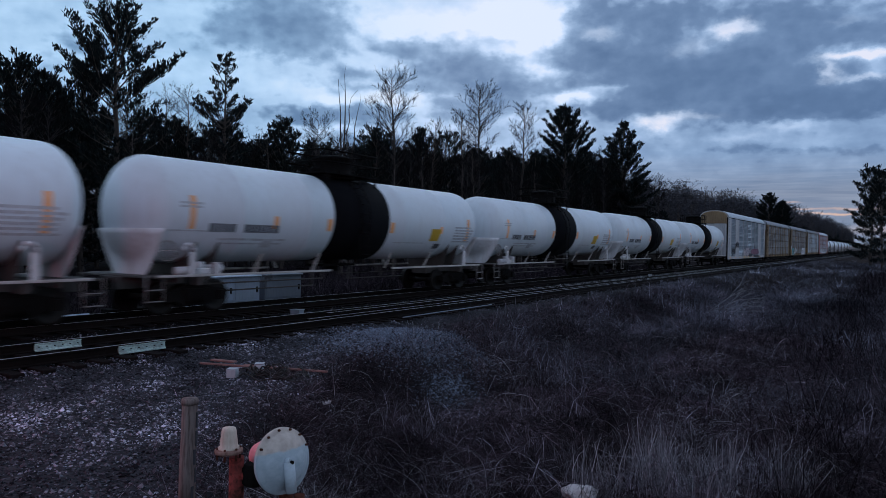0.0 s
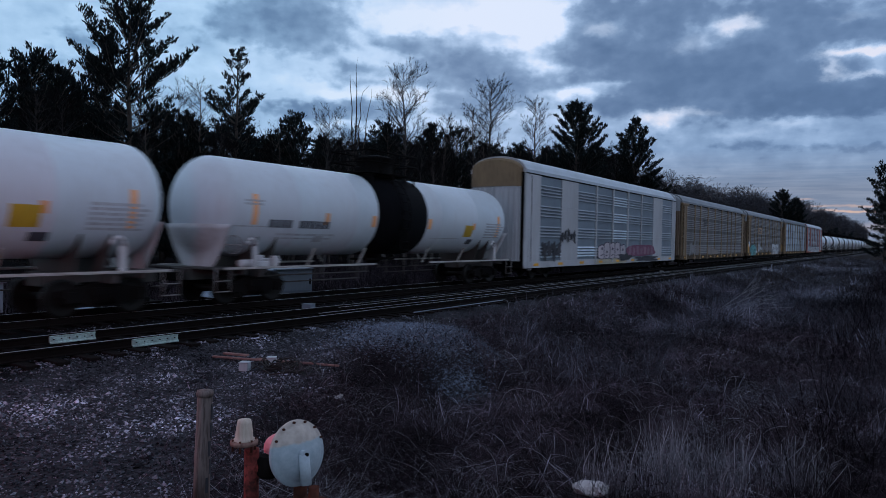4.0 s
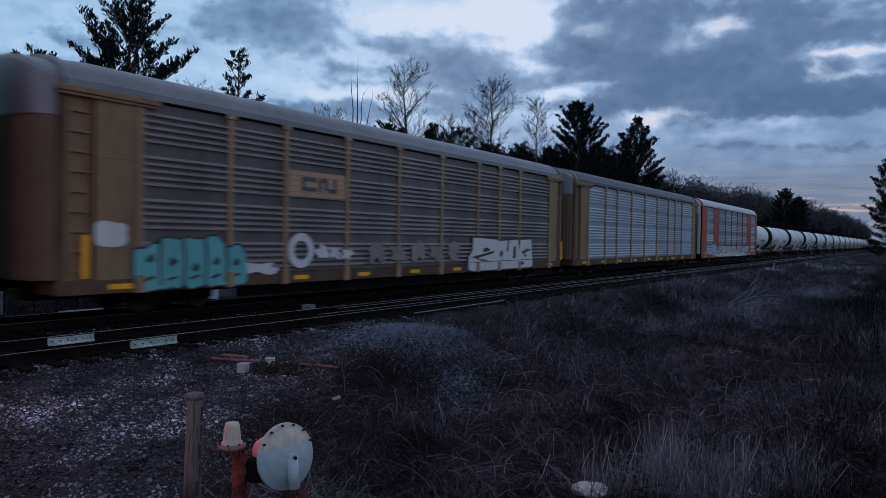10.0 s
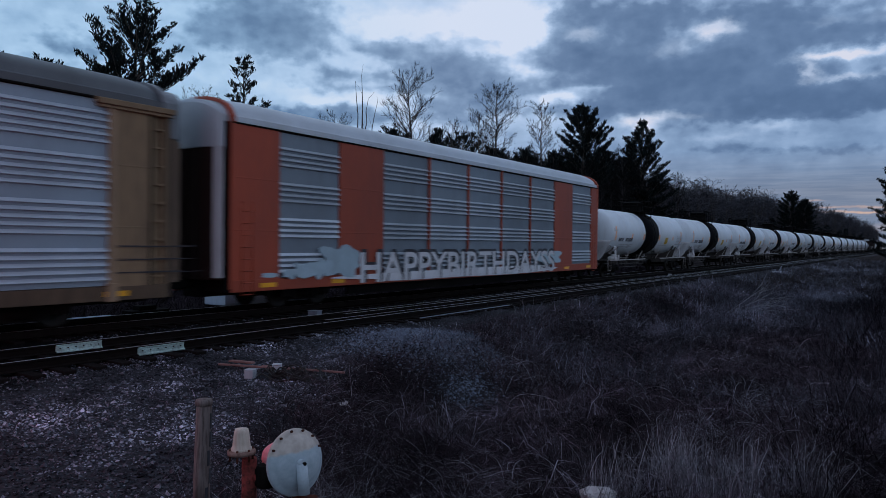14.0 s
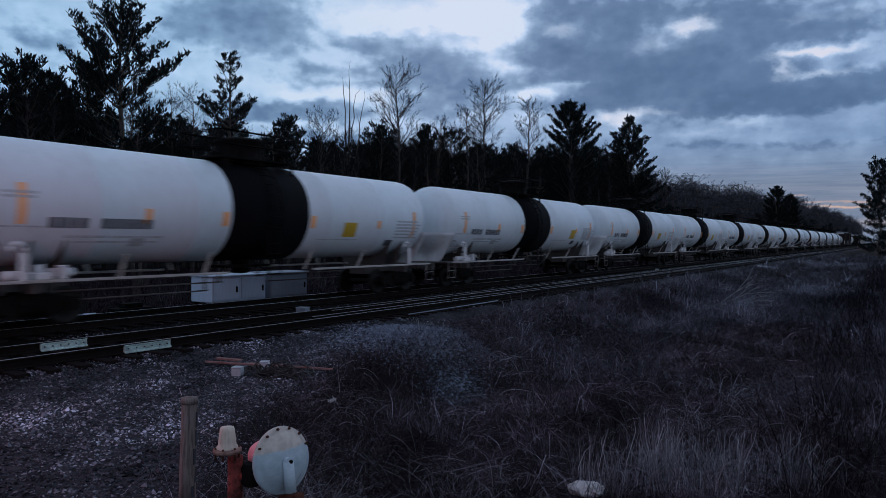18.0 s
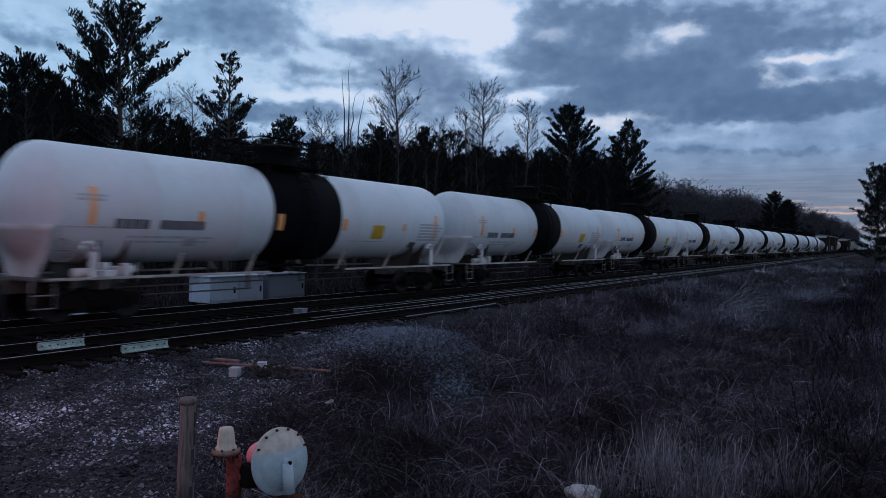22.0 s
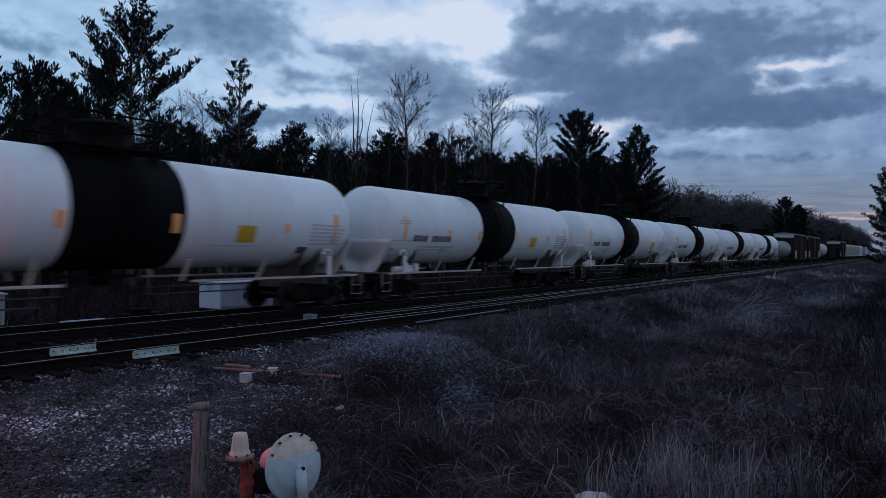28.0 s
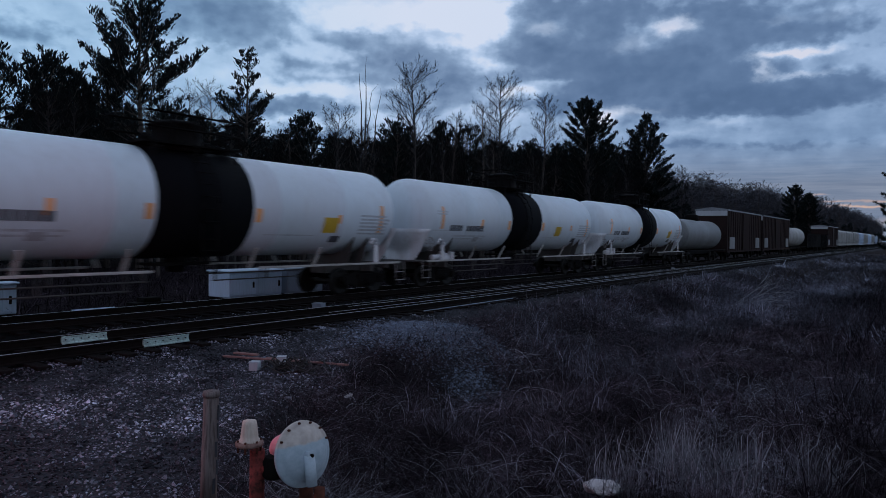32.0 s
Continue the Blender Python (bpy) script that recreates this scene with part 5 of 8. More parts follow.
BROWN = dict(name="brown", roof=ROOF_GREY, sill=BROWN_SILL, screen=GALV_BROWN, rib=RIB_BROWN, bare=RIB_BROWN, dense=True, bright={},
             plate=PLATE_TAN, post=YELLOW_PAINT, door=DOOR_BROWN, cap=ROOF_GREY, rim=ROOF_GREY, strip=None, column=PLATE_TAN,
             columns=((0.66, 1.24), (26.90, 27.28)), seams=(1.27, 26.86), headers=((0.45, 2.95), (25.45, 27.50)),
             screens=EVEN_SCREENS, plates=((1.30, 2.45), (25.85, 26.83)), posts=POSTS_EVEN, post_wide=0.17, flare=True, bow=0.72, corner=BROWN_SILL)
BROWN_WIDE = dict(BROWN, name="brown_wide", posts=POSTS_OTHER, screens=OTHER_SCREENS, plates=((1.24, 2.00), (25.70, 26.70)),
                  columns=((0.66, 1.18), (26.77, 27.28)), seams=(1.21, 26.73), headers=((0.45, 2.45), (25.3, 27.50)))
SILVER = dict(BROWN, name="silver", screen=GALV_BLUE, rib=RIB_SILVER, bare=RIB_SILVER, roof=ROOF_DARK)
# the orange wagon's dark red door has the end's shadow in its colour
ORANGE = dict(name="orange", roof=ROOF_PALE, sill=ORANGE_PAINT, screen=GALV, rib=RIB_GREY, bare=RIB_BLUE, dense=False, bright={2.4: (0, 1)},
              plate=ORANGE_PAINT, post=ORANGE_PAINT, door=OXIDE_RED, cap=ROOF_PALE, rim=ORANGE_PAINT, strip=PALE_PAINT, column=ORANGE_PAINT, columns=(), seams=(), headers=(),
              screens=WIDE_SCREENS, plates=WIDE_PLATES, posts=POSTS_WIDE, post_wide=0.06, flare=False, bow=0.42, corner=STEEL_DARK)

# ---- the rest of the train
def box_wagon(m, half, top, label):
    car = thing("box_wagon", m, label, "railway wagon", "box wagons of the train")
    key = ("box", half, top)
    def body():
        bm = bmesh.new()
        bx(bm, -1.52, 1.52, -half, half, 0.95, top - 0.35)
        y = -half + 0.5
        while y < half - 0.3:
            if abs(y) > 1.7:
                for s in (-1, 1):
                    bx(bm, s * 1.52 - 0.05, s * 1.52 + 0.05, y - 0.05, y + 0.05, 0.95, top - 0.4)
            y += 1.0
        bx(bm, -1.55, 1.55, -half, half, 0.80, 1.0)
        return mesh_of("body", bm, OXIDE_RED)
    def roof():
        bm = bmesh.new()
        extrude_y(bm, ((-1.58, top - 0.35), (1.58, top - 0.35), (1.58, top - 0.22), (0, top), (-1.58, top - 0.22)), -half - 0.05, half + 0.05)
        return mesh_of("roof", bm, ROOF_GREY)
    def end_strip():
        bm = bmesh.new()
        bx(bm, -1.5, 1.5, -half - 0.06, -half - 0.01, top - 0.85, top - 0.36)
        return mesh_of("end_panel", bm, PALE_PAINT)
    def door():
        bm = bmesh.new()
        bx(bm, 1.52, 1.60, -1.6, 1.6, 1.02, top - 0.5)
        for k in range(6):
            bx(bm, 1.59, 1.63, -1.55, 1.55, 1.3 + k * 0.6, 1.36 + k * 0.6)
        return mesh_of("door", bm, OXIDE_RED)
    def mark():
        bm = bmesh.new()
        bx(bm, 1.56, 1.585, -1.1, 1.1, 1.15, 2.3)
        return mesh_of("painted_patch", bm, GREY_TANK)
    shared(key + (0,), body, "body", car)
    shared(key + (1,), roof, "roof", car)
    shared(key + (2,), end_strip, "end_panel", car, None, "pale panel at the top of the end")
    for s in (0, 180):
        shared(key + (3,), door, "door", car, pose(0, 0, 0, 0, 0, s))
        for y in (-half + 2.0, half - 2.3):
            shared(key + (4,), mark, "painted_patch", car, pose(0, 0, 0, 0, 0, s) @ pose(0, y, 0), "pale sprayed patch")
    bogie(car, half - 2.2)
    bogie(car, -half + 2.2)
    couplers(car, half + 0.5)
    return car


def grey_tank_car(m, half, r, mat, label):
    car = thing("tank_car", m, label, "tank car", "other tank cars of the train")
    key = ("tank", half, r, mat.name)
    axis = 1.15 + r
    def shell():
        bm = bmesh.new()
        front = [(-half + 0.7 - 0.7 * math.cos(k / 8 * math.pi / 2), max(0.02, r * math.sin(k / 8 * math.pi / 2))) for k in range(9)]
        lathe(bm, front + [(0, r)] + [(-u, q) for u, q in front[::-1]], 36, 'Y', (0, 0, axis))
        return mesh_of("tank_shell", bm, mat)
    def sill():
        bm = bmesh.new()
        bx(bm, -0.4, 0.4, -half - 0.4, half + 0.4, 0.72, 1.06)
        bx(bm, -1.5, 1.5, -half - 0.4, -half + 0.8, 1.0, 1.08)
        bx(bm, -1.5, 1.5, half - 0.8, half + 0.4, 1.0, 1.08)
        for s in (-1, 1):
            bx(bm, s * 1.5 - 0.04, s * 1.5 + 0.04, -half, half, 1.04, 1.12)
        return mesh_of("underframe", bm, STEEL_DARK)
    def dome():
        bm = bmesh.new()
        lathe(bm, [(axis + r - 0.1, 0.6), (axis + r + 0.4, 0.6), (axis + r + 0.5, 0.4), (axis + r + 0.52, 0.02)], 18, 'Z')
        return mesh_of("valve_housing", bm, STEEL_DARK)
    shared(key + (0,), shell, "tank_shell", car)
    shared(key + (1,), sill, "underframe", car)
    shared(key + (2,), dome, "valve_housing", car)
    bogie(car, half - 1.7)
    bogie(car, -half + 1.7)
    couplers(car, half + 0.6)
    return car


def hopper_wagon(m, half, top, mat, label):
    car = thing("hopper_wagon", m, label, "railway wagon", "hopper wagons of the train")
    key = ("hopper", half, top, mat.name)
    def body():
        bm = bmesh.new()
        prof = ((-1.1, 1.0), (1.1, 1.0), (1.52, 1.7), (1.55, top - 0.5), (1.1, top - 0.1), (0.4, top), (-0.4, top), (-1.1, top - 0.1), (-1.55, top - 0.5), (-1.52, 1.7))
        extrude_y(bm, prof, -half + 1.2, half - 1.2)
        for s in (-1, 1):
            bx(bm, s * 1.52 - 0.05, s * 1.52 + 0.05, -half, half, 1.0, 1.25)
            y = -half + 1.3
            while y < half - 1:
                bx(bm, s * 1.55 - 0.04, s * 1.55 + 0.04, y - 0.05, y + 0.05, 1.6, top - 0.5)
                y += 1.2
        return mesh_of("body", bm, mat)
    def chutes():
        bm = bmesh.new()
        for y in (-half * 0.5, 0, half * 0.5):
            v0 = [bm.verts.new((x, y + u, 1.0)) for x, u in ((-1.0, -1.0), (1.0, -1.0), (1.0, 1.0), (-1.0, 1.0))]
            v1 = [bm.verts.new((x, y + u, 0.45)) for x, u in ((-0.4, -0.4), (0.4, -0.4), (0.4, 0.4), (-0.4, 0.4))]
            bm.faces.new(v0)
            bm.faces.new(v1[::-1])
            for k in range(4):
                bm.faces.new((v0[k], v0[(k + 1) % 4], v1[(k + 1) % 4], v1[k]))
        return mesh_of("chute", bm, STEEL_DARK)
    shared(key + (0,), body, "body", car)
    shared(key + (1,), chutes, "chute", car)
    bogie(car, half - 1.8)
    bogie(car, -half + 1.8)
    couplers(car, half + 0.5)
    return car


def gondola(m, half, label):
    car = thing("gondola_wagon", m, label, "railway wagon")
    def body():
        bm = bmesh.new()
        bx(bm, -1.5, 1.5, -half, half, 0.9, 1.1)
        for s in (-1, 1):
            bx(bm, s * 1.5 - 0.04, s * 1.5 + 0.04, -half, half, 0.9, 3.2)
            y = -half
            while y <= half:
                bx(bm, s * 1.54 - 0.05, s * 1.54 + 0.05, y - 0.06, y + 0.06, 0.9, 3.2)
                y += half / 7
            bx(bm, -1.5, 1.5, s * half - 0.04, s * half + 0.04, 0.9, 3.2)
        return mesh_of("body", bm, STEEL_DARK)
    shared(("gondola", half), body, "body", car)
    bogie(car, half - 2.2)
    bogie(car, -half + 2.2)
    couplers(car, half + 0.5)
    return car


# ---- make up the train; places along the track at 14 s
JOIN, L_TANK, L_CARRIER = 40.75, 18.335, 28.7
TRAIN = []


def add_car(ob, y):
    ob.matrix_basis = pose(TRAIN_X, y, 0)
    TRAIN.append((ob, y))


WHITE_LABEL = "white tank car with a black centre band, yellow placard"
for k in range(6):
    add_car(tank_car(Matrix(), WHITE_LABEL), JOIN - 5 * L_CARRIER - L_TANK * (k + 0.5))
for k, (style, text) in enumerate((
        (PALE, "pale grey ribbed car carrier with graffiti along its foot"),
        (BROWN_WIDE, "grimy brown ribbed car carrier with faded yellow posts"),
        (BROWN, "grimy brown car carrier with teal and white graffiti"),
        (SILVER, "bright galvanised car carrier with faded yellow posts"),
        (ORANGE, "orange-red car carrier with grey screens and graffiti"))):
    add_car(car_carrier(Matrix(), style, text), JOIN - L_CARRIER * (4.5 - k) - 0.38)
CARRIERS = [ob for ob, y in TRAIN[6:11]]
for k in range(14):
    add_car(tank_car(Matrix(), WHITE_LABEL, k in (0, 1, 3, 4, 7, 8, 9, 12), {4: -1, 8: 1}.get(k, 0)), JOIN + L_TANK * (k + 0.5))
TAIL = JOIN + 14 * L_TANK          # 57.5 m at 32 s
add_car(grey_tank_car(Matrix(), 6.2, 1.32, GREY_TANK, "small dark grey tank car"), TAIL + 7.0)
add_car(box_wagon(Matrix(), 8.5, 5.25, "dark red box wagon with a pale end panel"), TAIL + 22.6)
add_car(box_wagon(Matrix(), 9.9, 5.25, "dark red box wagon with sprayed patches"), TAIL + 42.2)
add_car(grey_tank_car(Matrix(), 7.6, 1.45, HOPPER_GREY, "pale grey tank car"), TAIL + 61.2)
add_car(gondola(Matrix(), 9.0, "black steel open wagon with ribs"), TAIL + 79.5)
add_car(box_wagon(Matrix(), 9.9, 5.25, "dark red box wagon with a pale end panel"), TAIL + 110.0)
add_car(gondola(Matrix(), 5.0, "short black open wagon"), TAIL + 94.6)
for k in range(2):
    add_car(hopper_wagon(Matrix(), 9.3, 4.6, HOPPER_GREY, "dusty grey covered hopper wagon"), TAIL + 131.0 + 19.8 * k)
for k in range(6):
    add_car(hopper_wagon(Matrix(), 9.3, 4.7, WHITE_BOX if k % 2 else HOPPER_GREY, "pale covered hopper wagon"), TAIL + 171.5 + 19.8 * k)
# ---------------------------------------------------------------- trees
def tufts(verts, faces, p, size, count, rng, flat=0.55, fat=1.0):
    """A spray of thin needles or leaves round a point."""
    for _ in range(count):
        a = rng.uniform(0, math.tau)
        e = rng.uniform(-0.5, 0.9)
        d = Vector((math.cos(a) * math.cos(e), math.sin(a) * math.cos(e), math.sin(e) * flat + 0.15))
        s = d.cross(Vector((rng.uniform(-1, 1), rng.uniform(-1, 1), rng.uniform(-1, 1)))).normalized() * size * fat * rng.uniform(0.05, 0.11)
        o = Vector(p) + Vector((rng.uniform(-1, 1), rng.uniform(-1, 1), rng.uniform(-0.6, 0.6))) * size * 0.45
        tip = o + d * size * rng.uniform(0.6, 1.15)
        k = len(verts)
        verts.extend([tuple(o - s * 0.6), tuple(o + s * 0.6), tuple((o + tip) / 2 + s), tuple(tip)])
        faces.append((k, k + 1, k + 2, k + 3))


def pine_meshes(seed, h, spread, first=0.28, whorl=0.62, gaps=0.15, dense=1.0, trunk=0.016, lone=0, fat=0.85, inner=0.34, needle=1.0, slim=0.62, spot=0.16, lift=0.0):
    """White pine: straight trunk, uneven whorls of long limbs that sweep up at the ends, clumps of needles on their outer parts."""
    rng = random.Random(seed)
    bm = bmesh.new()
    bend = [Vector((0, 0, 0))]
    n = 9
    for k in range(1, n + 1):
        bend.append(Vector((rng.uniform(-0.14, 0.14) + bend[-1].x * 0.9, rng.uniform(-0.14, 0.14) + bend[-1].y * 0.9, h * k / n)))
    for k in range(n):
        rod(bm, bend[k], bend[k + 1], h * trunk * (1 - k / n) + 0.02, 7, h * trunk * (1 - (k + 1) / n) + 0.02, cap=False)
    verts, faces = [], []

    def limb(base, a, L, f):
        out = Vector((math.cos(a), math.sin(a), 0))
        rise = 0.02 + lift + 0.55 * f * rng.uniform(0.6, 1.3)
        p0 = base
        p1 = base + out * L * 0.5 + Vector((0, 0, L * (rise * 0.5 + rng.uniform(-0.10, 0.06))))
        p2 = p1 + out * L * 0.38 + Vector((0, 0, L * (rise * 0.5 + rng.uniform(0.06, 0.26))))
        r = 0.014 + 0.011 * L
        rod(bm, p0, p1, r, 4, r * 0.7, cap=False)
        rod(bm, p1, p2, r * 0.7, 4, 0.008, cap=False)
        m = max(3, int(L * 2.6 * dense))
        for j in range(m):
            u = rng.uniform(inner, 1.03)
            q = p0.lerp(p1, u / 0.55) if u < 0.55 else p1.lerp(p2, (u - 0.55) / 0.45)
            off = Vector((-out.y, out.x, 0)) * rng.uniform(-1, 1) * L * 0.24 * (1.2 - u)
            c = q + off + Vector((0, 0, rng.uniform(0, 0.16)))
            for _ in range(4):
                w = c + Vector((rng.uniform(-1, 1), rng.uniform(-1, 1), rng.uniform(-0.4, 0.5))) * spot
                tufts(verts, faces, w, needle * rng.uniform(0.26, 0.44), int(8 * dense), rng, 0.8, fat)
    z = h * first
    while z < h * 0.985:
        f = (z / h - first) / (1 - first)
        reach = spread * (1 - f) ** slim * (0.55 + 0.45 * min(1, f * 4 + 0.3)) * rng.uniform(0.75, 1.1)
        i = min(n - 1, int(z / h * n))
        base = bend[i].lerp(bend[i + 1], z / h * n - i)
        a0 = rng.uniform(0, math.tau)
        for k in range(rng.choice((3, 4, 5, 5))):
            if rng.random() < gaps:
                continue
            limb(base, a0 + k * math.tau / 5 + rng.uniform(-0.45, 0.45), max(0.4, reach * rng.uniform(0.45, 1.22)), f)
        z += whorl * rng.uniform(0.6, 1.5) * (1 - 0.45 * f)
    for k in range(lone):
        zz = h * rng.uniform(first + 0.15, 0.72)
        i = min(n - 1, int(zz / h * n))
        limb(bend[i].lerp(bend[i + 1], zz / h * n - i), rng.uniform(0, math.tau), spread * rng.uniform(0.85, 1.1), 0.35)
    tufts(verts, faces, bend[-1], 0.4, 24, rng, 1.4)
    return mesh_of("trunk", bm, BARK), raw_mesh("crown", verts, faces, NEEDLES)


def white_pine_meshes(seed, h, first, outline, whorl=0.75, low=8.0, high=55.0, clump=0.34, gaps=0.12, blades=9, dead=0, trunk=0.015):
    """White pine: limbs in whorls that sweep up towards their ends, each with side shoots tipped by small plumes of needles.
    outline: (share of the height, reach) of the crown; low, high: rise of the lowest and topmost limbs in degrees."""
    rng = random.Random(seed)
    bm = bmesh.new()
    n = 10
    bend = [Vector((0, 0, 0))]
    for k in range(1, n + 1):
        bend.append(Vector((rng.uniform(-0.10, 0.10) + bend[-1].x, rng.uniform(-0.10, 0.10) + bend[-1].y, h * k / n)))
    for k in range(n):
        rod(bm, bend[k], bend[k + 1], h * trunk * (1 - k / n) + 0.02, 7, h * trunk * (1 - (k + 1) / n) + 0.02, cap=False)
    verts, faces = [], []

    def plume(c, d, size):
        for _ in range(blades):
            v = (d + Vector((rng.uniform(-1, 1), rng.uniform(-1, 1), rng.uniform(-0.5, 1.0))) * 0.85).normalized()
            o = c + Vector((rng.uniform(-1, 1), rng.uniform(-1, 1), rng.uniform(-0.6, 0.6))) * size * 0.45
            s = v.cross(Vector((rng.uniform(-1, 1), rng.uniform(-1, 1), rng.uniform(-1, 1)))).normalized() * size * rng.uniform(0.07, 0.15)
            tip = o + v * size * rng.uniform(0.55, 1.0)
            k = len(verts)
            verts.extend([tuple(o - s * 0.5), tuple(o + s * 0.5), tuple(o.lerp(tip, 0.6) + s), tuple(tip), tuple(o.lerp(tip, 0.6) - s)])
            faces.append((k, k + 1, k + 2, k + 3, k + 4))

    def shoot(p, a, e, L, r, leafy):
        """One limb; returns points along it."""
        pts, d = [p], None
        for k in range(4):
            e += rng.uniform(2, 11)
            a += rng.uniform(-0.14, 0.14)
            d = Vector((math.cos(a) * math.cos(radians(e)), math.sin(a) * math.cos(radians(e)), math.sin(radians(e))))
            pts.append(pts[-1] + d * L / 4)
        for k in range(4):
            rod(bm, pts[k], pts[k + 1], r * (1 - 0.22 * k), 4, r * (0.8 - 0.22 * k) if k < 3 else 0.006, cap=False)
        if not leafy:
            return
        m = max(3, int(L * 3.6))
        for j in range(m):
            u = 0.30 + 0.70 * (j + rng.random()) / m
            q = pts[min(3, int(u * 4))].lerp(pts[min(3, int(u * 4)) + 1], u * 4 - min(3, int(u * 4)))
            b = a + rng.choice((-1, 1)) * rng.uniform(0.5, 1.0)
            l2 = (0.16 + 0.34 * L * (1.08 - u)) * rng.uniform(0.6, 1.2)
            g = radians(e + rng.uniform(-10, 25))
            dd = Vector((math.cos(b) * math.cos(g), math.sin(b) * math.cos(g), math.sin(g)))
            end = q + dd * l2
            rod(bm, q, end, 0.012, 3, 0.005, cap=False)
            c = max(1, int(l2 / (clump * 0.62)))
            for i in range(c):
                plume(q.lerp(end, (i + 1) / c), (dd + Vector((0, 0, 0.5))).normalized(), clump * rng.uniform(0.8, 1.25))
        plume(pts[-1], (d + Vector((0, 0, 0.3))).normalized(), clump * 1.2)

    z = h * first
    while z < h * 0.97:
        f = z / h
        reach = float(np.interp(f, [q[0] for q in outline], [q[1] for q in outline]))
        i = min(n - 1, int(f * n))
        base = bend[i].lerp(bend[i + 1], f * n - i)
        a0 = rng.uniform(0, math.tau)
        rise = low + (high - low) * max(0.0, (f - first) / (1 - first)) ** 1.2
        for k in range(5):
            if rng.random() < gaps:
                continue
            L = max(0.35, reach * rng.uniform(0.62, 1.12)) / max(0.55, math.cos(radians(rise + 14)))
            shoot(base + Vector((0, 0, rng.uniform(-0.15, 0.15))), a0 + k * math.tau / 5 + rng.uniform(-0.35, 0.35), rise + rng.uniform(-7, 7), L, 0.012 + 0.011 * L, True)
        z += whorl * rng.uniform(0.7, 1.35) * (1 - 0.35 * f)
    for k in range(dead):
        f = rng.uniform(first * 0.5, first + 0.22)
        i = min(n - 1, int(f * n))
        shoot(bend[i].lerp(bend[i + 1], f * n - i), rng.uniform(0, math.tau), rng.uniform(5, 40), rng.uniform(1.5, 3.5), 0.03, False)
    plume(bend[-1], Vector((0, 0, 1)), clump * 1.5)
    return mesh_of("trunk", bm, BARK), raw_mesh("crown", verts, faces, NEEDLES)


def leader_meshes(seed, h, start, spread, bark, thick=0.013, step=0.24, steep=0.95, fat=1.0, fine=6, crossed=True, mat=None):
    """A leafless tree with one leader: rising side branches, each with side shoots and fine twigs."""
    rng = random.Random(seed)
    bm = bmesh.new()
    twigs = []
    n = 10
    pts = [Vector((0, 0, 0))]
    for k in range(1, n + 1):
        pts.append(Vector((pts[-1].x + rng.uniform(-0.16, 0.16), pts[-1].y + rng.uniform(-0.16, 0.16), h * 0.97 * k / n)))
    r0 = h * thick
    for k in range(n):
        rod(bm, pts[k], pts[k + 1], r0 * (1 - k / n) + 0.012, 6, r0 * (1 - (k + 1) / n) + 0.012, cap=False)
    z = h * start
    while z < h * 0.96:
        f = (z / h - start) / (1 - start)
        i = min(n - 1, int(z / (h * 0.97) * n))
        base = pts[i].lerp(pts[i + 1], z / (h * 0.97) * n - i)
        L = spread * (0.35 + 1.3 * f) * (1 - f) ** 0.7 * rng.uniform(0.6, 1.25) + 0.35
        a = rng.uniform(0, math.tau)
        e = rng.uniform(0.55, 1.05) * steep
        d = Vector((math.cos(a) * math.cos(e), math.sin(a) * math.cos(e), math.sin(e)))
        q, m = base, 4
        for k in range(m):
            d = (d + Vector((rng.uniform(-1, 1), rng.uniform(-1, 1), rng.uniform(-0.3, 0.9))) * 0.12).normalized()
            w = q + d * L / m
            r = max(0.008, (0.010 + 0.011 * L) * (1 - k / m))
            if r > 0.013:
                rod(bm, q, w, r, 4, r * 0.75, cap=False)
            else:
                twigs.append((q, w, r))
            for _ in range(3 if k else 1):
                s = d.cross(Vector((rng.uniform(-1, 1), rng.uniform(-1, 1), rng.uniform(-1, 1)))).normalized()
                d2 = (d * 0.75 + s * 0.65 + Vector((0, 0, 0.25))).normalized()
                l2 = L * rng.uniform(0.18, 0.42) * (1.1 - 0.5 * k / m)
                mid = w + d2 * l2 * 0.5
                end = mid + (d2 + Vector((0, 0, 0.25))).normalized() * l2 * 0.5
                twigs.append((w, mid, 0.010 * fat))
                twigs.append((mid, end, 0.007 * fat))
                for _ in range(fine):
                    s2 = d2.cross(Vector((rng.uniform(-1, 1), rng.uniform(-1, 1), rng.uniform(-1, 1)))).normalized()
                    o = w.lerp(end, rng.uniform(0.25, 1.0))
                    twigs.append((o, o + (d2 * 0.8 + s2 * 0.6 + Vector((0, 0, 0.2))).normalized() * l2 * rng.uniform(0.3, 0.6), 0.006 * fat))
            q = w
        z += step * rng.uniform(0.6, 1.4)
    verts, faces = [], []
    for q, e, w in twigs:
        d = (e - q).normalized()
        a = d.orthogonal().normalized()
        if not crossed:
            i = len(verts)
            verts.extend([tuple(q - a * w), tuple(q + a * w), tuple(e)])
            faces.append((i, i + 1, i + 2))
            continue
        for s in (a, d.cross(a)):
            i = len(verts)
            verts.extend([tuple(q - s * w), tuple(q + s * w), tuple(e + s * w * 0.4), tuple(e - s * w * 0.4)])
            faces.append((i, i + 1, i + 2, i + 3))
    return mesh_of("trunk", bm, bark), raw_mesh("twigs", verts, faces, TWIG)


TREE_KINDS = {}


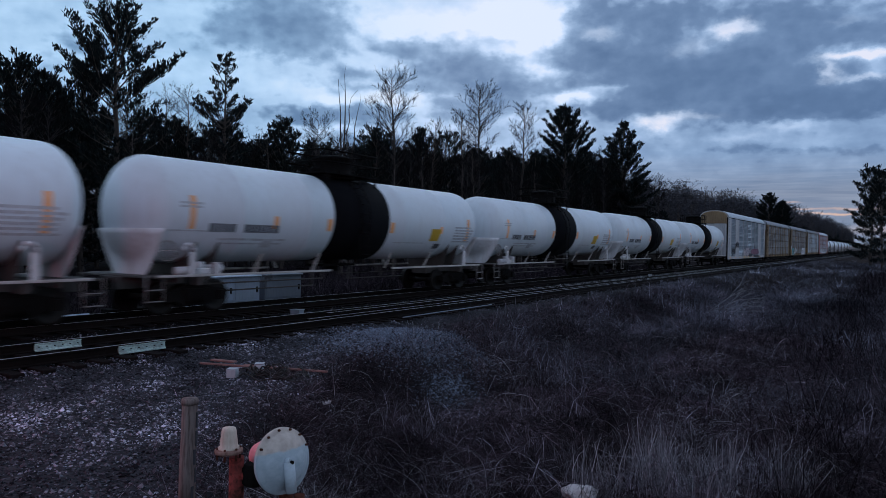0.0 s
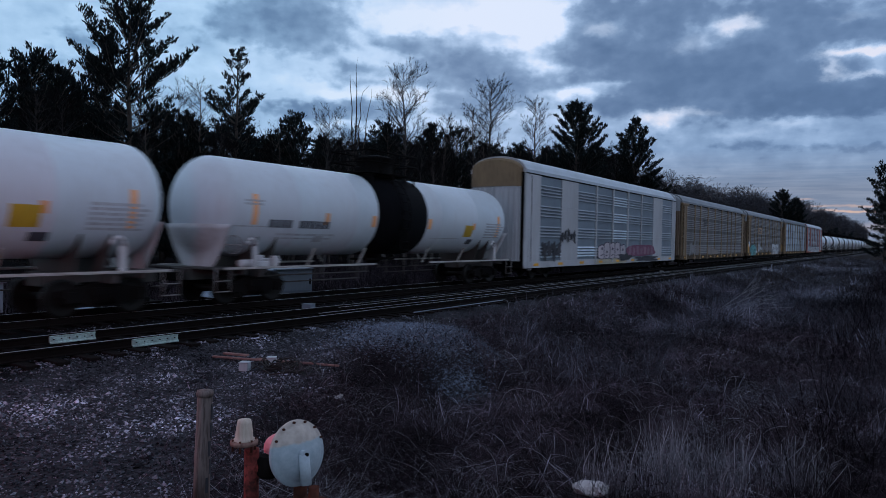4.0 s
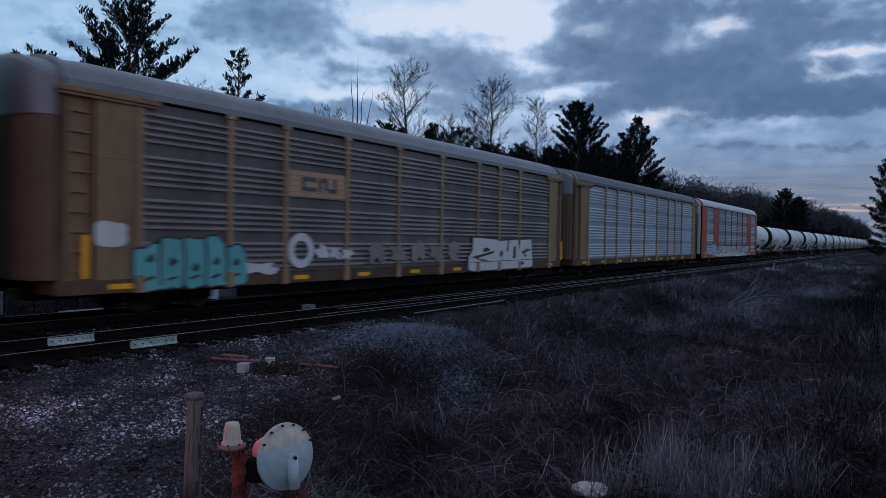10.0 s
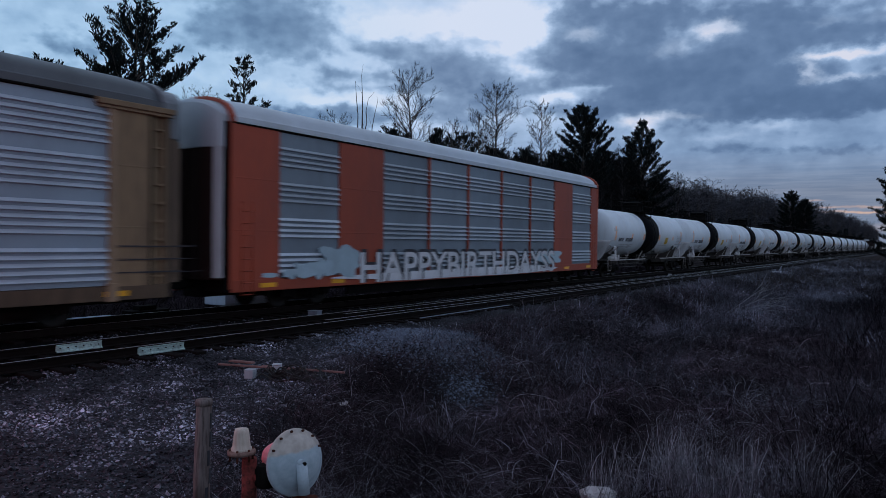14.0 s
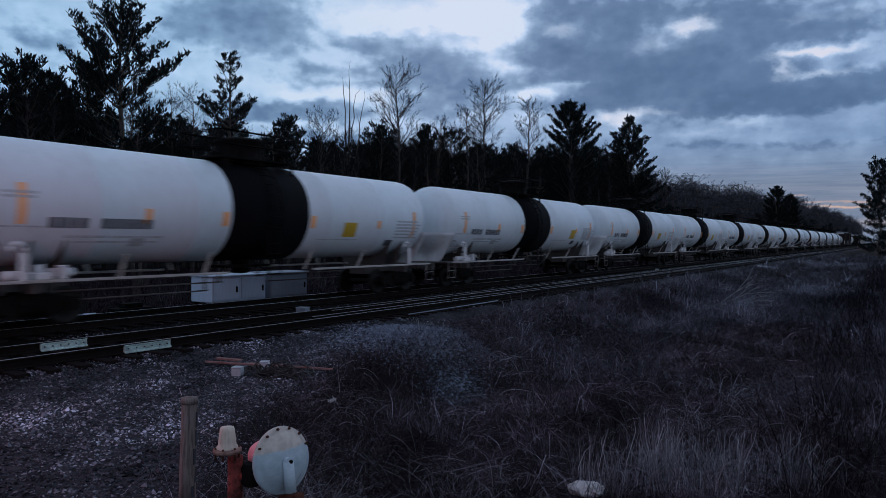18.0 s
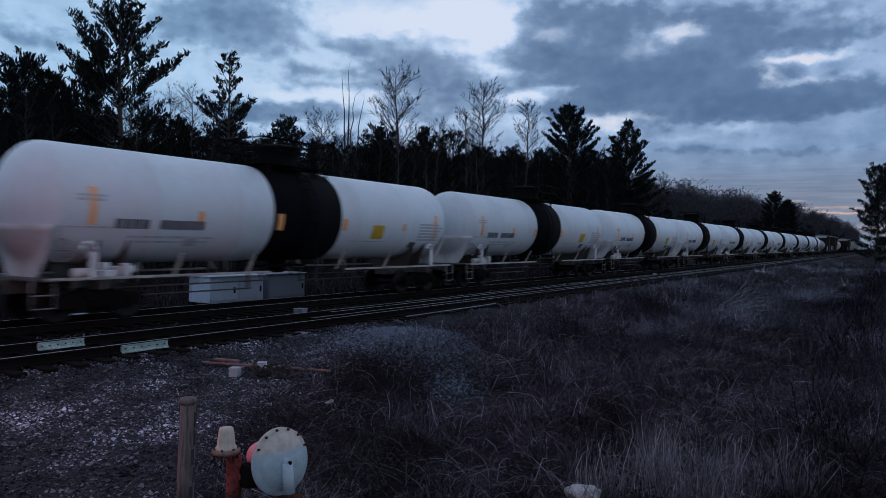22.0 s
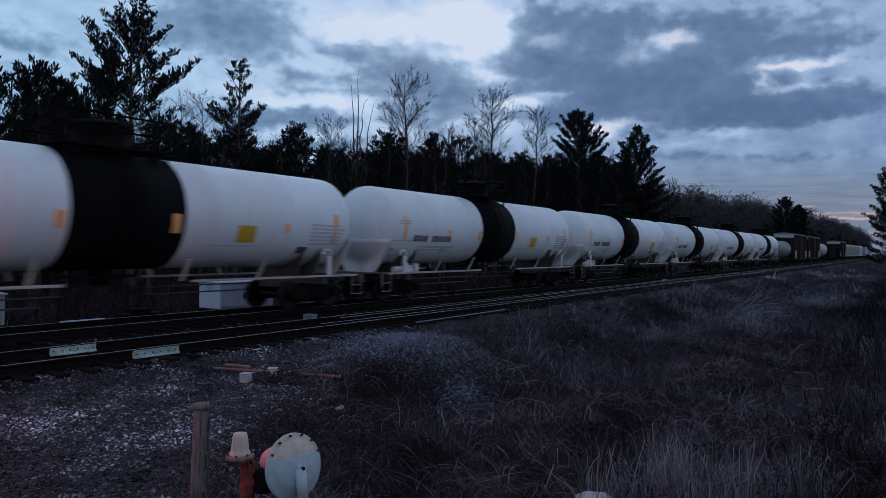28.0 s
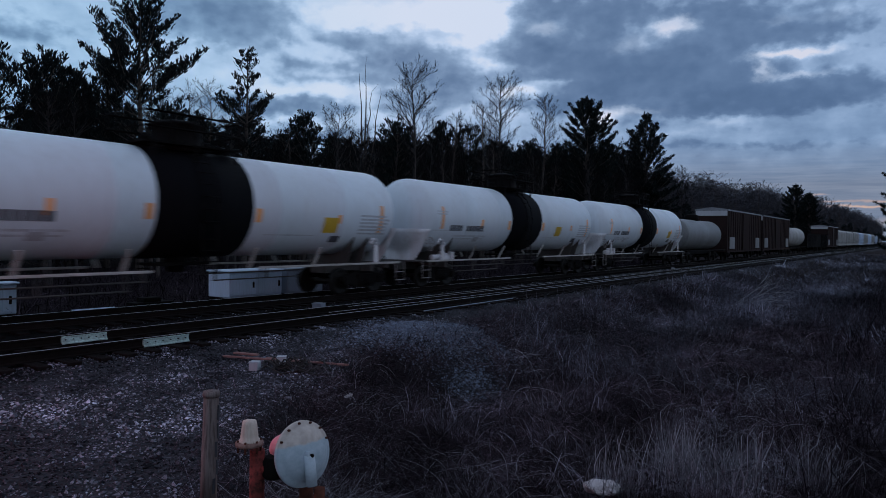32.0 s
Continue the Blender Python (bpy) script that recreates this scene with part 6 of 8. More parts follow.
def plant(kind, key, make, h, x, y, top, label, turn=0.0, group="trees behind the track"):
    """A tree of height h from its store, scaled a little so that its tip stands at the given height."""
    if key not in TREE_KINDS:
        TREE_KINDS[key] = make()
    z = float(ground_z(x, y)) - 0.05
    s = (top - z) / h
    t = thing(kind, pose(x, y, z, 0, 0, turn) @ Matrix.Diagonal((s, s, s, 1)), label, "tree", group)
    for name, me in zip(("trunk", "crown"), TREE_KINDS[key]):
        ob = new(name, me)
        ob.parent = t
    return t


PINE_A = lambda: white_pine_meshes(11, 17.0, 0.34, ((0.3, 2.8), (0.5, 3.3), (0.62, 3.6), (0.70, 3.5), (0.78, 2.4), (0.86, 1.4), (0.93, 0.9), (1.0, 0.25)), 0.80, 4, 48, 0.32, 0.16, 8, dead=14)
PINE_B = lambda: white_pine_meshes(23, 15.5, 0.32, ((0.3, 1.7), (0.6, 1.7), (0.68, 2.6), (0.72, 1.2), (0.9, 0.8), (1.0, 0.2)), 0.72, 2, 40, 0.30, 0.30, 8, dead=6)
PINE_C = lambda: white_pine_meshes(33, 22.0, 0.12, ((0.1, 4.0), (0.5, 4.4), (0.68, 4.0), (0.80, 2.6), (0.88, 1.5), (0.95, 0.7), (1.0, 0.2)), 0.74, 4, 42, 0.42, 0.14, 9)
PINE_D = lambda: white_pine_meshes(47, 21.0, 0.10, ((0.1, 5.0), (0.45, 5.2), (0.62, 4.0), (0.78, 2.4), (0.88, 1.4), (0.95, 0.7), (1.0, 0.2)), 0.74, 0, 36, 0.42, 0.14, 9)
PINE_E = lambda: white_pine_meshes(53, 12.5, 0.04, ((0.05, 2.3), (0.4, 2.5), (0.7, 1.9), (0.9, 0.9), (1.0, 0.2)), 0.66, 4, 50, 0.36, 0.12, 7)
PINE_F = lambda: white_pine_meshes(67, 12.5, 0.04, ((0.05, 2.7), (0.45, 2.7), (0.65, 2.2), (0.88, 1.3), (1.0, 0.3)), 0.70, 0, 42, 0.36, 0.18, 7)
PINE_LABEL = "tall dark green white pine with ragged limbs"
SMALL_PINE = "dense dark young pine in the wood edge"

plant("pine_tree", "a", PINE_A, 17.0, -40.0, 24.8, 16.6, PINE_LABEL, 30)
plant("pine_tree", "b", PINE_B, 15.5, -42.0, 34.5, 15.4, "slender dark pine with one long limb", 100)
plant("pine_tree", "c", PINE_C, 22.0, -38.0, 89.5, 20.9, PINE_LABEL, 200)
plant("pine_tree", "d", PINE_D, 21.0, -36.0, 107.7, 21.2, "broad dark green white pine", 60)
for i, (x, y, top) in enumerate(((-44, 21, 12.3), (-46, 23.5, 12.4), (-47, 26.7, 13.4), (-42, 17.3, 11.5), (-46, 44.4, 12.3), (-48, 44, 10.9), (-50, 52.2, 11.7),
                                 (-44, 55, 13.1), (-46, 66.3, 14.4), (-45, 70, 14.6), (-46, 87, 14.5), (-46, 79, 14.1), (-48, 53, 11.3), (-48, 57, 11.6),
                                 (-46, 116.5, 17.5), (-50, 34, 11.5), (-50, 36.5, 11.3), (-50, 43.8, 10.4), (-50, 26.4, 11.3), (-52, 61, 12.5), (-50, 96, 14.5))):
    key, make = (("e", PINE_E), ("f", PINE_F))[i % 2]
    plant("pine_tree", key, make, 12.5, x, y, top, SMALL_PINE, i * 77)
for i, (x, y, top) in enumerate(((-34, 244.8, 19.6), (-30, 247.1, 17.0))):
    plant("pine_tree", "c", PINE_C, 22.0, x, y, top, "distant dark pine above the woods", 40 + i * 90)
plant("pine_tree", "f", PINE_F, 12.5, -3.5, 147.9, 16.4, "dark pine beside the far end of the ditch", 10, "trees beyond the ditch")
plant("pine_tree", "e", PINE_E, 12.5, -1.5, 137.0, 14.4, "dark pine beside the far end of the ditch", 130, "trees beyond the ditch")

def snag_meshes():
    """A dead tree: bare leader that forks into a few long upright limbs."""
    rng = random.Random(6)
    bm = bmesh.new()
    rod(bm, (0, 0, 0), (0.1, 0, 7.2), 0.17, 7, 0.12, cap=False)
    for dx, dy, z0, z1, r in ((0.0, 0.1, 7.2, 15.6, 0.09), (-0.5, 0.2, 7.6, 15.2, 0.07), (0.55, -0.1, 8.2, 13.8, 0.06), (1.2, 0.2, 7.4, 13.6, 0.06), (-1.0, 0, 6.6, 10.2, 0.05), (-1.3, 0.1, 6.0, 8.6, 0.05)):
        p = Vector((0.1, 0, z0 - 0.6))
        n = 6
        for k in range(n):
            u = (k + 1) / n
            q = Vector((0.1 + dx * u ** 0.7 + rng.uniform(-0.12, 0.12), dy + rng.uniform(-0.12, 0.12), z0 + (z1 - z0) * u))
            rod(bm, p, q, r * (1 - k / n) + 0.015, 5, r * (1 - (k + 1) / n) + 0.015, cap=False)
            if rng.random() < 0.6:
                rod(bm, q, q + Vector((rng.uniform(-0.5, 0.5), rng.uniform(-0.4, 0.4), rng.uniform(0.2, 0.9))), 0.016, 4, 0.006, cap=False)
            p = q
    return (mesh_of("trunk", bm, BARK),)


plant("bare_tree", "snag", snag_meshes, 15.6, -38, 43.3, 15.7, "bare dead tree with few upright limbs", 35)
BARE = (lambda: leader_meshes(8, 18.0, 0.42, 4.4, BARK_PALE, 0.011, 0.15, 0.92, 0.9, fine=10), lambda: leader_meshes(14, 18.0, 0.40, 4.1, BARK_PALE, 0.011, 0.15, 0.92, 0.9, fine=10), lambda: leader_meshes(21, 18.0, 0.36, 2.9, BARK, 0.012, 0.17, fine=9),
        lambda: leader_meshes(27, 18.0, 0.30, 4.6, BARK, 0.012, 0.26, 0.7))
for i, (x, y, top, kind) in enumerate(((-38, 50.5, 17.6, 0), (-38, 66.2, 19.1, 1), (-44, 32.9, 13.4, 3), (-38, 75.8, 19.3, 2), (-40, 65.2, 16.6, 2), (-46, 32.6, 13.0, 3), (-44, 116.7, 18.4, 1),
                                       (-42, 93.3, 16.0, 0), (-42, 62.5, 15.4, 2), (-48, 31.6, 12.1, 3), (-36, 98, 15.0, 1), (-35, 83, 12.0, 0), (-36, 60, 11.0, 1), (-37, 55, 12.0, 2),
                                       (-34, 120, 14.0, 0), (-43, 40, 11.0, 3), (-44, 47, 10.5, 3), (-37, 70, 10.5, 0), (-37, 88, 11.5, 3), (-43, 27.5, 13.2, 2), (-45, 37.5, 11.5, 1))):
    plant("bare_tree", "bare%d" % kind, BARE[kind], 18.0, x, y, top, "leafless deciduous tree with fine twigs", i * 61)
# thin grey saplings before the wood edge
SAPLING = random.Random(41)
for i in range(34):
    y = 9 + i * 3.1
    kind = SAPLING.choice((0, 1, 2, 3))
    plant("bare_tree", "bare%d" % kind, BARE[kind], 18.0, -SAPLING.uniform(31, 41), y, SAPLING.uniform(6.5, 10.0) * (0.9 + y / 200), "slim grey leafless sapling", SAPLING.uniform(0, 360))
# dense young pines that close the wood edge
EDGE = random.Random(19)
for i in range(58):
    y = 4 + i * 2.2
    x = -EDGE.uniform(44, 54)
    key, make = (("e", PINE_E), ("f", PINE_F))[i % 2]
    top = EDGE.uniform(8.4, 10.4) * (0.86 + y / 135)
    if 36 < y < 84 and EDGE.random() < 0.7:
        plant("bare_tree", "bare%d" % (i % 4), BARE[i % 4], 18.0, x, y, top, "grey leafless tree in the wood edge", EDGE.uniform(0, 360))
        continue
    plant("pine_tree", key, make, 12.5, x, y, top, SMALL_PINE, EDGE.uniform(0, 360))


def woods(name, rows, label, store):
    """Far woods joined in one object: many trees from a few shapes."""
    verts, faces = [], []
    groups = []
    for me in store:
        co = np.empty(len(me.vertices) * 3)
        me.vertices.foreach_get("co", co)
        groups.append((co.reshape(-1, 3), [tuple(p.vertices) for p in me.polygons]))
    total, parts = 0, []
    for kind, x, y, z, s, a in rows:
        co, fs = groups[kind]
        c, q = math.cos(a), math.sin(a)
        pts = co @ np.array(((c, q, 0), (-q, c, 0), (0, 0, 1))) * s + np.array((x, y, z))
        parts.append(pts)
        faces.extend([tuple(i + total for i in f) for f in fs])
        total += len(co)
    return np.concatenate(parts).tolist(), faces


def build_woods():
    rng = random.Random(77)
    small_bare = [leader_meshes(90 + k, 14.0, 0.28, 3.6 + 0.6 * k, BARK, 0.009, 0.62, 0.85, fat=2.8, fine=6, crossed=False) for k in range(3)]
    small_pine = [pine_meshes(80 + k, 14.0, 5.2, 0.06, 1.25, 0.1, 0.26, fat=1.3, needle=3.0) for k in range(2)]
    small_bush = [pine_meshes(84 + k, 14.0, 4.4, 0.10, 1.15, 0.1, 0.24, fat=0.5, needle=4.0, lift=0.5, slim=0.4) for k in range(2)]
    rows_t, rows_p, rows_b = [], [], []
    y = 118.0
    while y < 1000:
        for row in range(5):
            x = -40 - row * 6 - rng.uniform(0, 6)
            top = np.interp(y, [110, 150, 215, 250, 300, 440, 740, 1000], [13.5, 16, 17.5, 19.5, 19.5, 23, 25, 22]) * rng.uniform(0.82, 1.12)
            if row < 3:
                rows_t.append((rng.randrange(3), x, y + rng.uniform(-3, 3), -0.4, top / 14.0, rng.uniform(0, 6.28)))
            if rng.random() < 0.25:
                rows_p.append((rng.randrange(2), x + 2, y + rng.uniform(-3, 3), -0.4, top / 14.0 * rng.uniform(0.40, 0.72), rng.uniform(0, 6.28)))
            if rng.random() < 0.75:
                rows_b.append((rng.randrange(2), x - 1, y + rng.uniform(-3, 3), -0.4, top / 14.0 * rng.uniform(0.70, 0.98), rng.uniform(0, 6.28)))
        y += 2.0 * (1 + y / 260)
    # thicket behind the near trees
    for k in range(70):
        yy = rng.uniform(0, 135)
        rows_t.append((rng.randrange(3), -rng.uniform(50, 66), yy, -0.2, rng.uniform(7, 11) * (0.9 + yy / 140) / 14.0, rng.uniform(0, 6.28)))
    for k in range(80):
        yy = rng.uniform(0, 150)
        rows_p.append((rng.randrange(2), -rng.uniform(54, 68), yy, -0.2, rng.uniform(8.5, 10.5) / 14.0 * (0.85 + yy / 130), rng.uniform(0, 6.28)))
    for nm, rows, store, mats, label in (("woods_branches", rows_t, [m[0] for m in small_bare], BARK, "bare grey trunks of the far woods"),
                                         ("woods_twigs", rows_t, [m[1] for m in small_bare], WOODS_TWIG, "fine bare twigs of the far woods, paled for haze"),
                                         ("woods_brush", rows_b, [m[1] for m in small_bush], WOODS_TWIG, "dense brush of the far woods, paled for haze"),
                                         ("woods_pines", rows_p, [m[1] for m in small_pine], NEEDLES, "dark pines among the far woods")):
        v, f = woods(nm, rows, label, store)
        tagged(new(nm, raw_mesh(nm, v, f, mats)), label, "woods", "", "stuff")


build_woods()
# ---------------------------------------------------------------- beside the track
def joint_bar(x, y, length, label):
    """A painted joint bar bolted to the rail's side."""
    e = thing("joint_bar", pose(x, y, 0), label, "rail joint", "painted joint bars on the siding")
    bm = bmesh.new()
    extrude_y(bm, ((0.012, -0.176), (0.078, -0.176), (0.080, -0.158), (0.048, -0.135), (0.044, -0.050), (0.056, -0.036), (0.052, -0.018), (0.012, -0.022)), 0, length)
    part("bar", bm, TEAL_WHITE, e)
    bm = bmesh.new()
    rod(bm, (0.036, 0, 0), (0.064, 0, 0), 0.013, 6)
    first = None
    for k in range(6):
        m = pose(0, length * (k + 0.5) / 6, -0.09)
        if first is None:
            first = part("bolt", bm, RAIL_STEEL, e)
            first.matrix_basis = m
        else:
            same("bolt", first, e, m)
    return e


joint_bar(SIDE_X - 0.755, 7.02, 0.93, "chipped pale green joint bar on the rail")
joint_bar(SIDE_X + 0.755, 7.83, 1.02, "chipped pale green joint bar on the near rail")

# guard rails between the running rails of the siding
def guard_rail(x0, y0, x1, y1, label):
    bm = bmesh.new()
    extrude_y(bm, RAIL_PROFILE, 0, y1 - y0)
    for v in bm.verts:
        v.co.x += (x1 - x0) * v.co.y / (y1 - y0)
    me = mesh_of("guard_rail", bm, RAIL_STEEL)
    me.materials.append(RAIL_TOP)
    for p in me.polygons:
        if p.normal.z > 0.9 and p.center.z > -0.01:
            p.material_index = 1
    ob = new("guard_rail", me)
    ob.matrix_basis = pose(x0, y0, -0.004)
    return tagged(ob, label, "rail", "guard rails")


guard_rail(SIDE_X - 0.38, 15.0, SIDE_X - 0.50, 150.0, "dull steel guard rail inside the siding")
guard_rail(SIDE_X + 0.30, 13.5, SIDE_X + 0.55, 150.0, "dull steel guard rail inside the siding")


def track_clutter():
    bm = bmesh.new()
    bx(bm, -0.16, 0.16, -0.14, 0.14, 0, 0.15)
    bx(bm, -0.18, 0.18, -0.16, 0.16, 0.15, 0.17)
    ob = whole("junction_box", bm, CAB_GREY, "small grey junction box beside the rail", "box", bevel=0.008)
    ob.matrix_basis = pose(-15.48, 15.6, -0.23, 0, 0, 12)
    bm = bmesh.new()
    for k in range(3):
        bx(bm, -0.10, 0.10, k * 0.34, k * 0.34 + 0.22, 0, 0.10 + 0.03 * (k % 2))
    rod(bm, (0, -0.2, 0.06), (0, 1.3, 0.06), 0.03, 6)
    ob = whole("switch_rod", bm, STEEL_DARK, "dark switch rod with its clamps between the tracks", "switch rod", bevel=0.006)
    ob.matrix_basis = pose(-15.40, 13.7, -0.23, 0, 0, 4)
    bm = bmesh.new()
    rod(bm, (0, 0, 0), (-0.10, 5.6, 0.0), 0.016, 8)
    ob = whole("cable_pipe", bm, CAB_GREY, "pale conduit pipe along the sleeper ends", "pipe")
    ob.matrix_basis = pose(-12.16, 16.6, -0.155)
    bm = bmesh.new()
    bx(bm, -0.35, 0.35, -0.18, 0.18, 0, 0.10)
    ob = whole("stone_slab", bm, PLASTIC, "pale stone slab in the grass by the track", "stone", bevel=0.03)
    ob.matrix_basis = pose(-11.1, 71.5, float(ground_z(-11.1, 71.5)) - 0.02, 3, 5, 20)
    for x, y in ((-15.5, 52.9), (-14.1, 53.7)):
        bm = bmesh.new()
        bx(bm, -0.14, 0.14, -0.10, 0.10, 0, 0.13)
        ob = whole("pale_block", bm, PLASTIC, "small pale block between the sleepers", "block", "pale blocks", bevel=0.02)
        ob.matrix_basis = pose(x, y, -0.22, 0, 0, 15)
    bm = bmesh.new()
    rod(bm, (0, 0, 0), (0.05, 1.3, 0.0), 0.05, 8)
    ob = whole("pale_pipe", bm, WHITE_BOX, "pale plastic pipe lying behind the main track", "pipe")
    ob.matrix_basis = pose(-20.6, 10.6, -0.29)
    bm = bmesh.new()
    bx(bm, -0.3, 0.3, 0, 1.3, 0, 0.22)
    bx(bm, -0.2, 0.2, 0.3, 0.9, 0.22, 0.36)
    rod(bm, (0.3, 0.6, 0.1), (1.2, 0.6, 0.1), 0.03, 6)
    ob = whole("switch_machine", bm, STEEL_DARK, "dark switch machine beside the main track", "switch machine", bevel=0.02)
    ob.matrix_basis = pose(-20.3, 12.3, -0.36)


track_clutter()


def cabinet(x, y, w, l, h, mat, label):
    """A lineside equipment cabinet on feet, with flat doors."""
    e = thing("equipment_cabinet", pose(x, y, float(ground_z(x, y))), label, "cabinet", "lineside cabinets")
    bm = bmesh.new()
    bx(bm, -w / 2, w / 2, 0, l, 0.16, h)
    part("body", bm, mat, e, bevel=0.02)
    bm = bmesh.new()
    bx(bm, -w / 2 - 0.06, w / 2 + 0.06, -0.06, l + 0.06, h, h + 0.06)
    part("lid", bm, mat, e, bevel=0.02)
    n = 2 if l > 2.4 else 1
    for k in range(n):
        bm = bmesh.new()
        a, b = l * k / n + 0.05, l * (k + 1) / n - 0.05
        bx(bm, w / 2, w / 2 + 0.025, a, b, 0.24, h - 0.08)
        d = part("door", bm, mat, e, bevel=0.008)
        bm = bmesh.new()
        bx(bm, w / 2 + 0.02, w / 2 + 0.06, b - 0.16, b - 0.10, h * 0.45, h * 0.45 + 0.22)
        part("handle", bm, STEEL_DARK, d)
    for yy in (0.15, l - 0.15):
        for s in (-1, 1):
            bm = bmesh.new()
            bx(bm, s * (w / 2 - 0.1) - 0.05, s * (w / 2 - 0.1) + 0.05, yy - 0.05, yy + 0.05, -0.05, 0.17)
            part("foot", bm, STEEL_DARK, e)
    return e


cabinet(-21.2, 16.25, 1.2, 2.5, 1.08, WHITE_BOX, "white lineside equipment cabinet with two doors")
cabinet(-20.9, 8.72, 0.42, 0.42, 0.98, WHITE_BOX, "small pale blue-white signal case by the main track")
cabinet(-21.3, 19.1, 1.2, 2.0, 1.10, CAB_GREY, "grey lineside equipment cabinet")


def worn_post():
    e = thing("post", pose(-3.875, 2.865, 0.30, -0.6, 1.0, 12), "weathered reddish wooden post with a rusty cap", "post")
    bm = bmesh.new()
    lathe(bm, [(-0.05, 0.054), (0.3, 0.053), (0.55, 0.051), (0.69, 0.050), (0.715, 0.047)], 14, 'Z')
    rng = random.Random(3)
    for v in bm.verts:
        v.co.x *= 1 + 0.05 * math.sin(v.co.z * 9 + v.co.y * 30)
        v.co.y *= 1 + 0.05 * math.cos(v.co.z * 7)
    part("shaft", bm, WOOD_POST, e)
    bm = bmesh.new()
    lathe(bm, [(0.700, 0.054), (0.722, 0.057), (0.738, 0.052), (0.742, 0.01)], 14, 'Z')
    part("cap", bm, WOOD_POST, e)
    for k in range(5):
        bm = bmesh.new()
        z = 0.12 + k * 0.12
        a = rng.uniform(-0.6, 0.9)
        bx(bm, -0.004, 0.004, -0.010, 0.010, -0.05, 0.05, pose(math.cos(a) * 0.052, math.sin(a) * 0.052, z, 0, 0, math.degrees(a)))
        part("dark_split", bm, BLACK_SPRAY, e, "dark weather split")
    return e


worn_post()


def regulator():
    """Gas regulator: bolted diaphragm case, bonnet behind it, rusty riser pipes, flange and cream cap."""
    e = thing("gas_regulator", pose(0, 0, 0), "chalky white gas regulator on rusty pipes", "regulator")
    c = Vector((-2.78, 2.65, 0.885))
    # the case faces the viewer and a little to the right
    face = (Vector((0.10, 0.25, 1.05)) - c)
    turn = look(c, c + Vector((0.985, -0.12, 0.16))) @ pose(0, 0, 0)
    bm = bmesh.new()
    prof = [(-0.075, 0.02), (-0.072, 0.060), (-0.055, 0.110), (-0.030, 0.145), (-0.012, 0.158), (-0.012, 0.176), (0.006, 0.178), (0.010, 0.176), (0.010, 0.158), (0.040, 0.145), (0.075, 0.10), (0.09, 0.05), (0.092, 0.01)]
    lathe(bm, prof, 40, 'Z')
    case = part("diaphragm_case", bm, CASE_PAINT, e)
    case.matrix_basis = turn
    bm = bmesh.new()
    rod(bm, (0, 0, -0.012), (0, 0, -0.026), 0.0065, 6)
    bolt = None
    for k in range(14):
        a = k * math.tau / 14 + 0.12
        m = turn @ pose(math.cos(a) * 0.167, math.sin(a) * 0.167, 0)
        if m.translation.z < c.z + 0.02:
            continue
        if bolt is None:
            bolt = part("bolt", bm, RUST, e)
            bolt.matrix_basis = m
        else:
            same("bolt", bolt, e, m)
    # boss and drain leg on the face
    bm = bmesh.new()
    rod(bm, (0.02, 0.00, -0.085), (0.02, -0.16, -0.085), 0.030, 12)
    rod(bm, (0.02, 0.00, -0.060), (0.02, 0.00, -0.105), 0.024, 10)
    leg = part("drain_leg", bm, PALE_BLUE_PAINT, e)
    leg.matrix_basis = turn
    bm = bmesh.new()
    rod(bm, (0.02, 0.0, -0.10), (0.02, 0.0, -0.118), 0.010, 6)
    part("plug", bm, STEEL_DARK, e).matrix_basis = turn
    # bonnet on the back
    bm = bmesh.new()
    lathe(bm, [(0.06, 0.02), (0.06, 0.082), (0.17, 0.082), (0.215, 0.066), (0.22, 0.02)], 20, 'Z', (0, 0.02, 0))
    b = part("bonnet", bm, VALVE_PINK, e, "bonnet tinted red by the flasher")
    b.matrix_basis = turn
    # pipes
    bm = bmesh.new()
    rod(bm, (-2.995, 2.52, 0.30), (-2.995, 2.52, 0.90), 0.040, 14)
    part("riser", bm, RED_PIPE, e, "flaking red riser pipe")
    bm = bmesh.new()
    rod(bm, (-2.995, 2.52, 0.80), (-2.80, 2.70, 0.80), 0.036, 12)
    part("cross_pipe", bm, RED_PIPE, e)
    bm = bmesh.new()
    lathe(bm, [(0.74, 0.045), (0.76, 0.062), (0.84, 0.062), (0.86, 0.045)], 16, 'Z', (-2.93, 2.58, 0))
    part("valve_body", bm, STEEL_DARK, e)
    bm = bmesh.new()
    lathe(bm, [(0.895, 0.050), (0.900, 0.074), (0.918, 0.074), (0.924, 0.050)], 22, 'Z', (-3.0, 2.47, 0.035))
    part("flange", bm, RUST_PALE, e, "pale rusty flange")
    bm = bmesh.new()
    rod(bm, (0, 0, 0.90), (0, 0, 0.965), 0.006, 6)
    stud = None
    for k in range(6):
        a = k * math.tau / 6
        m = pose(-3.0 + math.cos(a) * 0.060, 2.47 + math.sin(a) * 0.060, 0)
        if stud is None:
            stud = part("stud", bm, RUST, e)
            stud.matrix_basis = m
        else:
            same("stud", stud, e, m)
    bm = bmesh.new()
    lathe(bm, [(0.950, 0.056), (0.966, 0.056), (0.970, 0.049), (1.00, 0.046), (1.05, 0.040), (1.068, 0.035), (1.072, 0.01)], 18, 'Z', (-3.0, 2.47, 0))
    part("cap", bm, CREAM, e, "cream plastic cap")
    bm = bmesh.new()
    rod(bm, (-2.80, 2.70, 0.30), (-2.80, 2.70, 0.78), 0.038, 12)
    part("riser", bm, RUST, e)
    bm = bmesh.new()
    lathe(bm, [(0.60, 0.05), (0.615, 0.085), (0.64, 0.085), (0.655, 0.05)], 18, 'Z', (-2.66, 2.66, 0))
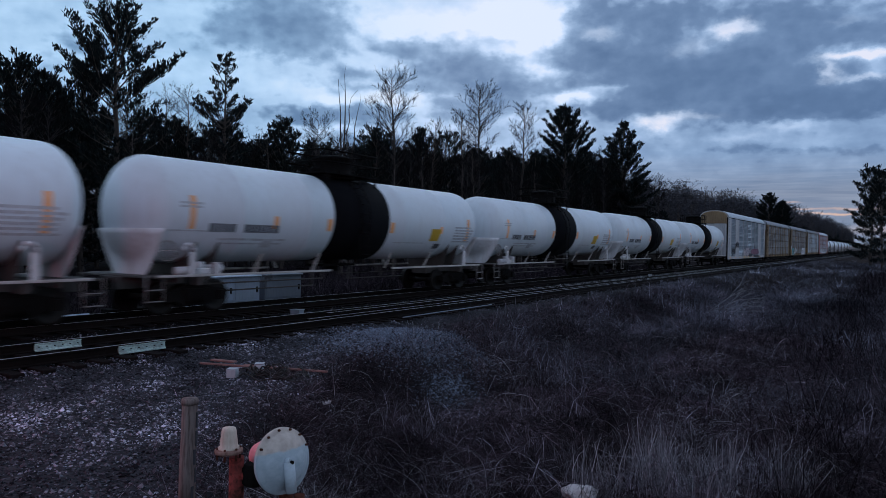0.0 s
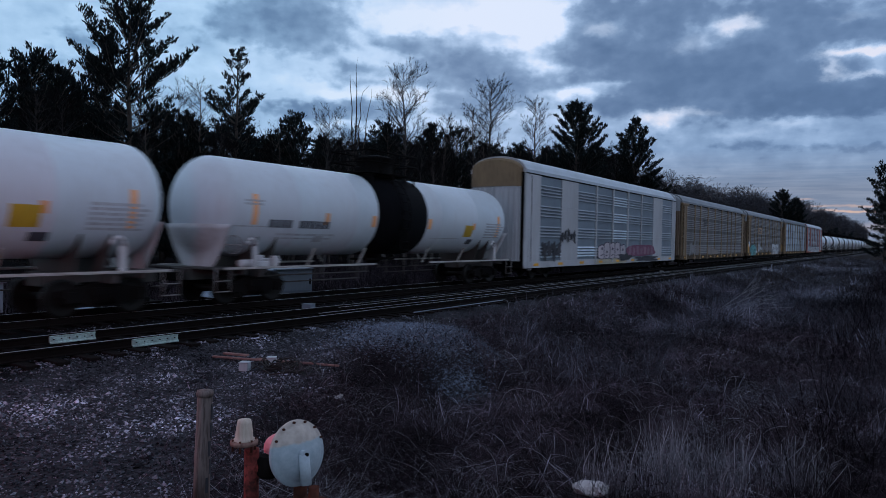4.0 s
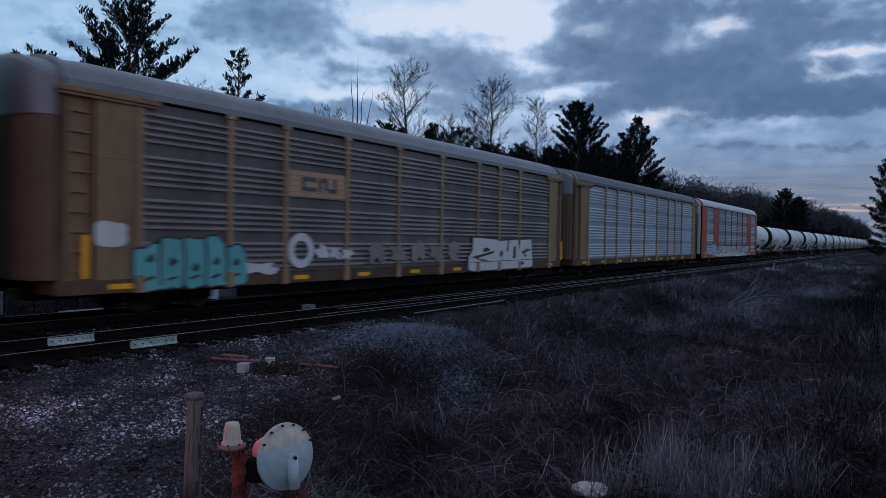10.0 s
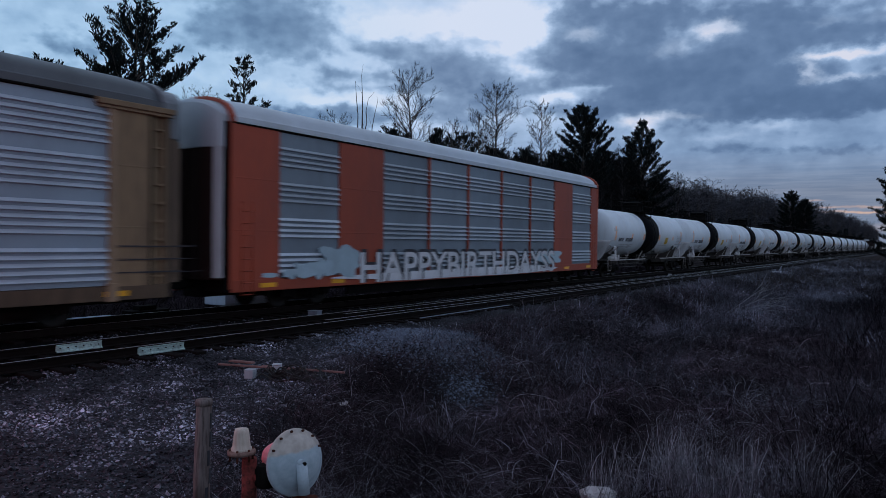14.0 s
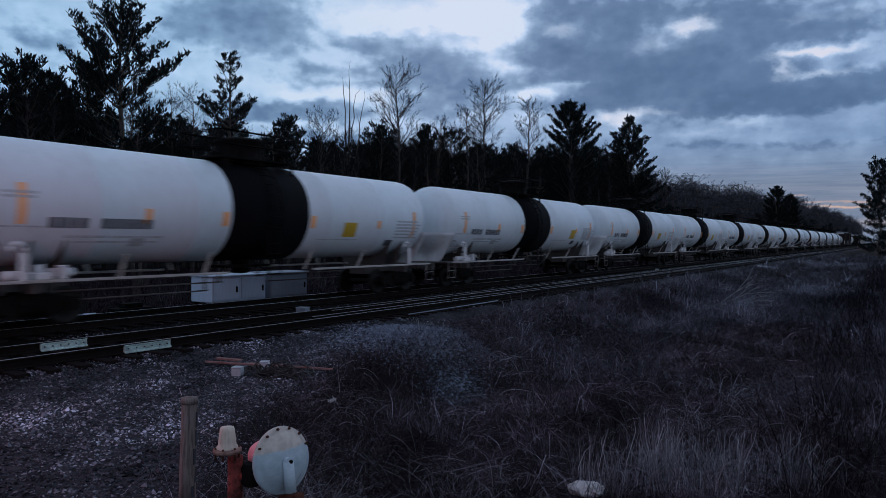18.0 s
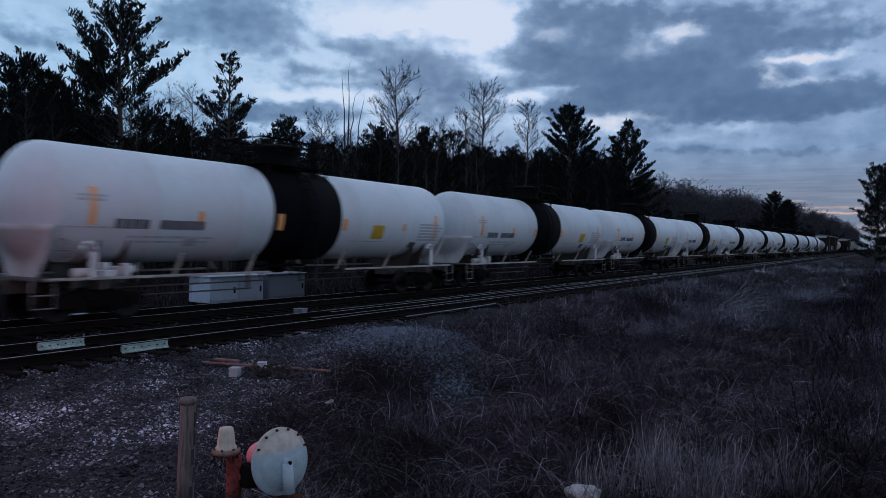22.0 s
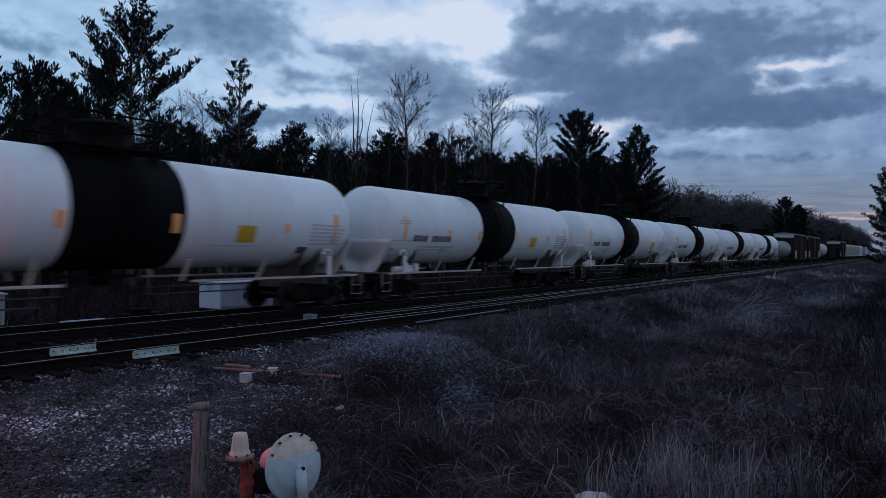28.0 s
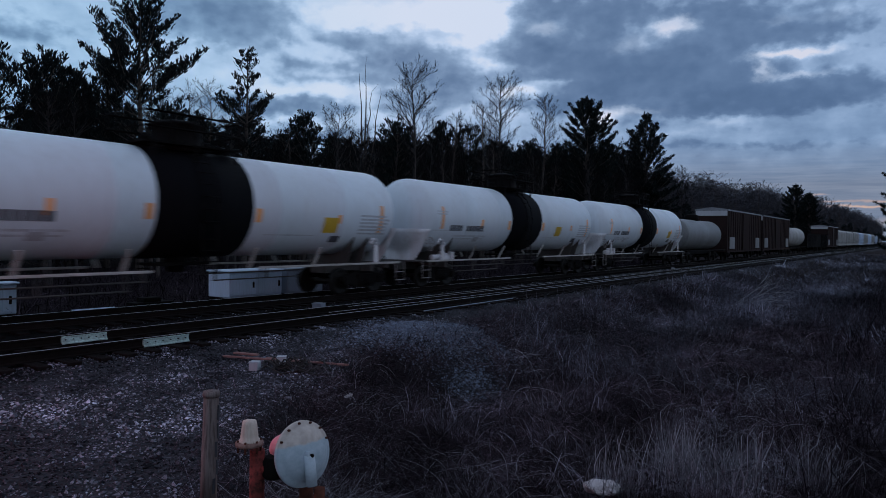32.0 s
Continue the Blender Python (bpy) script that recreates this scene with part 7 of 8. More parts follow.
    rod(bm, (-2.66, 2.66, 0.3), (-2.66, 2.66, 0.72), 0.03, 10)
    part("outlet", bm, RUST, e)
    return e


regulator()


def rubbish():
    z = float(ground_z(-10, 8.6)) + 0.005
    for k, (x0, y0, x1, y1, w) in enumerate(((-11.15, 8.65, -9.5, 8.95, 0.030), (-10.2, 8.9, -8.35, 9.15, 0.022), (-11.0, 8.8, -10.4, 8.85, 0.05))):
        bm = bmesh.new()
        L = math.hypot(x1 - x0, y1 - y0)
        bx(bm, 0, L, -w, w, 0, 0.035)
        ob = whole("plank", bm, PLANK, "thin reddish plank lying on the gravel", "plank", "planks on the gravel", bevel=0.006)
        ob.matrix_basis = pose(x0, y0, z + 0.03 + 0.03 * k, 0, -1.5, math.degrees(math.atan2(y1 - y0, x1 - x0)))
    for x, y, w, turn, label in ((-9.79, 8.27, 0.085, 28, "white plastic box standing on the gravel"), (-9.60, 8.72, 0.080, 40, "white plastic box among cables")):
        e = thing("plastic_box", pose(x, y, z + (0.05 if w < 0.083 else -0.01), 0, 0, turn), label, "box", "white boxes on the gravel")
        bm = bmesh.new()
        bx(bm, -w, w, -w, w, 0, w * 1.75)
        part("body", bm, PLASTIC, e, bevel=0.012)
        bm = bmesh.new()
        bx(bm, -w * 1.06, w * 1.06, -w * 1.06, w * 1.06, w * 1.75, w * 1.95)
        part("lid", bm, PLASTIC, e, bevel=0.006)
    bm = bmesh.new()
    rng = random.Random(12)
    for k in range(9):
        r, cx, cy, h = rng.uniform(0.28, 0.62), rng.uniform(-0.12, 0.12), rng.uniform(-0.1, 0.1), rng.uniform(0.02, 0.16)
        n = 22
        pts = [Vector((cx + math.cos(i * math.tau / n) * r * 1.15, cy + math.sin(i * math.tau / n) * r * 0.75, h + 0.05 * math.sin(i * 1.7 + k))) for i in range(n + 1)]
        for a, b in zip(pts, pts[1:]):
            rod(bm, a, b, 0.014, 5, cap=False)
    ob = whole("cable_coil", bm, CABLE, "tangled coil of black cable on the gravel", "cable")
    ob.matrix_basis = pose(-9.25, 8.72, z)
    # crumpled bag in the ditch
    bm = bmesh.new()
    bmesh.ops.create_icosphere(bm, subdivisions=3, radius=0.2)
    for v in bm.verts:
        q = noise.noise(v.co * 9.0) * 0.07
        v.co = v.co * (1 + q * 4)
        v.co.z = max(-0.05, v.co.z * 0.55)
        v.co.x *= 1.25
    ob = whole("plastic_bag", bm, TRASH, "crumpled white plastic bag in dead grass", "bag")
    ob.matrix_basis = pose(-3.58, 9.05, float(ground_z(-3.58, 9.05)) + 0.19, 0, 0, 20)
    bm = bmesh.new()
    for k in range(3):
        bx(bm, -0.03, 0.03, -0.02, 0.02, -0.003, 0.003, pose(k * 0.03, k * 0.025, 0.03 + k * 0.02, 40 * k, 25, 30 * k))
    ob = whole("paper_scrap", bm, TRASH, "scrap of white paper on the bank", "litter")
    ob.matrix_basis = pose(-7.5, 8.15, float(ground_z(-7.5, 8.15)) + 0.05)


rubbish()


def fallen_branch():
    """A bleached fallen limb with its fan of twigs, lying in the grass."""
    rng = random.Random(15)
    bm = bmesh.new()
    def fork(p, a, e, L, r, level):
        q = p + Vector((math.cos(a) * math.cos(e), math.sin(a) * math.cos(e), math.sin(e))) * L
        rod(bm, p, q, r, 5, r * 0.5)
        if level:
            for k in range(3):
                fork(p.lerp(q, rng.uniform(0.4, 1.0)), a + rng.uniform(-0.6, 0.6), max(0.05, e + rng.uniform(-0.35, 0.4)), L * rng.uniform(0.45, 0.8), r * 0.6, level - 1)
    for k in range(4):
        fork(Vector((0, 0, 0)), radians(-30 + 22 * k), 0.12 + 0.16 * k, 1.8, 0.018, 2)
    ob = whole("fallen_branch", bm, BRANCH, "bleached fallen branch with a fan of twigs", "branch")
    ob.matrix_basis = pose(-8.0, 37.2, float(ground_z(-8.0, 37.2)) + 0.10)


fallen_branch()


# ---------------------------------------------------------------- loose stone and dead growth
def strip_mesh(name, pts, side, mat):
    """Many thin bent blades at once: four points along each, tapering to the tip."""
    n = len(side)
    v = np.empty((n, 7, 3))
    for i, k in enumerate((1.0, 0.9, 0.6)):
        v[:, 2 * i], v[:, 2 * i + 1] = pts[i] - side * k, pts[i] + side * k
    v[:, 6] = pts[3]
    base = np.arange(n)[:, None] * 7
    quads = (base + np.array([0, 1, 3, 2])).tolist() + (base + np.array([2, 3, 5, 4])).tolist()
    tris = (base + np.array([4, 5, 6])).tolist()
    return raw_mesh(name, v.reshape(-1, 3).tolist(), quads + tris, mat)


def grass(name, x, y, height, lean, width, mat, label, rng, mess=1.0, lift=0.0):
    """lean 0: upright; 1: arched over, its tip back near the ground; 2: lying."""
    n = len(x)
    z = ground_z(x, y) - 0.02 + lift
    a = rng.uniform(0, 2 * np.pi, n)
    d = np.stack([np.cos(a), np.sin(a), np.zeros(n)], 1)
    b = a + rng.normal(0, 0.8 * mess, n)
    e = np.stack([np.cos(b), np.sin(b), np.zeros(n)], 1)
    root = np.stack([x, y, z], 1)
    h, l = height[:, None], np.clip(lean, 0, 2)[:, None]
    up = np.array([0, 0, 1.0])
    rise = np.clip(1 - 0.40 * l, 0.12, 1)
    p1 = root + d * h * l * 0.30 + up * h * 0.50 * rise
    p2 = p1 + d * h * l * 0.45 + up * h * 0.38 * (rise - 0.28 * l)
    p3 = p2 + (d * 0.5 + e * 0.5) * h * l * 0.55 + up * h * (0.30 - 0.42 * l)
    j = 0.035 * mess
    p1, p2, p3 = p1 + rng.normal(0, j, (n, 3)), p2 + rng.normal(0, j * 1.4, (n, 3)), p3 + rng.normal(0, j * 1.6, (n, 3))
    low = z + 0.01
    for p in (p1, p2, p3):
        p[:, 2] = np.maximum(p[:, 2], low + rng.uniform(0, 0.05, n))
    c = rng.uniform(0, 2 * np.pi, n)
    side = np.stack([np.cos(c), np.sin(c), rng.uniform(-0.6, 0.6, n)], 1) * width[:, None]
    ob = new(name, strip_mesh(name, (root, p1, p2, p3), side, mat))
    return tagged(ob, label, "grass", "", "stuff")


def vines(name, x, y, length, rise, curl, width, mat, label, rng, steps=8):
    """Long thin curling stems: each sets off upwards, bends over and runs on along the ground."""
    n = len(x)
    a = rng.uniform(0, 2 * np.pi, n)
    e = rise.copy()
    turn = rng.normal(0, 1, n) * curl
    p = np.stack([x, y, ground_z(x, y) + rng.uniform(0, 0.10, n)], 1)
    line = [p]
    for k in range(steps):
        d = np.stack([np.cos(a) * np.cos(e), np.sin(a) * np.cos(e), np.sin(e)], 1)
        p = p + d * (length / steps)[:, None]
        low = ground_z(p[:, 0], p[:, 1]) + 0.015
        e = np.where(p[:, 2] < low, rng.uniform(0.1, 0.7, n), e - (rise + 0.9) / steps * rng.uniform(0.5, 1.8, n))
        p[:, 2] = np.maximum(p[:, 2], low)
        a = a + turn + rng.normal(0, 0.22, n)
        line.append(p)
    line = np.array(line).transpose(1, 0, 2)
    c = rng.uniform(0, 2 * np.pi, n)
    side = np.stack([np.cos(c), np.sin(c), rng.uniform(-0.8, 0.8, n)], 1) * width[:, None]
    taper = np.linspace(1.0, 0.35, steps + 1)[None, :, None]
    v = np.stack([line - side[:, None] * taper, line + side[:, None] * taper], 2).reshape(-1, 3)
    m = 2 * (steps + 1)
    quad = np.array([(2 * k, 2 * k + 1, 2 * k + 3, 2 * k + 2) for k in range(steps)])
    faces = (np.arange(n)[:, None, None] * m + quad[None]).reshape(-1, 4).tolist()
    return tagged(new(name, raw_mesh(name, v.tolist(), faces, mat)), label, "vines", "", "stuff")


def clumped(rng, n, x0, x1, y0, y1, power=1.0, size=0.35):
    """Places in loose clumps, denser towards the viewer."""
    m = n // 14
    cx = rng.uniform(x0, x1, m)
    cy = y0 + (y1 - y0) * rng.uniform(0, 1, m) ** power
    k = rng.integers(0, m, n)
    r = rng.normal(0, size, (n, 2)) * (0.6 + cy[k] / 25)[:, None]
    return cx[k] + r[:, 0], cy[k] + r[:, 1]


def build_growth():
    rng = np.random.default_rng(5)

    def on_bank(x, y, soft=0.35, past=0.15):
        return (x > pad_edge(y) + rng.normal(past, soft, len(x))) & (y > 3.0) & (np.hypot(x, y) > 4.4) & (((x + 7.7) / 0.55) ** 2 + ((y - 12.2) / 0.95) ** 2 > rng.uniform(0.3, 1.4, len(x)))
    # matted grass on the bank and in the ditch
    x, y = clumped(rng, 110000, -11, 4.5, 3.4, 46, 1.9, 0.34)
    k = on_bank(x, y)
    x, y = x[k], y[k]
    n = len(x)
    grass("matted_grass", x, y, rng.uniform(0.16, 0.50, n) * (1 + np.minimum(y, 40) / 60), rng.uniform(0.6, 2.0, n), rng.uniform(0.0011, 0.0028, n) * (0.6 + y / 13), GRASS_BROWN, "matted brown dead grass on the bank", rng, 2.0)
    # pale wisps lying over it
    x, y = clumped(rng, 9000, -11, 4.5, 3.4, 60, 1.5, 0.26)
    k = on_bank(x, y, 0.35, -0.3)
    x, y = x[k], y[k]
    n = len(x)
    grass("straw_litter", x, y, rng.uniform(0.25, 0.75, n), rng.uniform(0.8, 2.0, n), rng.uniform(0.0012, 0.0028, n) * (0.6 + y / 15), GRASS_PALE, "scattered pale straw", rng, 2.2, lift=0.08)
    # pale bleached stalks in tufts
    spots = ((-2.64, 9.73), (-1.95, 9.94), (-3.3, 9.6), (-2.3, 10.6), (-1.2, 11.0), (-4.4, 10.4), (-5.0, 31.7), (-4.6, 33.0), (-9.3, 24.4), (-8.4, 26.0), (-9.7, 37.6),
             (-7.6, 29.0), (-6.0, 36.0), (-1.0, 17.7), (-0.4, 14.0), (-6.8, 10.0), (-5.8, 12.5), (-7.4, 17.0), (-2.4, 24.0), (-9.0, 45.0), (-7.0, 52.0))
    s = np.array(spots)
    n = 3600
    k = rng.integers(0, len(s), n)
    sp = 0.26 + s[k, 1] / 50
    x, y = s[k, 0] + rng.normal(0, 1, n) * sp, s[k, 1] + rng.normal(0, 1, n) * sp
    grass("pale_stalks", x, y, rng.uniform(0.30, 0.80, n), np.abs(rng.normal(0.7, 0.5, n)), rng.uniform(0.0014, 0.0034, n) * (0.7 + y / 16), GRASS_PALE, "bleached pale grass stalks in tufts", rng)
    s = np.array(((-3.45, 9.3), (-2.8, 10.0), (-2.65, 9.7), (-2.2, 10.3), (-2.0, 10.1), (-3.0, 10.5), (-1.2, 10.9)))
    n = 900
    k = rng.integers(0, len(s), n)
    x, y = s[k, 0] + rng.normal(0, 0.20, n), s[k, 1] + rng.normal(0, 0.20, n)
    grass("tall_stalks", x, y, rng.uniform(0.40, 0.95, n), np.abs(rng.normal(0.15, 0.45, n)), rng.uniform(0.0026, 0.0060, n), STALK, "tall bleached stalks in the ditch", rng, 1.0, lift=0.05)
    # pale tangle at the foot of the road shoulder
    n = 9000
    x, y = rng.normal(-3.9, 0.8, n), rng.normal(5.6, 0.9, n)
    k = (np.hypot(x, y) > 4.6) & (x > pad_edge(y) + 0.3)
    x, y = x[k], y[k]
    n = len(x)
    grass("pale_tangle", x, y, rng.uniform(0.25, 0.60, n), rng.uniform(0.7, 1.9, n), rng.uniform(0.0012, 0.0024, n), STALK, "pale tangled dry grass at the foot of the bank", rng, 2.0)
    # curling vines over the bank and the ditch
    x, y = clumped(rng, 26000, -11, 4.0, 3.6, 30, 1.5, 0.42)
    k = on_bank(x, y, 0.4, 0.0) & (np.hypot(x, y) > 5.0)
    x, y = x[k], y[k]
    n = len(x)
    vines("dry_vines", x, y, rng.uniform(0.35, 1.3, n), rng.uniform(0.2, 1.3, n), 0.30, rng.uniform(0.0010, 0.0022, n) * (0.6 + y / 13), VINE, "tangled dry brown vines on the bank", rng)
    x, y = clumped(rng, 2600, -10, 3.5, 5.0, 26, 1.4, 0.5)
    k = on_bank(x, y, 0.4, 0.3)
    x, y = x[k], y[k]
    n = len(x)
    vines("bleached_stems", x, y, rng.uniform(0.5, 1.5, n), rng.uniform(0.3, 1.4, n), 0.16, rng.uniform(0.0014, 0.0028, n) * (0.6 + y / 15), STALK, "single bleached stems over the tangle", rng)
    # grey grass on the far half of the ditch
    x, y = clumped(rng, 22000, -10.8, 3.0, 16, 50, 1.1, 0.5)
    k = on_bank(x, y, 0.5, 0.4) & (((x + 3.4) / 2.6) ** 2 + ((y - 23.0) / 6.5) ** 2 > rng.uniform(0.7, 1.2, len(x)))
    x, y = x[k], y[k]
    n = len(x)
    grass("grey_grass", x, y, rng.uniform(0.35, 1.0, n), rng.uniform(0.1, 1.2, n), rng.uniform(0.003, 0.006, n) * (0.5 + y / 40), GRASS_GREY, "weathered grey grass on the slope", rng, 1.6)
    # arching bramble canes
    x, y = clumped(rng, 14000, -10, 5.5, 6.0, 60, 1.7, 0.7)
    k = (x > pad_edge(y) + 0.5) & (np.hypot(x, y) > 6.0)
    x, y = x[k], y[k]
    n = len(x)
    tall = np.where(x > -3.5, 1.4, 1.0)
    grass("bramble_canes", x, y, rng.uniform(0.5, 1.3, n) * tall, rng.uniform(0.5, 1.6, n), rng.uniform(0.0014, 0.0032, n) * (0.7 + y / 20), BRAMBLE, "dark bare bramble canes in the ditch", rng, 2.2)
    # tall thicket on the far bank of the ditch
    x = rng.uniform(-2.4, 7.0, 9000) + rng.normal(0, 0.3, 9000)
    y = 9 + 75 * rng.uniform(0, 1, 9000) ** 1.5
    k = x > -1.6 - (y - 16) * 0.03
    x, y = x[k], y[k]
    n = len(x)
    grass("tall_thicket", x, y, rng.uniform(0.7, 2.1, n), rng.uniform(0.2, 1.1, n), rng.uniform(0.0026, 0.005, n) * (0.6 + y / 22), BRAMBLE, "tall bare thicket on the far bank", rng, 3.5)
    # farther along the line
    x = rng.uniform(-11.2, 8, 16000)
    y = 40 + 130 * rng.uniform(0, 1, 16000) ** 1.6
    n = 16000
    grass("far_grass", x, y, rng.uniform(0.3, 0.9, n), rng.uniform(0.3, 1.5, n), rng.uniform(0.008, 0.020, n), GRASS_GREY, "distant grey dead grass along the track", rng, 2.5)
    # rank growth behind the main track
    x = -21.4 - 22 * rng.uniform(0, 1, 15000) ** 1.5
    y = rng.uniform(2, 75, 15000)
    n = 15000
    k = ~((x > -22.6) & (y > 10) & (y < 22))
    grass("rank_growth", x[k], y[k], rng.uniform(0.5, 1.6, n)[k], rng.uniform(0.2, 1.2, n)[k], rng.uniform(0.006, 0.014, n)[k], BRAMBLE, "dark rank growth behind the main track", rng, 2.5)
    # low growth along the pad and round the pipes
    x = rng.uniform(-11, -2.2, 5200)
    y = rng.uniform(2.2, 14, 5200)
    dist = x - pad_edge(y)
    k = (dist < 0.3) & (rng.uniform(0, 1, 5200) < np.exp(dist * 1.1) + 0.03) & (np.hypot(x, y) > 3.6)
    x, y = x[k], y[k]
    n = len(x)
    grass("weeds_in_gravel", x, y, rng.uniform(0.08, 0.3, n), rng.uniform(0.6, 1.8, n), rng.uniform(0.0016, 0.0034, n), GRASS_BROWN, "thin dead weeds in the gravel", rng)
    x = rng.normal(-3.3, 0.38, 3000)
    y = rng.normal(2.85, 0.30, 3000)
    grass("weeds_at_pipes", x, y, rng.uniform(0.25, 0.66, 3000), rng.uniform(0.2, 1.5, 3000), rng.uniform(0.0010, 0.0022, 3000), GRASS_PALE, "dry weeds round the post and pipes", rng, 1.6)
    x = rng.normal(-3.15, 0.28, 260)
    y = rng.normal(3.05, 0.25, 260)
    vines("vines_at_pipes", x, y, rng.uniform(0.4, 1.1, 260), rng.uniform(0.6, 1.4, 260), 0.42, rng.uniform(0.0012, 0.0024, 260), VINE, "curling dry vines behind the pipes", rng)


build_growth()


def scatter_stones(name, x, y, mat, label, rng, grade):
    n = len(x)
    r = np.clip(rng.lognormal(grade, 0.42, n), 0.009, 0.055)
    corner = np.array([(1, 0, 0), (-1, 0, 0), (0, 1, 0), (0, -1, 0), (0, 0, 1), (0, 0, -1.0)])
    v = corner[None] * r[:, None, None] * rng.uniform(0.6, 1.35, (n, 6, 1))
    v[:, :, 2] *= 0.7
    v += rng.normal(0, 0.18, (n, 6, 3)) * r[:, None, None]
    a = rng.uniform(0, 6.28, n)
    c, s = np.cos(a)[:, None], np.sin(a)[:, None]
    vx, vy = v[:, :, 0] * c - v[:, :, 1] * s, v[:, :, 0] * s + v[:, :, 1] * c
    v[:, :, 0], v[:, :, 1] = vx + x[:, None], vy + y[:, None]
    v[:, :, 2] += (ground_z(x, y) + r * 0.25)[:, None]
    f = np.array([(0, 2, 4), (2, 1, 4), (1, 3, 4), (3, 0, 4), (2, 0, 5), (1, 2, 5), (3, 1, 5), (0, 3, 5)])
    faces = (np.arange(n)[:, None, None] * 6 + f[None]).reshape(-1, 3).tolist()
    tagged(new(name, raw_mesh(name, v.reshape(-1, 3).tolist(), faces, mat)), label, "gravel", "", "stuff")


def build_stones():
    rng = np.random.default_rng(8)
    n = 84000
    x = rng.uniform(-12.4, -2.6, n)
    y = 1.6 + 14.5 * rng.uniform(0, 1, n) ** 1.25
    d = x - pad_edge(y)
    keep = (d < rng.normal(0.1, 0.3, n)) & (np.hypot(x, y) > 3.8)
    # ballast along the shoulder
    xb, yb = rng.uniform(-12.7, -11.2, 5000), 6 + 60 * rng.uniform(0, 1, 5000) ** 1.4
    xc, yc = rng.uniform(-16.5, -14.2, 4000), 8 + 45 * rng.uniform(0, 1, 4000) ** 1.3
    xd, yd = np.concatenate([rng.normal(-9.9, 0.85, 15000), rng.normal(-7.75, 0.26, 900)]), np.concatenate([rng.normal(13.7, 1.0, 15000), rng.normal(12.2, 0.55, 900)])
    x, y = np.concatenate([x[keep], xb, xc]), np.concatenate([y[keep], yb, yc])
    scatter_stones("crushed_stone", x, y, GRAVEL, "loose grey crushed stone beside the tracks", rng, -4.32)
    scatter_stones("gravel_heap", xd, yd, GRAVEL_PALE, "low heap of fresh pale blue-grey gravel", rng, -4.2)


build_stones()
# ---------------------------------------------------------------- writing and spray paint on the wagons
def letters(car, text, y0, y1, z, size, mat, lift, name, label, bold=0.0):
    cu = bpy.data.curves.new("letters", 'FONT')
    cu.body, cu.size, cu.extrude, cu.offset = text, size, 0.002, bold
    tmp = bpy.data.objects.new("letters", cu)
    scene.collection.objects.link(tmp)
    dg = bpy.context.evaluated_depsgraph_get()
    me = bpy.data.meshes.new_from_object(tmp.evaluated_get(dg))
    bpy.data.objects.remove(tmp)
    xs = [v.co.x for v in me.vertices]
    stretch = (y1 - y0) / (max(xs) - min(xs))
    y = y0 - A_MID - min(xs) * stretch
    me.materials.clear()
    me.materials.append(mat)
    ob = new(name, me)
    ob.parent = car
    ob.matrix_basis = pose(A_W + lift, y, z, 90, 0, 90) @ Matrix.Diagonal((stretch, 1, 1, 1))
    return tagged(ob, label)


def sprayed(car, y0, y1, z0, z1, mat, lift, seed, label, rough=0.12, name="graffiti"):
    """A patch of spray paint with a ragged rounded outline."""
    rng = random.Random(seed)
    bm = bmesh.new()
    n = 36
    cy, cz, ry, rz = (y0 + y1) / 2, (z0 + z1) / 2, (y1 - y0) / 2, (z1 - z0) / 2
    ph = [rng.uniform(0, 6.28) for _ in range(5)]
    top, bot = [], []
    for k in range(n):
        a = k * math.tau / n
        c, s = math.cos(a), math.sin(a)
        sq = (abs(c) ** 4 + abs(s) ** 4) ** -0.25
        w = 1 + rough * sum(math.sin(a * (i + 2) + ph[i]) for i in range(5)) / 2.2
        q = (cy + c * sq * ry * w, cz + s * sq * rz * w)
        top.append(bm.verts.new((A_W + lift, *q)))
        bot.append(bm.verts.new((A_W + lift - 0.012, *q)))
    bm.faces.new(top)
    for k in range(n):
        bm.faces.new((top[k], top[(k + 1) % n], bot[(k + 1) % n], bot[k]))
    return part(name, bm, mat, car, label)


def ring(car, y, z, r, mat, lift):
    bm = bmesh.new()
    n = 24
    a = [bm.verts.new((A_W + lift, y + math.cos(k * math.tau / n) * r * 1.0, z + math.sin(k * math.tau / n) * r)) for k in range(n)]
    b = [bm.verts.new((A_W + lift, y + math.cos(k * math.tau / n) * r * 0.55, z + math.sin(k * math.tau / n) * r * 0.55)) for k in range(n)]
    for k in range(n):
        bm.faces.new((a[k], a[(k + 1) % n], b[(k + 1) % n], b[k]))
    return part("graffiti", bm, mat, car, "sprayed white ring")


def cuts(car, box, shapes, mat, lift, label):
    """Strokes and gaps inside a sprayed piece; corners as shares of its box (y0, y1, z0, z1)."""
    y0, y1, z0, z1 = box
    for shape in shapes:
        bm = bmesh.new()
        top = [bm.verts.new((A_W + lift, y0 + (y1 - y0) * u, z0 + (z1 - z0) * v)) for u, v in shape]
        bot = [bm.verts.new((A_W + lift - 0.004, y0 + (y1 - y0) * u, z0 + (z1 - z0) * v)) for u, v in shape]
        bm.faces.new(top)
        for k in range(len(top)):
            bm.faces.new((top[k], top[(k + 1) % len(top)], bot[(k + 1) % len(top)], bot[k]))
        part("graffiti", bm, mat, car, label)


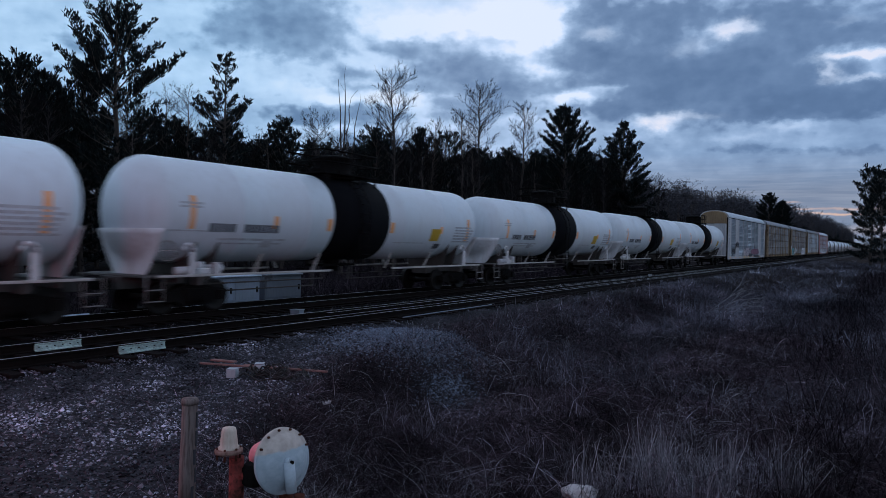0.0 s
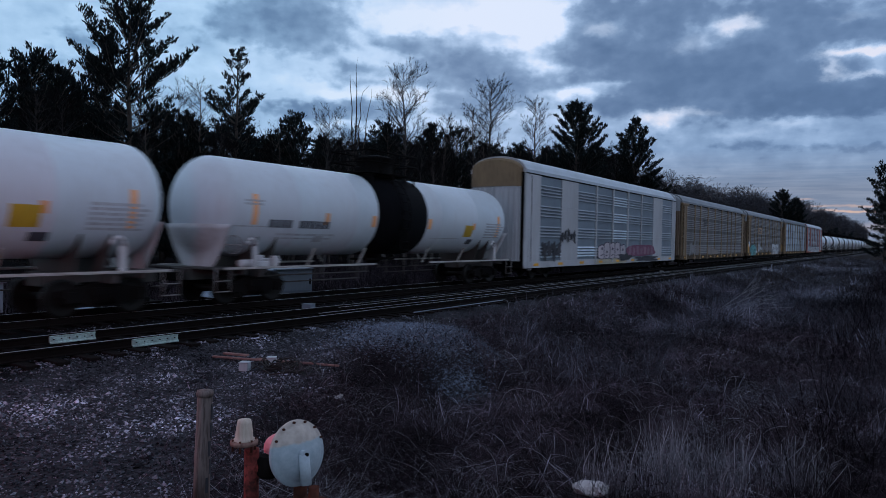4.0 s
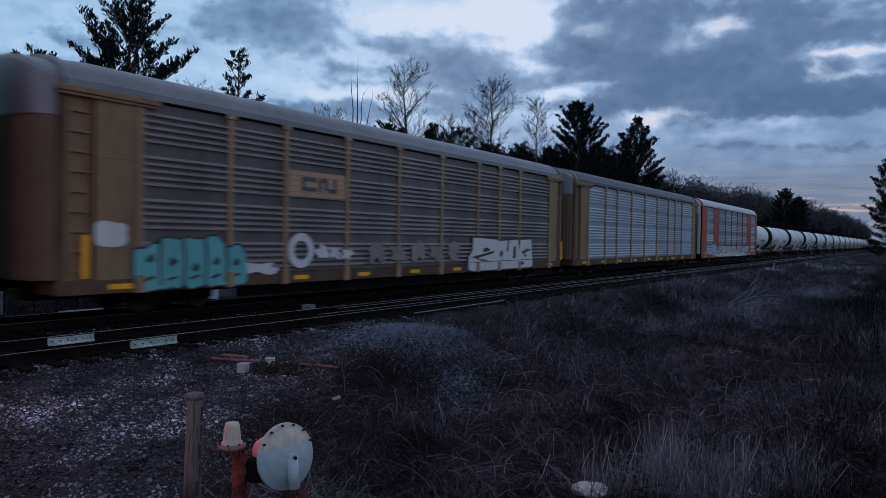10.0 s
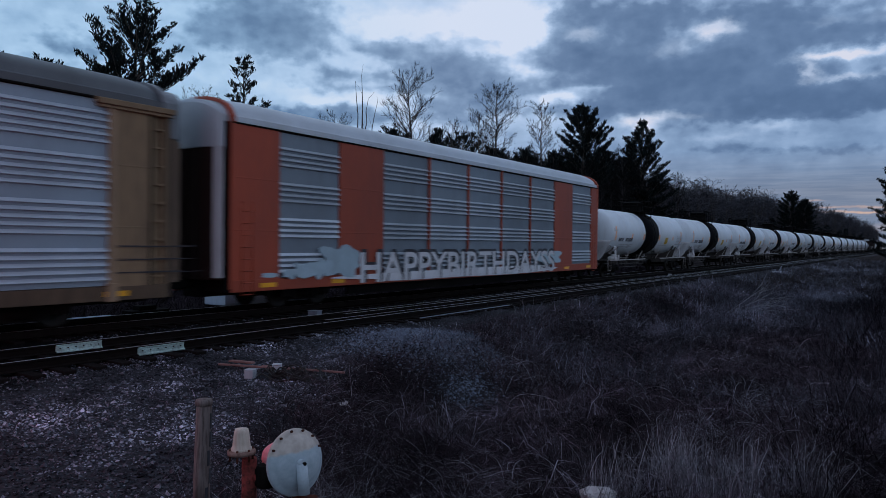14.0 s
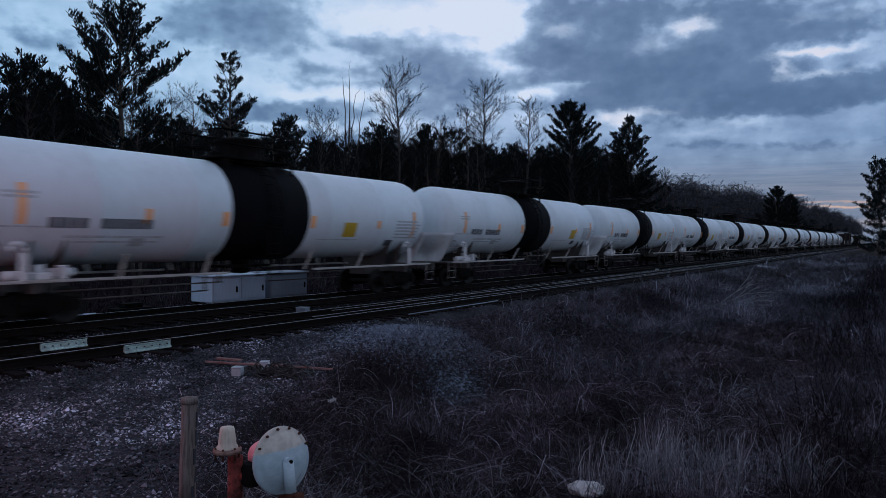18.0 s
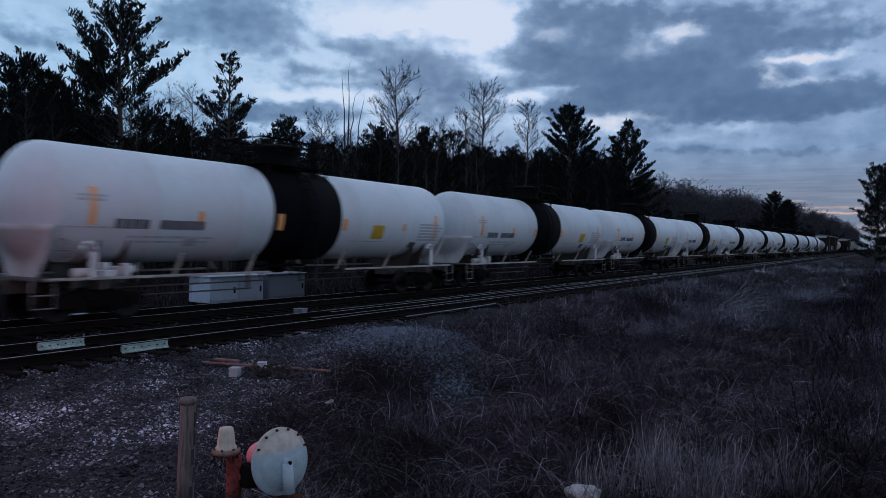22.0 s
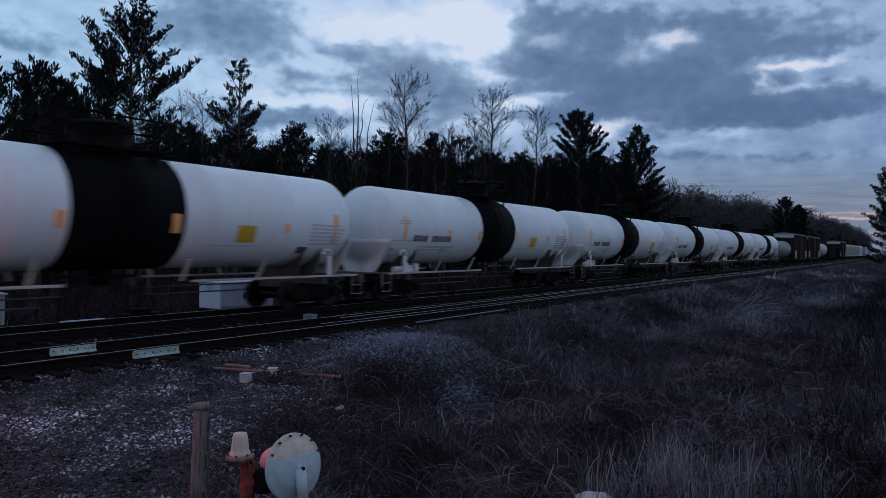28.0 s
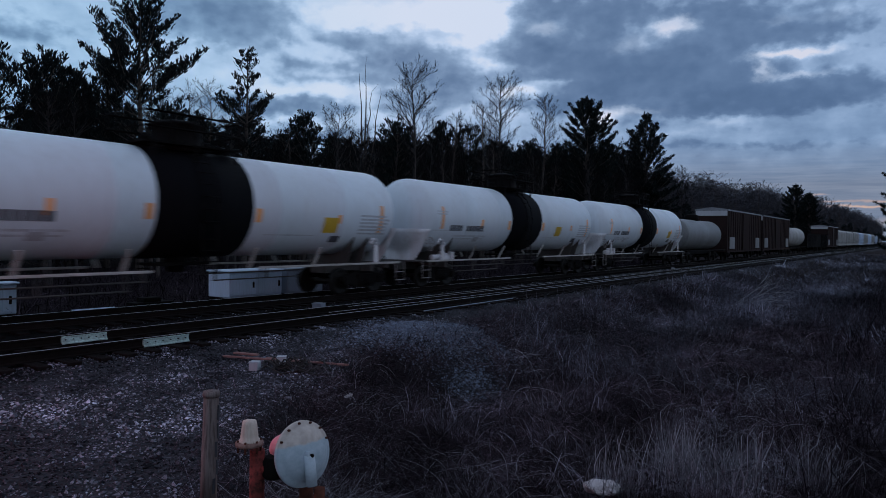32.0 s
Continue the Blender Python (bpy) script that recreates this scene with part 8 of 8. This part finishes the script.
def block_piece(car, box, fill, label):
    """A solid block of sprayed letters with black edges; unreadable strokes cut into it."""
    y0, y1, z0, z1 = box
    edge = 0.07
    for k, (lift, m, e) in enumerate(((0.092, BLACK_SPRAY, edge), (0.098, fill, 0.0))):
        cuts(car, (y0 - e, y1 + e, z0 - e * 0.5, z1 + e), (((0.0, 0.06), (0.05, 0.0), (0.97, 0.03), (1.0, 0.1), (0.985, 0.45), (0.97, 0.97), (0.77, 0.95), (0.75, 0.88), (0.73, 0.96), (0.43, 0.90), (0.40, 0.95), (0.06, 1.0), (0.05, 0.6), (0.0, 0.42)),), m, lift, label)
    cuts(car, box, (((.20, .56), (.30, .60), (.27, .70), (.20, .68)), ((.03, .42), (.36, .60), (.36, .53), (.12, .38), (.28, .30), (.20, .29)), ((.44, .48), (.475, .64), (.495, .52), (.47, .38)),
                    ((.55, .60), (.572, .95), (.592, .95), (.575, .55)), ((.655, .35), (.665, .72), (.70, .76), (.70, .35)), ((.74, .95), (.755, .60), (.775, .95)),
                    ((.80, .56), (.90, .66), (.985, .62), (.90, .57), (.84, .48), (.90, .42), (.86, .38)), ((.02, .275), (.98, .30), (.98, .285), (.02, .255)), ((.79, .12), (.84, .13), (.84, .23), (.79, .22))),
         BLACK_SPRAY, 0.104, "black strokes between the letters")


def bubble_piece(car, box, fill, line, seed, label):
    """Rounded sprayed letters run together, with outlines between them."""
    y0, y1, z0, z1 = box
    n = 5
    w = (y1 - y0) / n
    rng = random.Random(seed)
    for k in range(n):
        c, top = y0 + (k + 0.5) * w, z1 - (0.0 if 0 < k < n - 1 else 0.18) * (z1 - z0)
        sprayed(car, c - w * 0.66, c + w * 0.66, z0 - 0.03, top + 0.05, line, 0.088 + 0.0004 * k, seed + k, "dark outline of the letters", 0.08)
    for k in range(n):
        c, top = y0 + (k + 0.5) * w, z1 - (0.0 if 0 < k < n - 1 else 0.18) * (z1 - z0)
        sprayed(car, c - w * 0.60, c + w * 0.60, z0, top, fill, 0.096 + 0.0004 * k, seed + k, label, 0.08)
    shapes = []
    for k in range(n):
        u = (k + 0.5) / n
        a, b = rng.uniform(0.35, 0.6), rng.uniform(-0.03, 0.03)
        shapes.append(((u - 0.035, a), (u + b, a + 0.16), (u + 0.045, a + 0.05), (u + b + 0.01, a - 0.04)))
        if k:
            e = k / n
            shapes.append(((e - 0.012, 0.08), (e + b - 0.01, 0.5), (e - 0.02, 0.93), (e + 0.006, 0.95), (e + b + 0.012, 0.5), (e + 0.006, 0.08)))
        shapes.append(((u - 0.05, 0.20), (u + 0.04, 0.26 + b), (u + 0.05, 0.22), (u - 0.04, 0.15)))
    cuts(car, box, shapes, line, 0.104, "dark strokes between the letters")


def wagon_paint():
    first, second, third, fourth, last = CARRIERS
    h = A_MID
    L = 0.10
    # pale wagon
    bubble_piece(first, (10.5 - h, 15.2 - h, 0.98, 1.95), BLUSH_SPRAY, PURPLE_SPRAY, 2, "pinkish white sprayed letters")
    sprayed(first, 9.9 - h, 15.8 - h, 0.63, 0.94, CREAM_SPRAY, 0.056, 12, "cream sprayed band on the sill", 0.05)
    sprayed(first, 15.6 - h, 21.7 - h, 1.06, 1.84, MAGENTA_SPRAY, L, 3, "faded magenta sprayed panel", 0.05)
    for k in range(7):
        sprayed(first, 16.0 + k * 0.8 - h, 16.5 + k * 0.8 - h, 1.18, 1.74 - 0.1 * (k % 2), PINK_SPRAY, L + 0.004, 110 + k, "faded pink letters", 0.22)
    sprayed(first, 14.2 - h, 16.4 - h, 0.80, 1.25, BLACK_SPRAY, L + 0.002, 4, "dark sprayed cloud", 0.2)
    sprayed(first, 17.6 - h, 22.4 - h, 0.70, 1.02, BLACK_SPRAY, L + 0.002, 5, "dark sprayed cloud", 0.2)
    for k in range(5):
        sprayed(first, 4.9 + k * 0.42 - h, 5.2 + k * 0.42 - h, 2.0 + 0.1 * (k % 2), 2.45 + 0.12 * (k % 3), BLACK_SPRAY, L, 20 + k, "thin black tag", 0.3)
    for k in range(4):
        sprayed(first, 2.6 + k * 0.6 - h, 3.1 + k * 0.6 - h, 1.1 + 0.1 * (k % 2), 1.9, BLACK_SPRAY, L, 40 + k, "thin black tag", 0.3)
    # plain brown wagon: faded smears and a thin black tag
    for k in range(3):
        sprayed(second, 3.1 + k * 0.62 - h, 3.8 + k * 0.62 - h, 1.05 + 0.15 * (k % 2), 2.05 - 0.25 * (k % 2), BUFF_SPRAY, L, 200 + k, "faded white smear", 0.34)
    sprayed(second, 5.3 - h, 6.4 - h, 1.1, 1.9, BROWN_SPRAY, L, 206, "faded buffed patch", 0.3)
    for k in range(5):
        sprayed(second, 9.7 + k * 0.8 - h, 10.7 + k * 0.8 - h, 1.0, 1.75 - 0.10 * k, BROWN_SPRAY, L + 0.0005 * k, 210 + k, "faded buffed patch", 0.20)
    for k in range(4):
        sprayed(second, 7.5 + 0.15 * k - h, 9.2 + 0.10 * k - h, 4.12 - 0.16 * k, 4.19 - 0.16 * k, BLACK_SPRAY, L, 220 + k, "thin black scrawl", 0.3)
    # brown wagon with teal and white pieces
    bubble_piece(third, (2.35 - h, 5.7 - h, 0.66, 1.98), TEAL_SPRAY, BLACK_SPRAY, 6, "teal sprayed letters")
    sprayed(third, 5.6 - h, 6.9 - h, 0.95, 1.25, WHITE_SPRAY, 0.09, 61, "white sprayed tail of the letters", 0.25)
    ring(third, 7.9 - h, 1.62, 0.55, WHITE_SPRAY, L)
    for k in range(3):
        sprayed(third, 8.6 + k * 0.6 - h, 9.1 + k * 0.6 - h, 1.35, 1.78 - 0.08 * k, WHITE_SPRAY, L, 60 + k, "white sprayed strokes", 0.25)
    block_piece(third, (17.8 - h, 23.9 - h, 0.66, 2.12), WHITE_SPRAY, "white sprayed block letters")
    for k in range(5):
        sprayed(third, 11.2 + k * 1.25 - h, 12.0 + k * 1.25 - h, 1.2, 1.9 - 0.15 * (k % 2), BROWN_SPRAY, L, 80 + k, "faded buffed patch", 0.25)
    bm = bmesh.new()
    bx(bm, A_W + 0.02, A_W + 0.062, 7.40 - h, 9.94 - h, 3.32, 4.10)
    part("name_board", bm, BOARD, third, "faded yellow board with a dark emblem")
    for a, b, z0, z1 in ((7.92, 8.57, 3.48, 3.60), (7.92, 8.57, 3.80, 3.92), (7.92, 8.06, 3.48, 3.92), (8.66, 8.80, 3.48, 3.92), (8.66, 9.04, 3.80, 3.92), (8.95, 9.09, 3.55, 3.92), (9.09, 9.50, 3.48, 3.60), (9.36, 9.50, 3.48, 3.92)):
        bm = bmesh.new()
        bx(bm, A_W + 0.060, A_W + 0.068, a - h, b - h, z0, z1)
        part("emblem_stroke", bm, INK, third)
    for y in (1.08, 27.37):
        bm = bmesh.new()
        bx(bm, A_W + 0.05, A_W + 0.085, y - 0.07 - h, y + 0.07 - h, 1.0, 2.02)
        part("warning_strip", bm, REFLECT, third, "upright yellow reflective strip")
    sprayed(third, 1.30 - h, 2.12 - h, 1.74, 2.34, WHITE_SPRAY, 0.055, 120, "dull white painted square", 0.05)
    # silver wagon: thin black tags on the end plate
    for k in range(3):
        sprayed(fourth, 26.0 - h, 27.9 - h, 1.9 - 0.32 * k, 1.94 - 0.32 * k, BLACK_SPRAY, 0.06, 90 + k, "thin black scrawl", 0.3)
    # orange wagon
    letters(last, "HAPPYBIRTHDAYSS", 6.05, 21.35, 0.74, 1.52, BLACK_SPRAY, L + 0.004, "lettering", "black outlined graffiti lettering", 0.055)
    letters(last, "HAPPYBIRTHDAYSS", 6.00, 21.30, 0.70, 1.46, WHITE_SPRAY, L + 0.012, "lettering", "white graffiti lettering", 0.022)
    sprayed(last, 6.1 - h, 21.2 - h, 0.66, 1.02, WHITE_SPRAY, L + 0.002, 98, "white sprayed fill under the letters", 0.10)
    sprayed(last, 1.75 - h, 2.32 - h, 1.00, 1.14, PALE_BLUE_SPRAY, 0.054, 99, "small pale patch", 0.08)
    for k in range(7):
        sprayed(last, 2.5 + k * 0.42 - h, 3.1 + k * 0.46 - h, 0.98, 1.22 + 0.07 * k + 0.08 * (k % 2), PALE_BLUE_SPRAY, L + 0.001 * k, 150 + k, "pale blue sprayed fill", 0.28)
    sprayed(last, 4.3 - h, 5.9 - h, 1.2, 1.95, PALE_BLUE_SPRAY, L + 0.003, 96, "pale blue sprayed fill", 0.22)
    sprayed(last, 19.4 - h, 22.0 - h, 1.05, 1.75, PALE_BLUE_SPRAY, L, 97, "pale blue sprayed fill", 0.22)


PINK_SPRAY = worn("pink_spray_paint", (0.24, 0.12, 0.17), (0.15, 0.08, 0.12), 0.6, 0.0, 3.0, 20, 0.6)
BLUSH_SPRAY = worn("pinkish_white_spray_paint", (0.50, 0.45, 0.48), (0.34, 0.28, 0.32), 0.6, 0.0, 3.0, 20, 0.5)
BUFF_SPRAY = worn("faded_white_spray_paint", (0.25, 0.245, 0.255), (0.16, 0.15, 0.15), 0.7, 0.0, 3.0, 20, 0.7)
PURPLE_SPRAY = worn("dark_purple_spray_paint", (0.06, 0.05, 0.08), (0.12, 0.09, 0.13), 0.6, 0.0, 3.0, 20, 0.5)
CREAM_SPRAY = worn("cream_spray_paint", (0.44, 0.40, 0.30), (0.32, 0.28, 0.22), 0.6, 0.0, 3.0, 20, 0.5)
BROWN_SPRAY = worn("buffed_patch_paint", (0.26, 0.23, 0.22), (0.18, 0.15, 0.14), 0.7, 0.0, 3.0, 20, 0.5)
wagon_paint()


# ---------------------------------------------------------------- what moves
def motions():
    # metres that the train has gone past its place at 14 s
    gone = ((0, -186.2), (5, -119.6), (10, -53.0), (14, 0.0), (17, 40.2), (19, 66.85), (20, 80.4), (22, 106.85), (25, 147.2), (28, 186.7), (30, 213.5), (32, 239.75))
    for ob, y in TRAIN:
        walk(ob, [(t, pose(TRAIN_X, y - g, 0)) for t, g in gone])
    walk(SKY, [(t, pose(0, 0, 2, 0, 0, 0.19 * (t - 16))) for t in (0, 16, 32)])


motions()
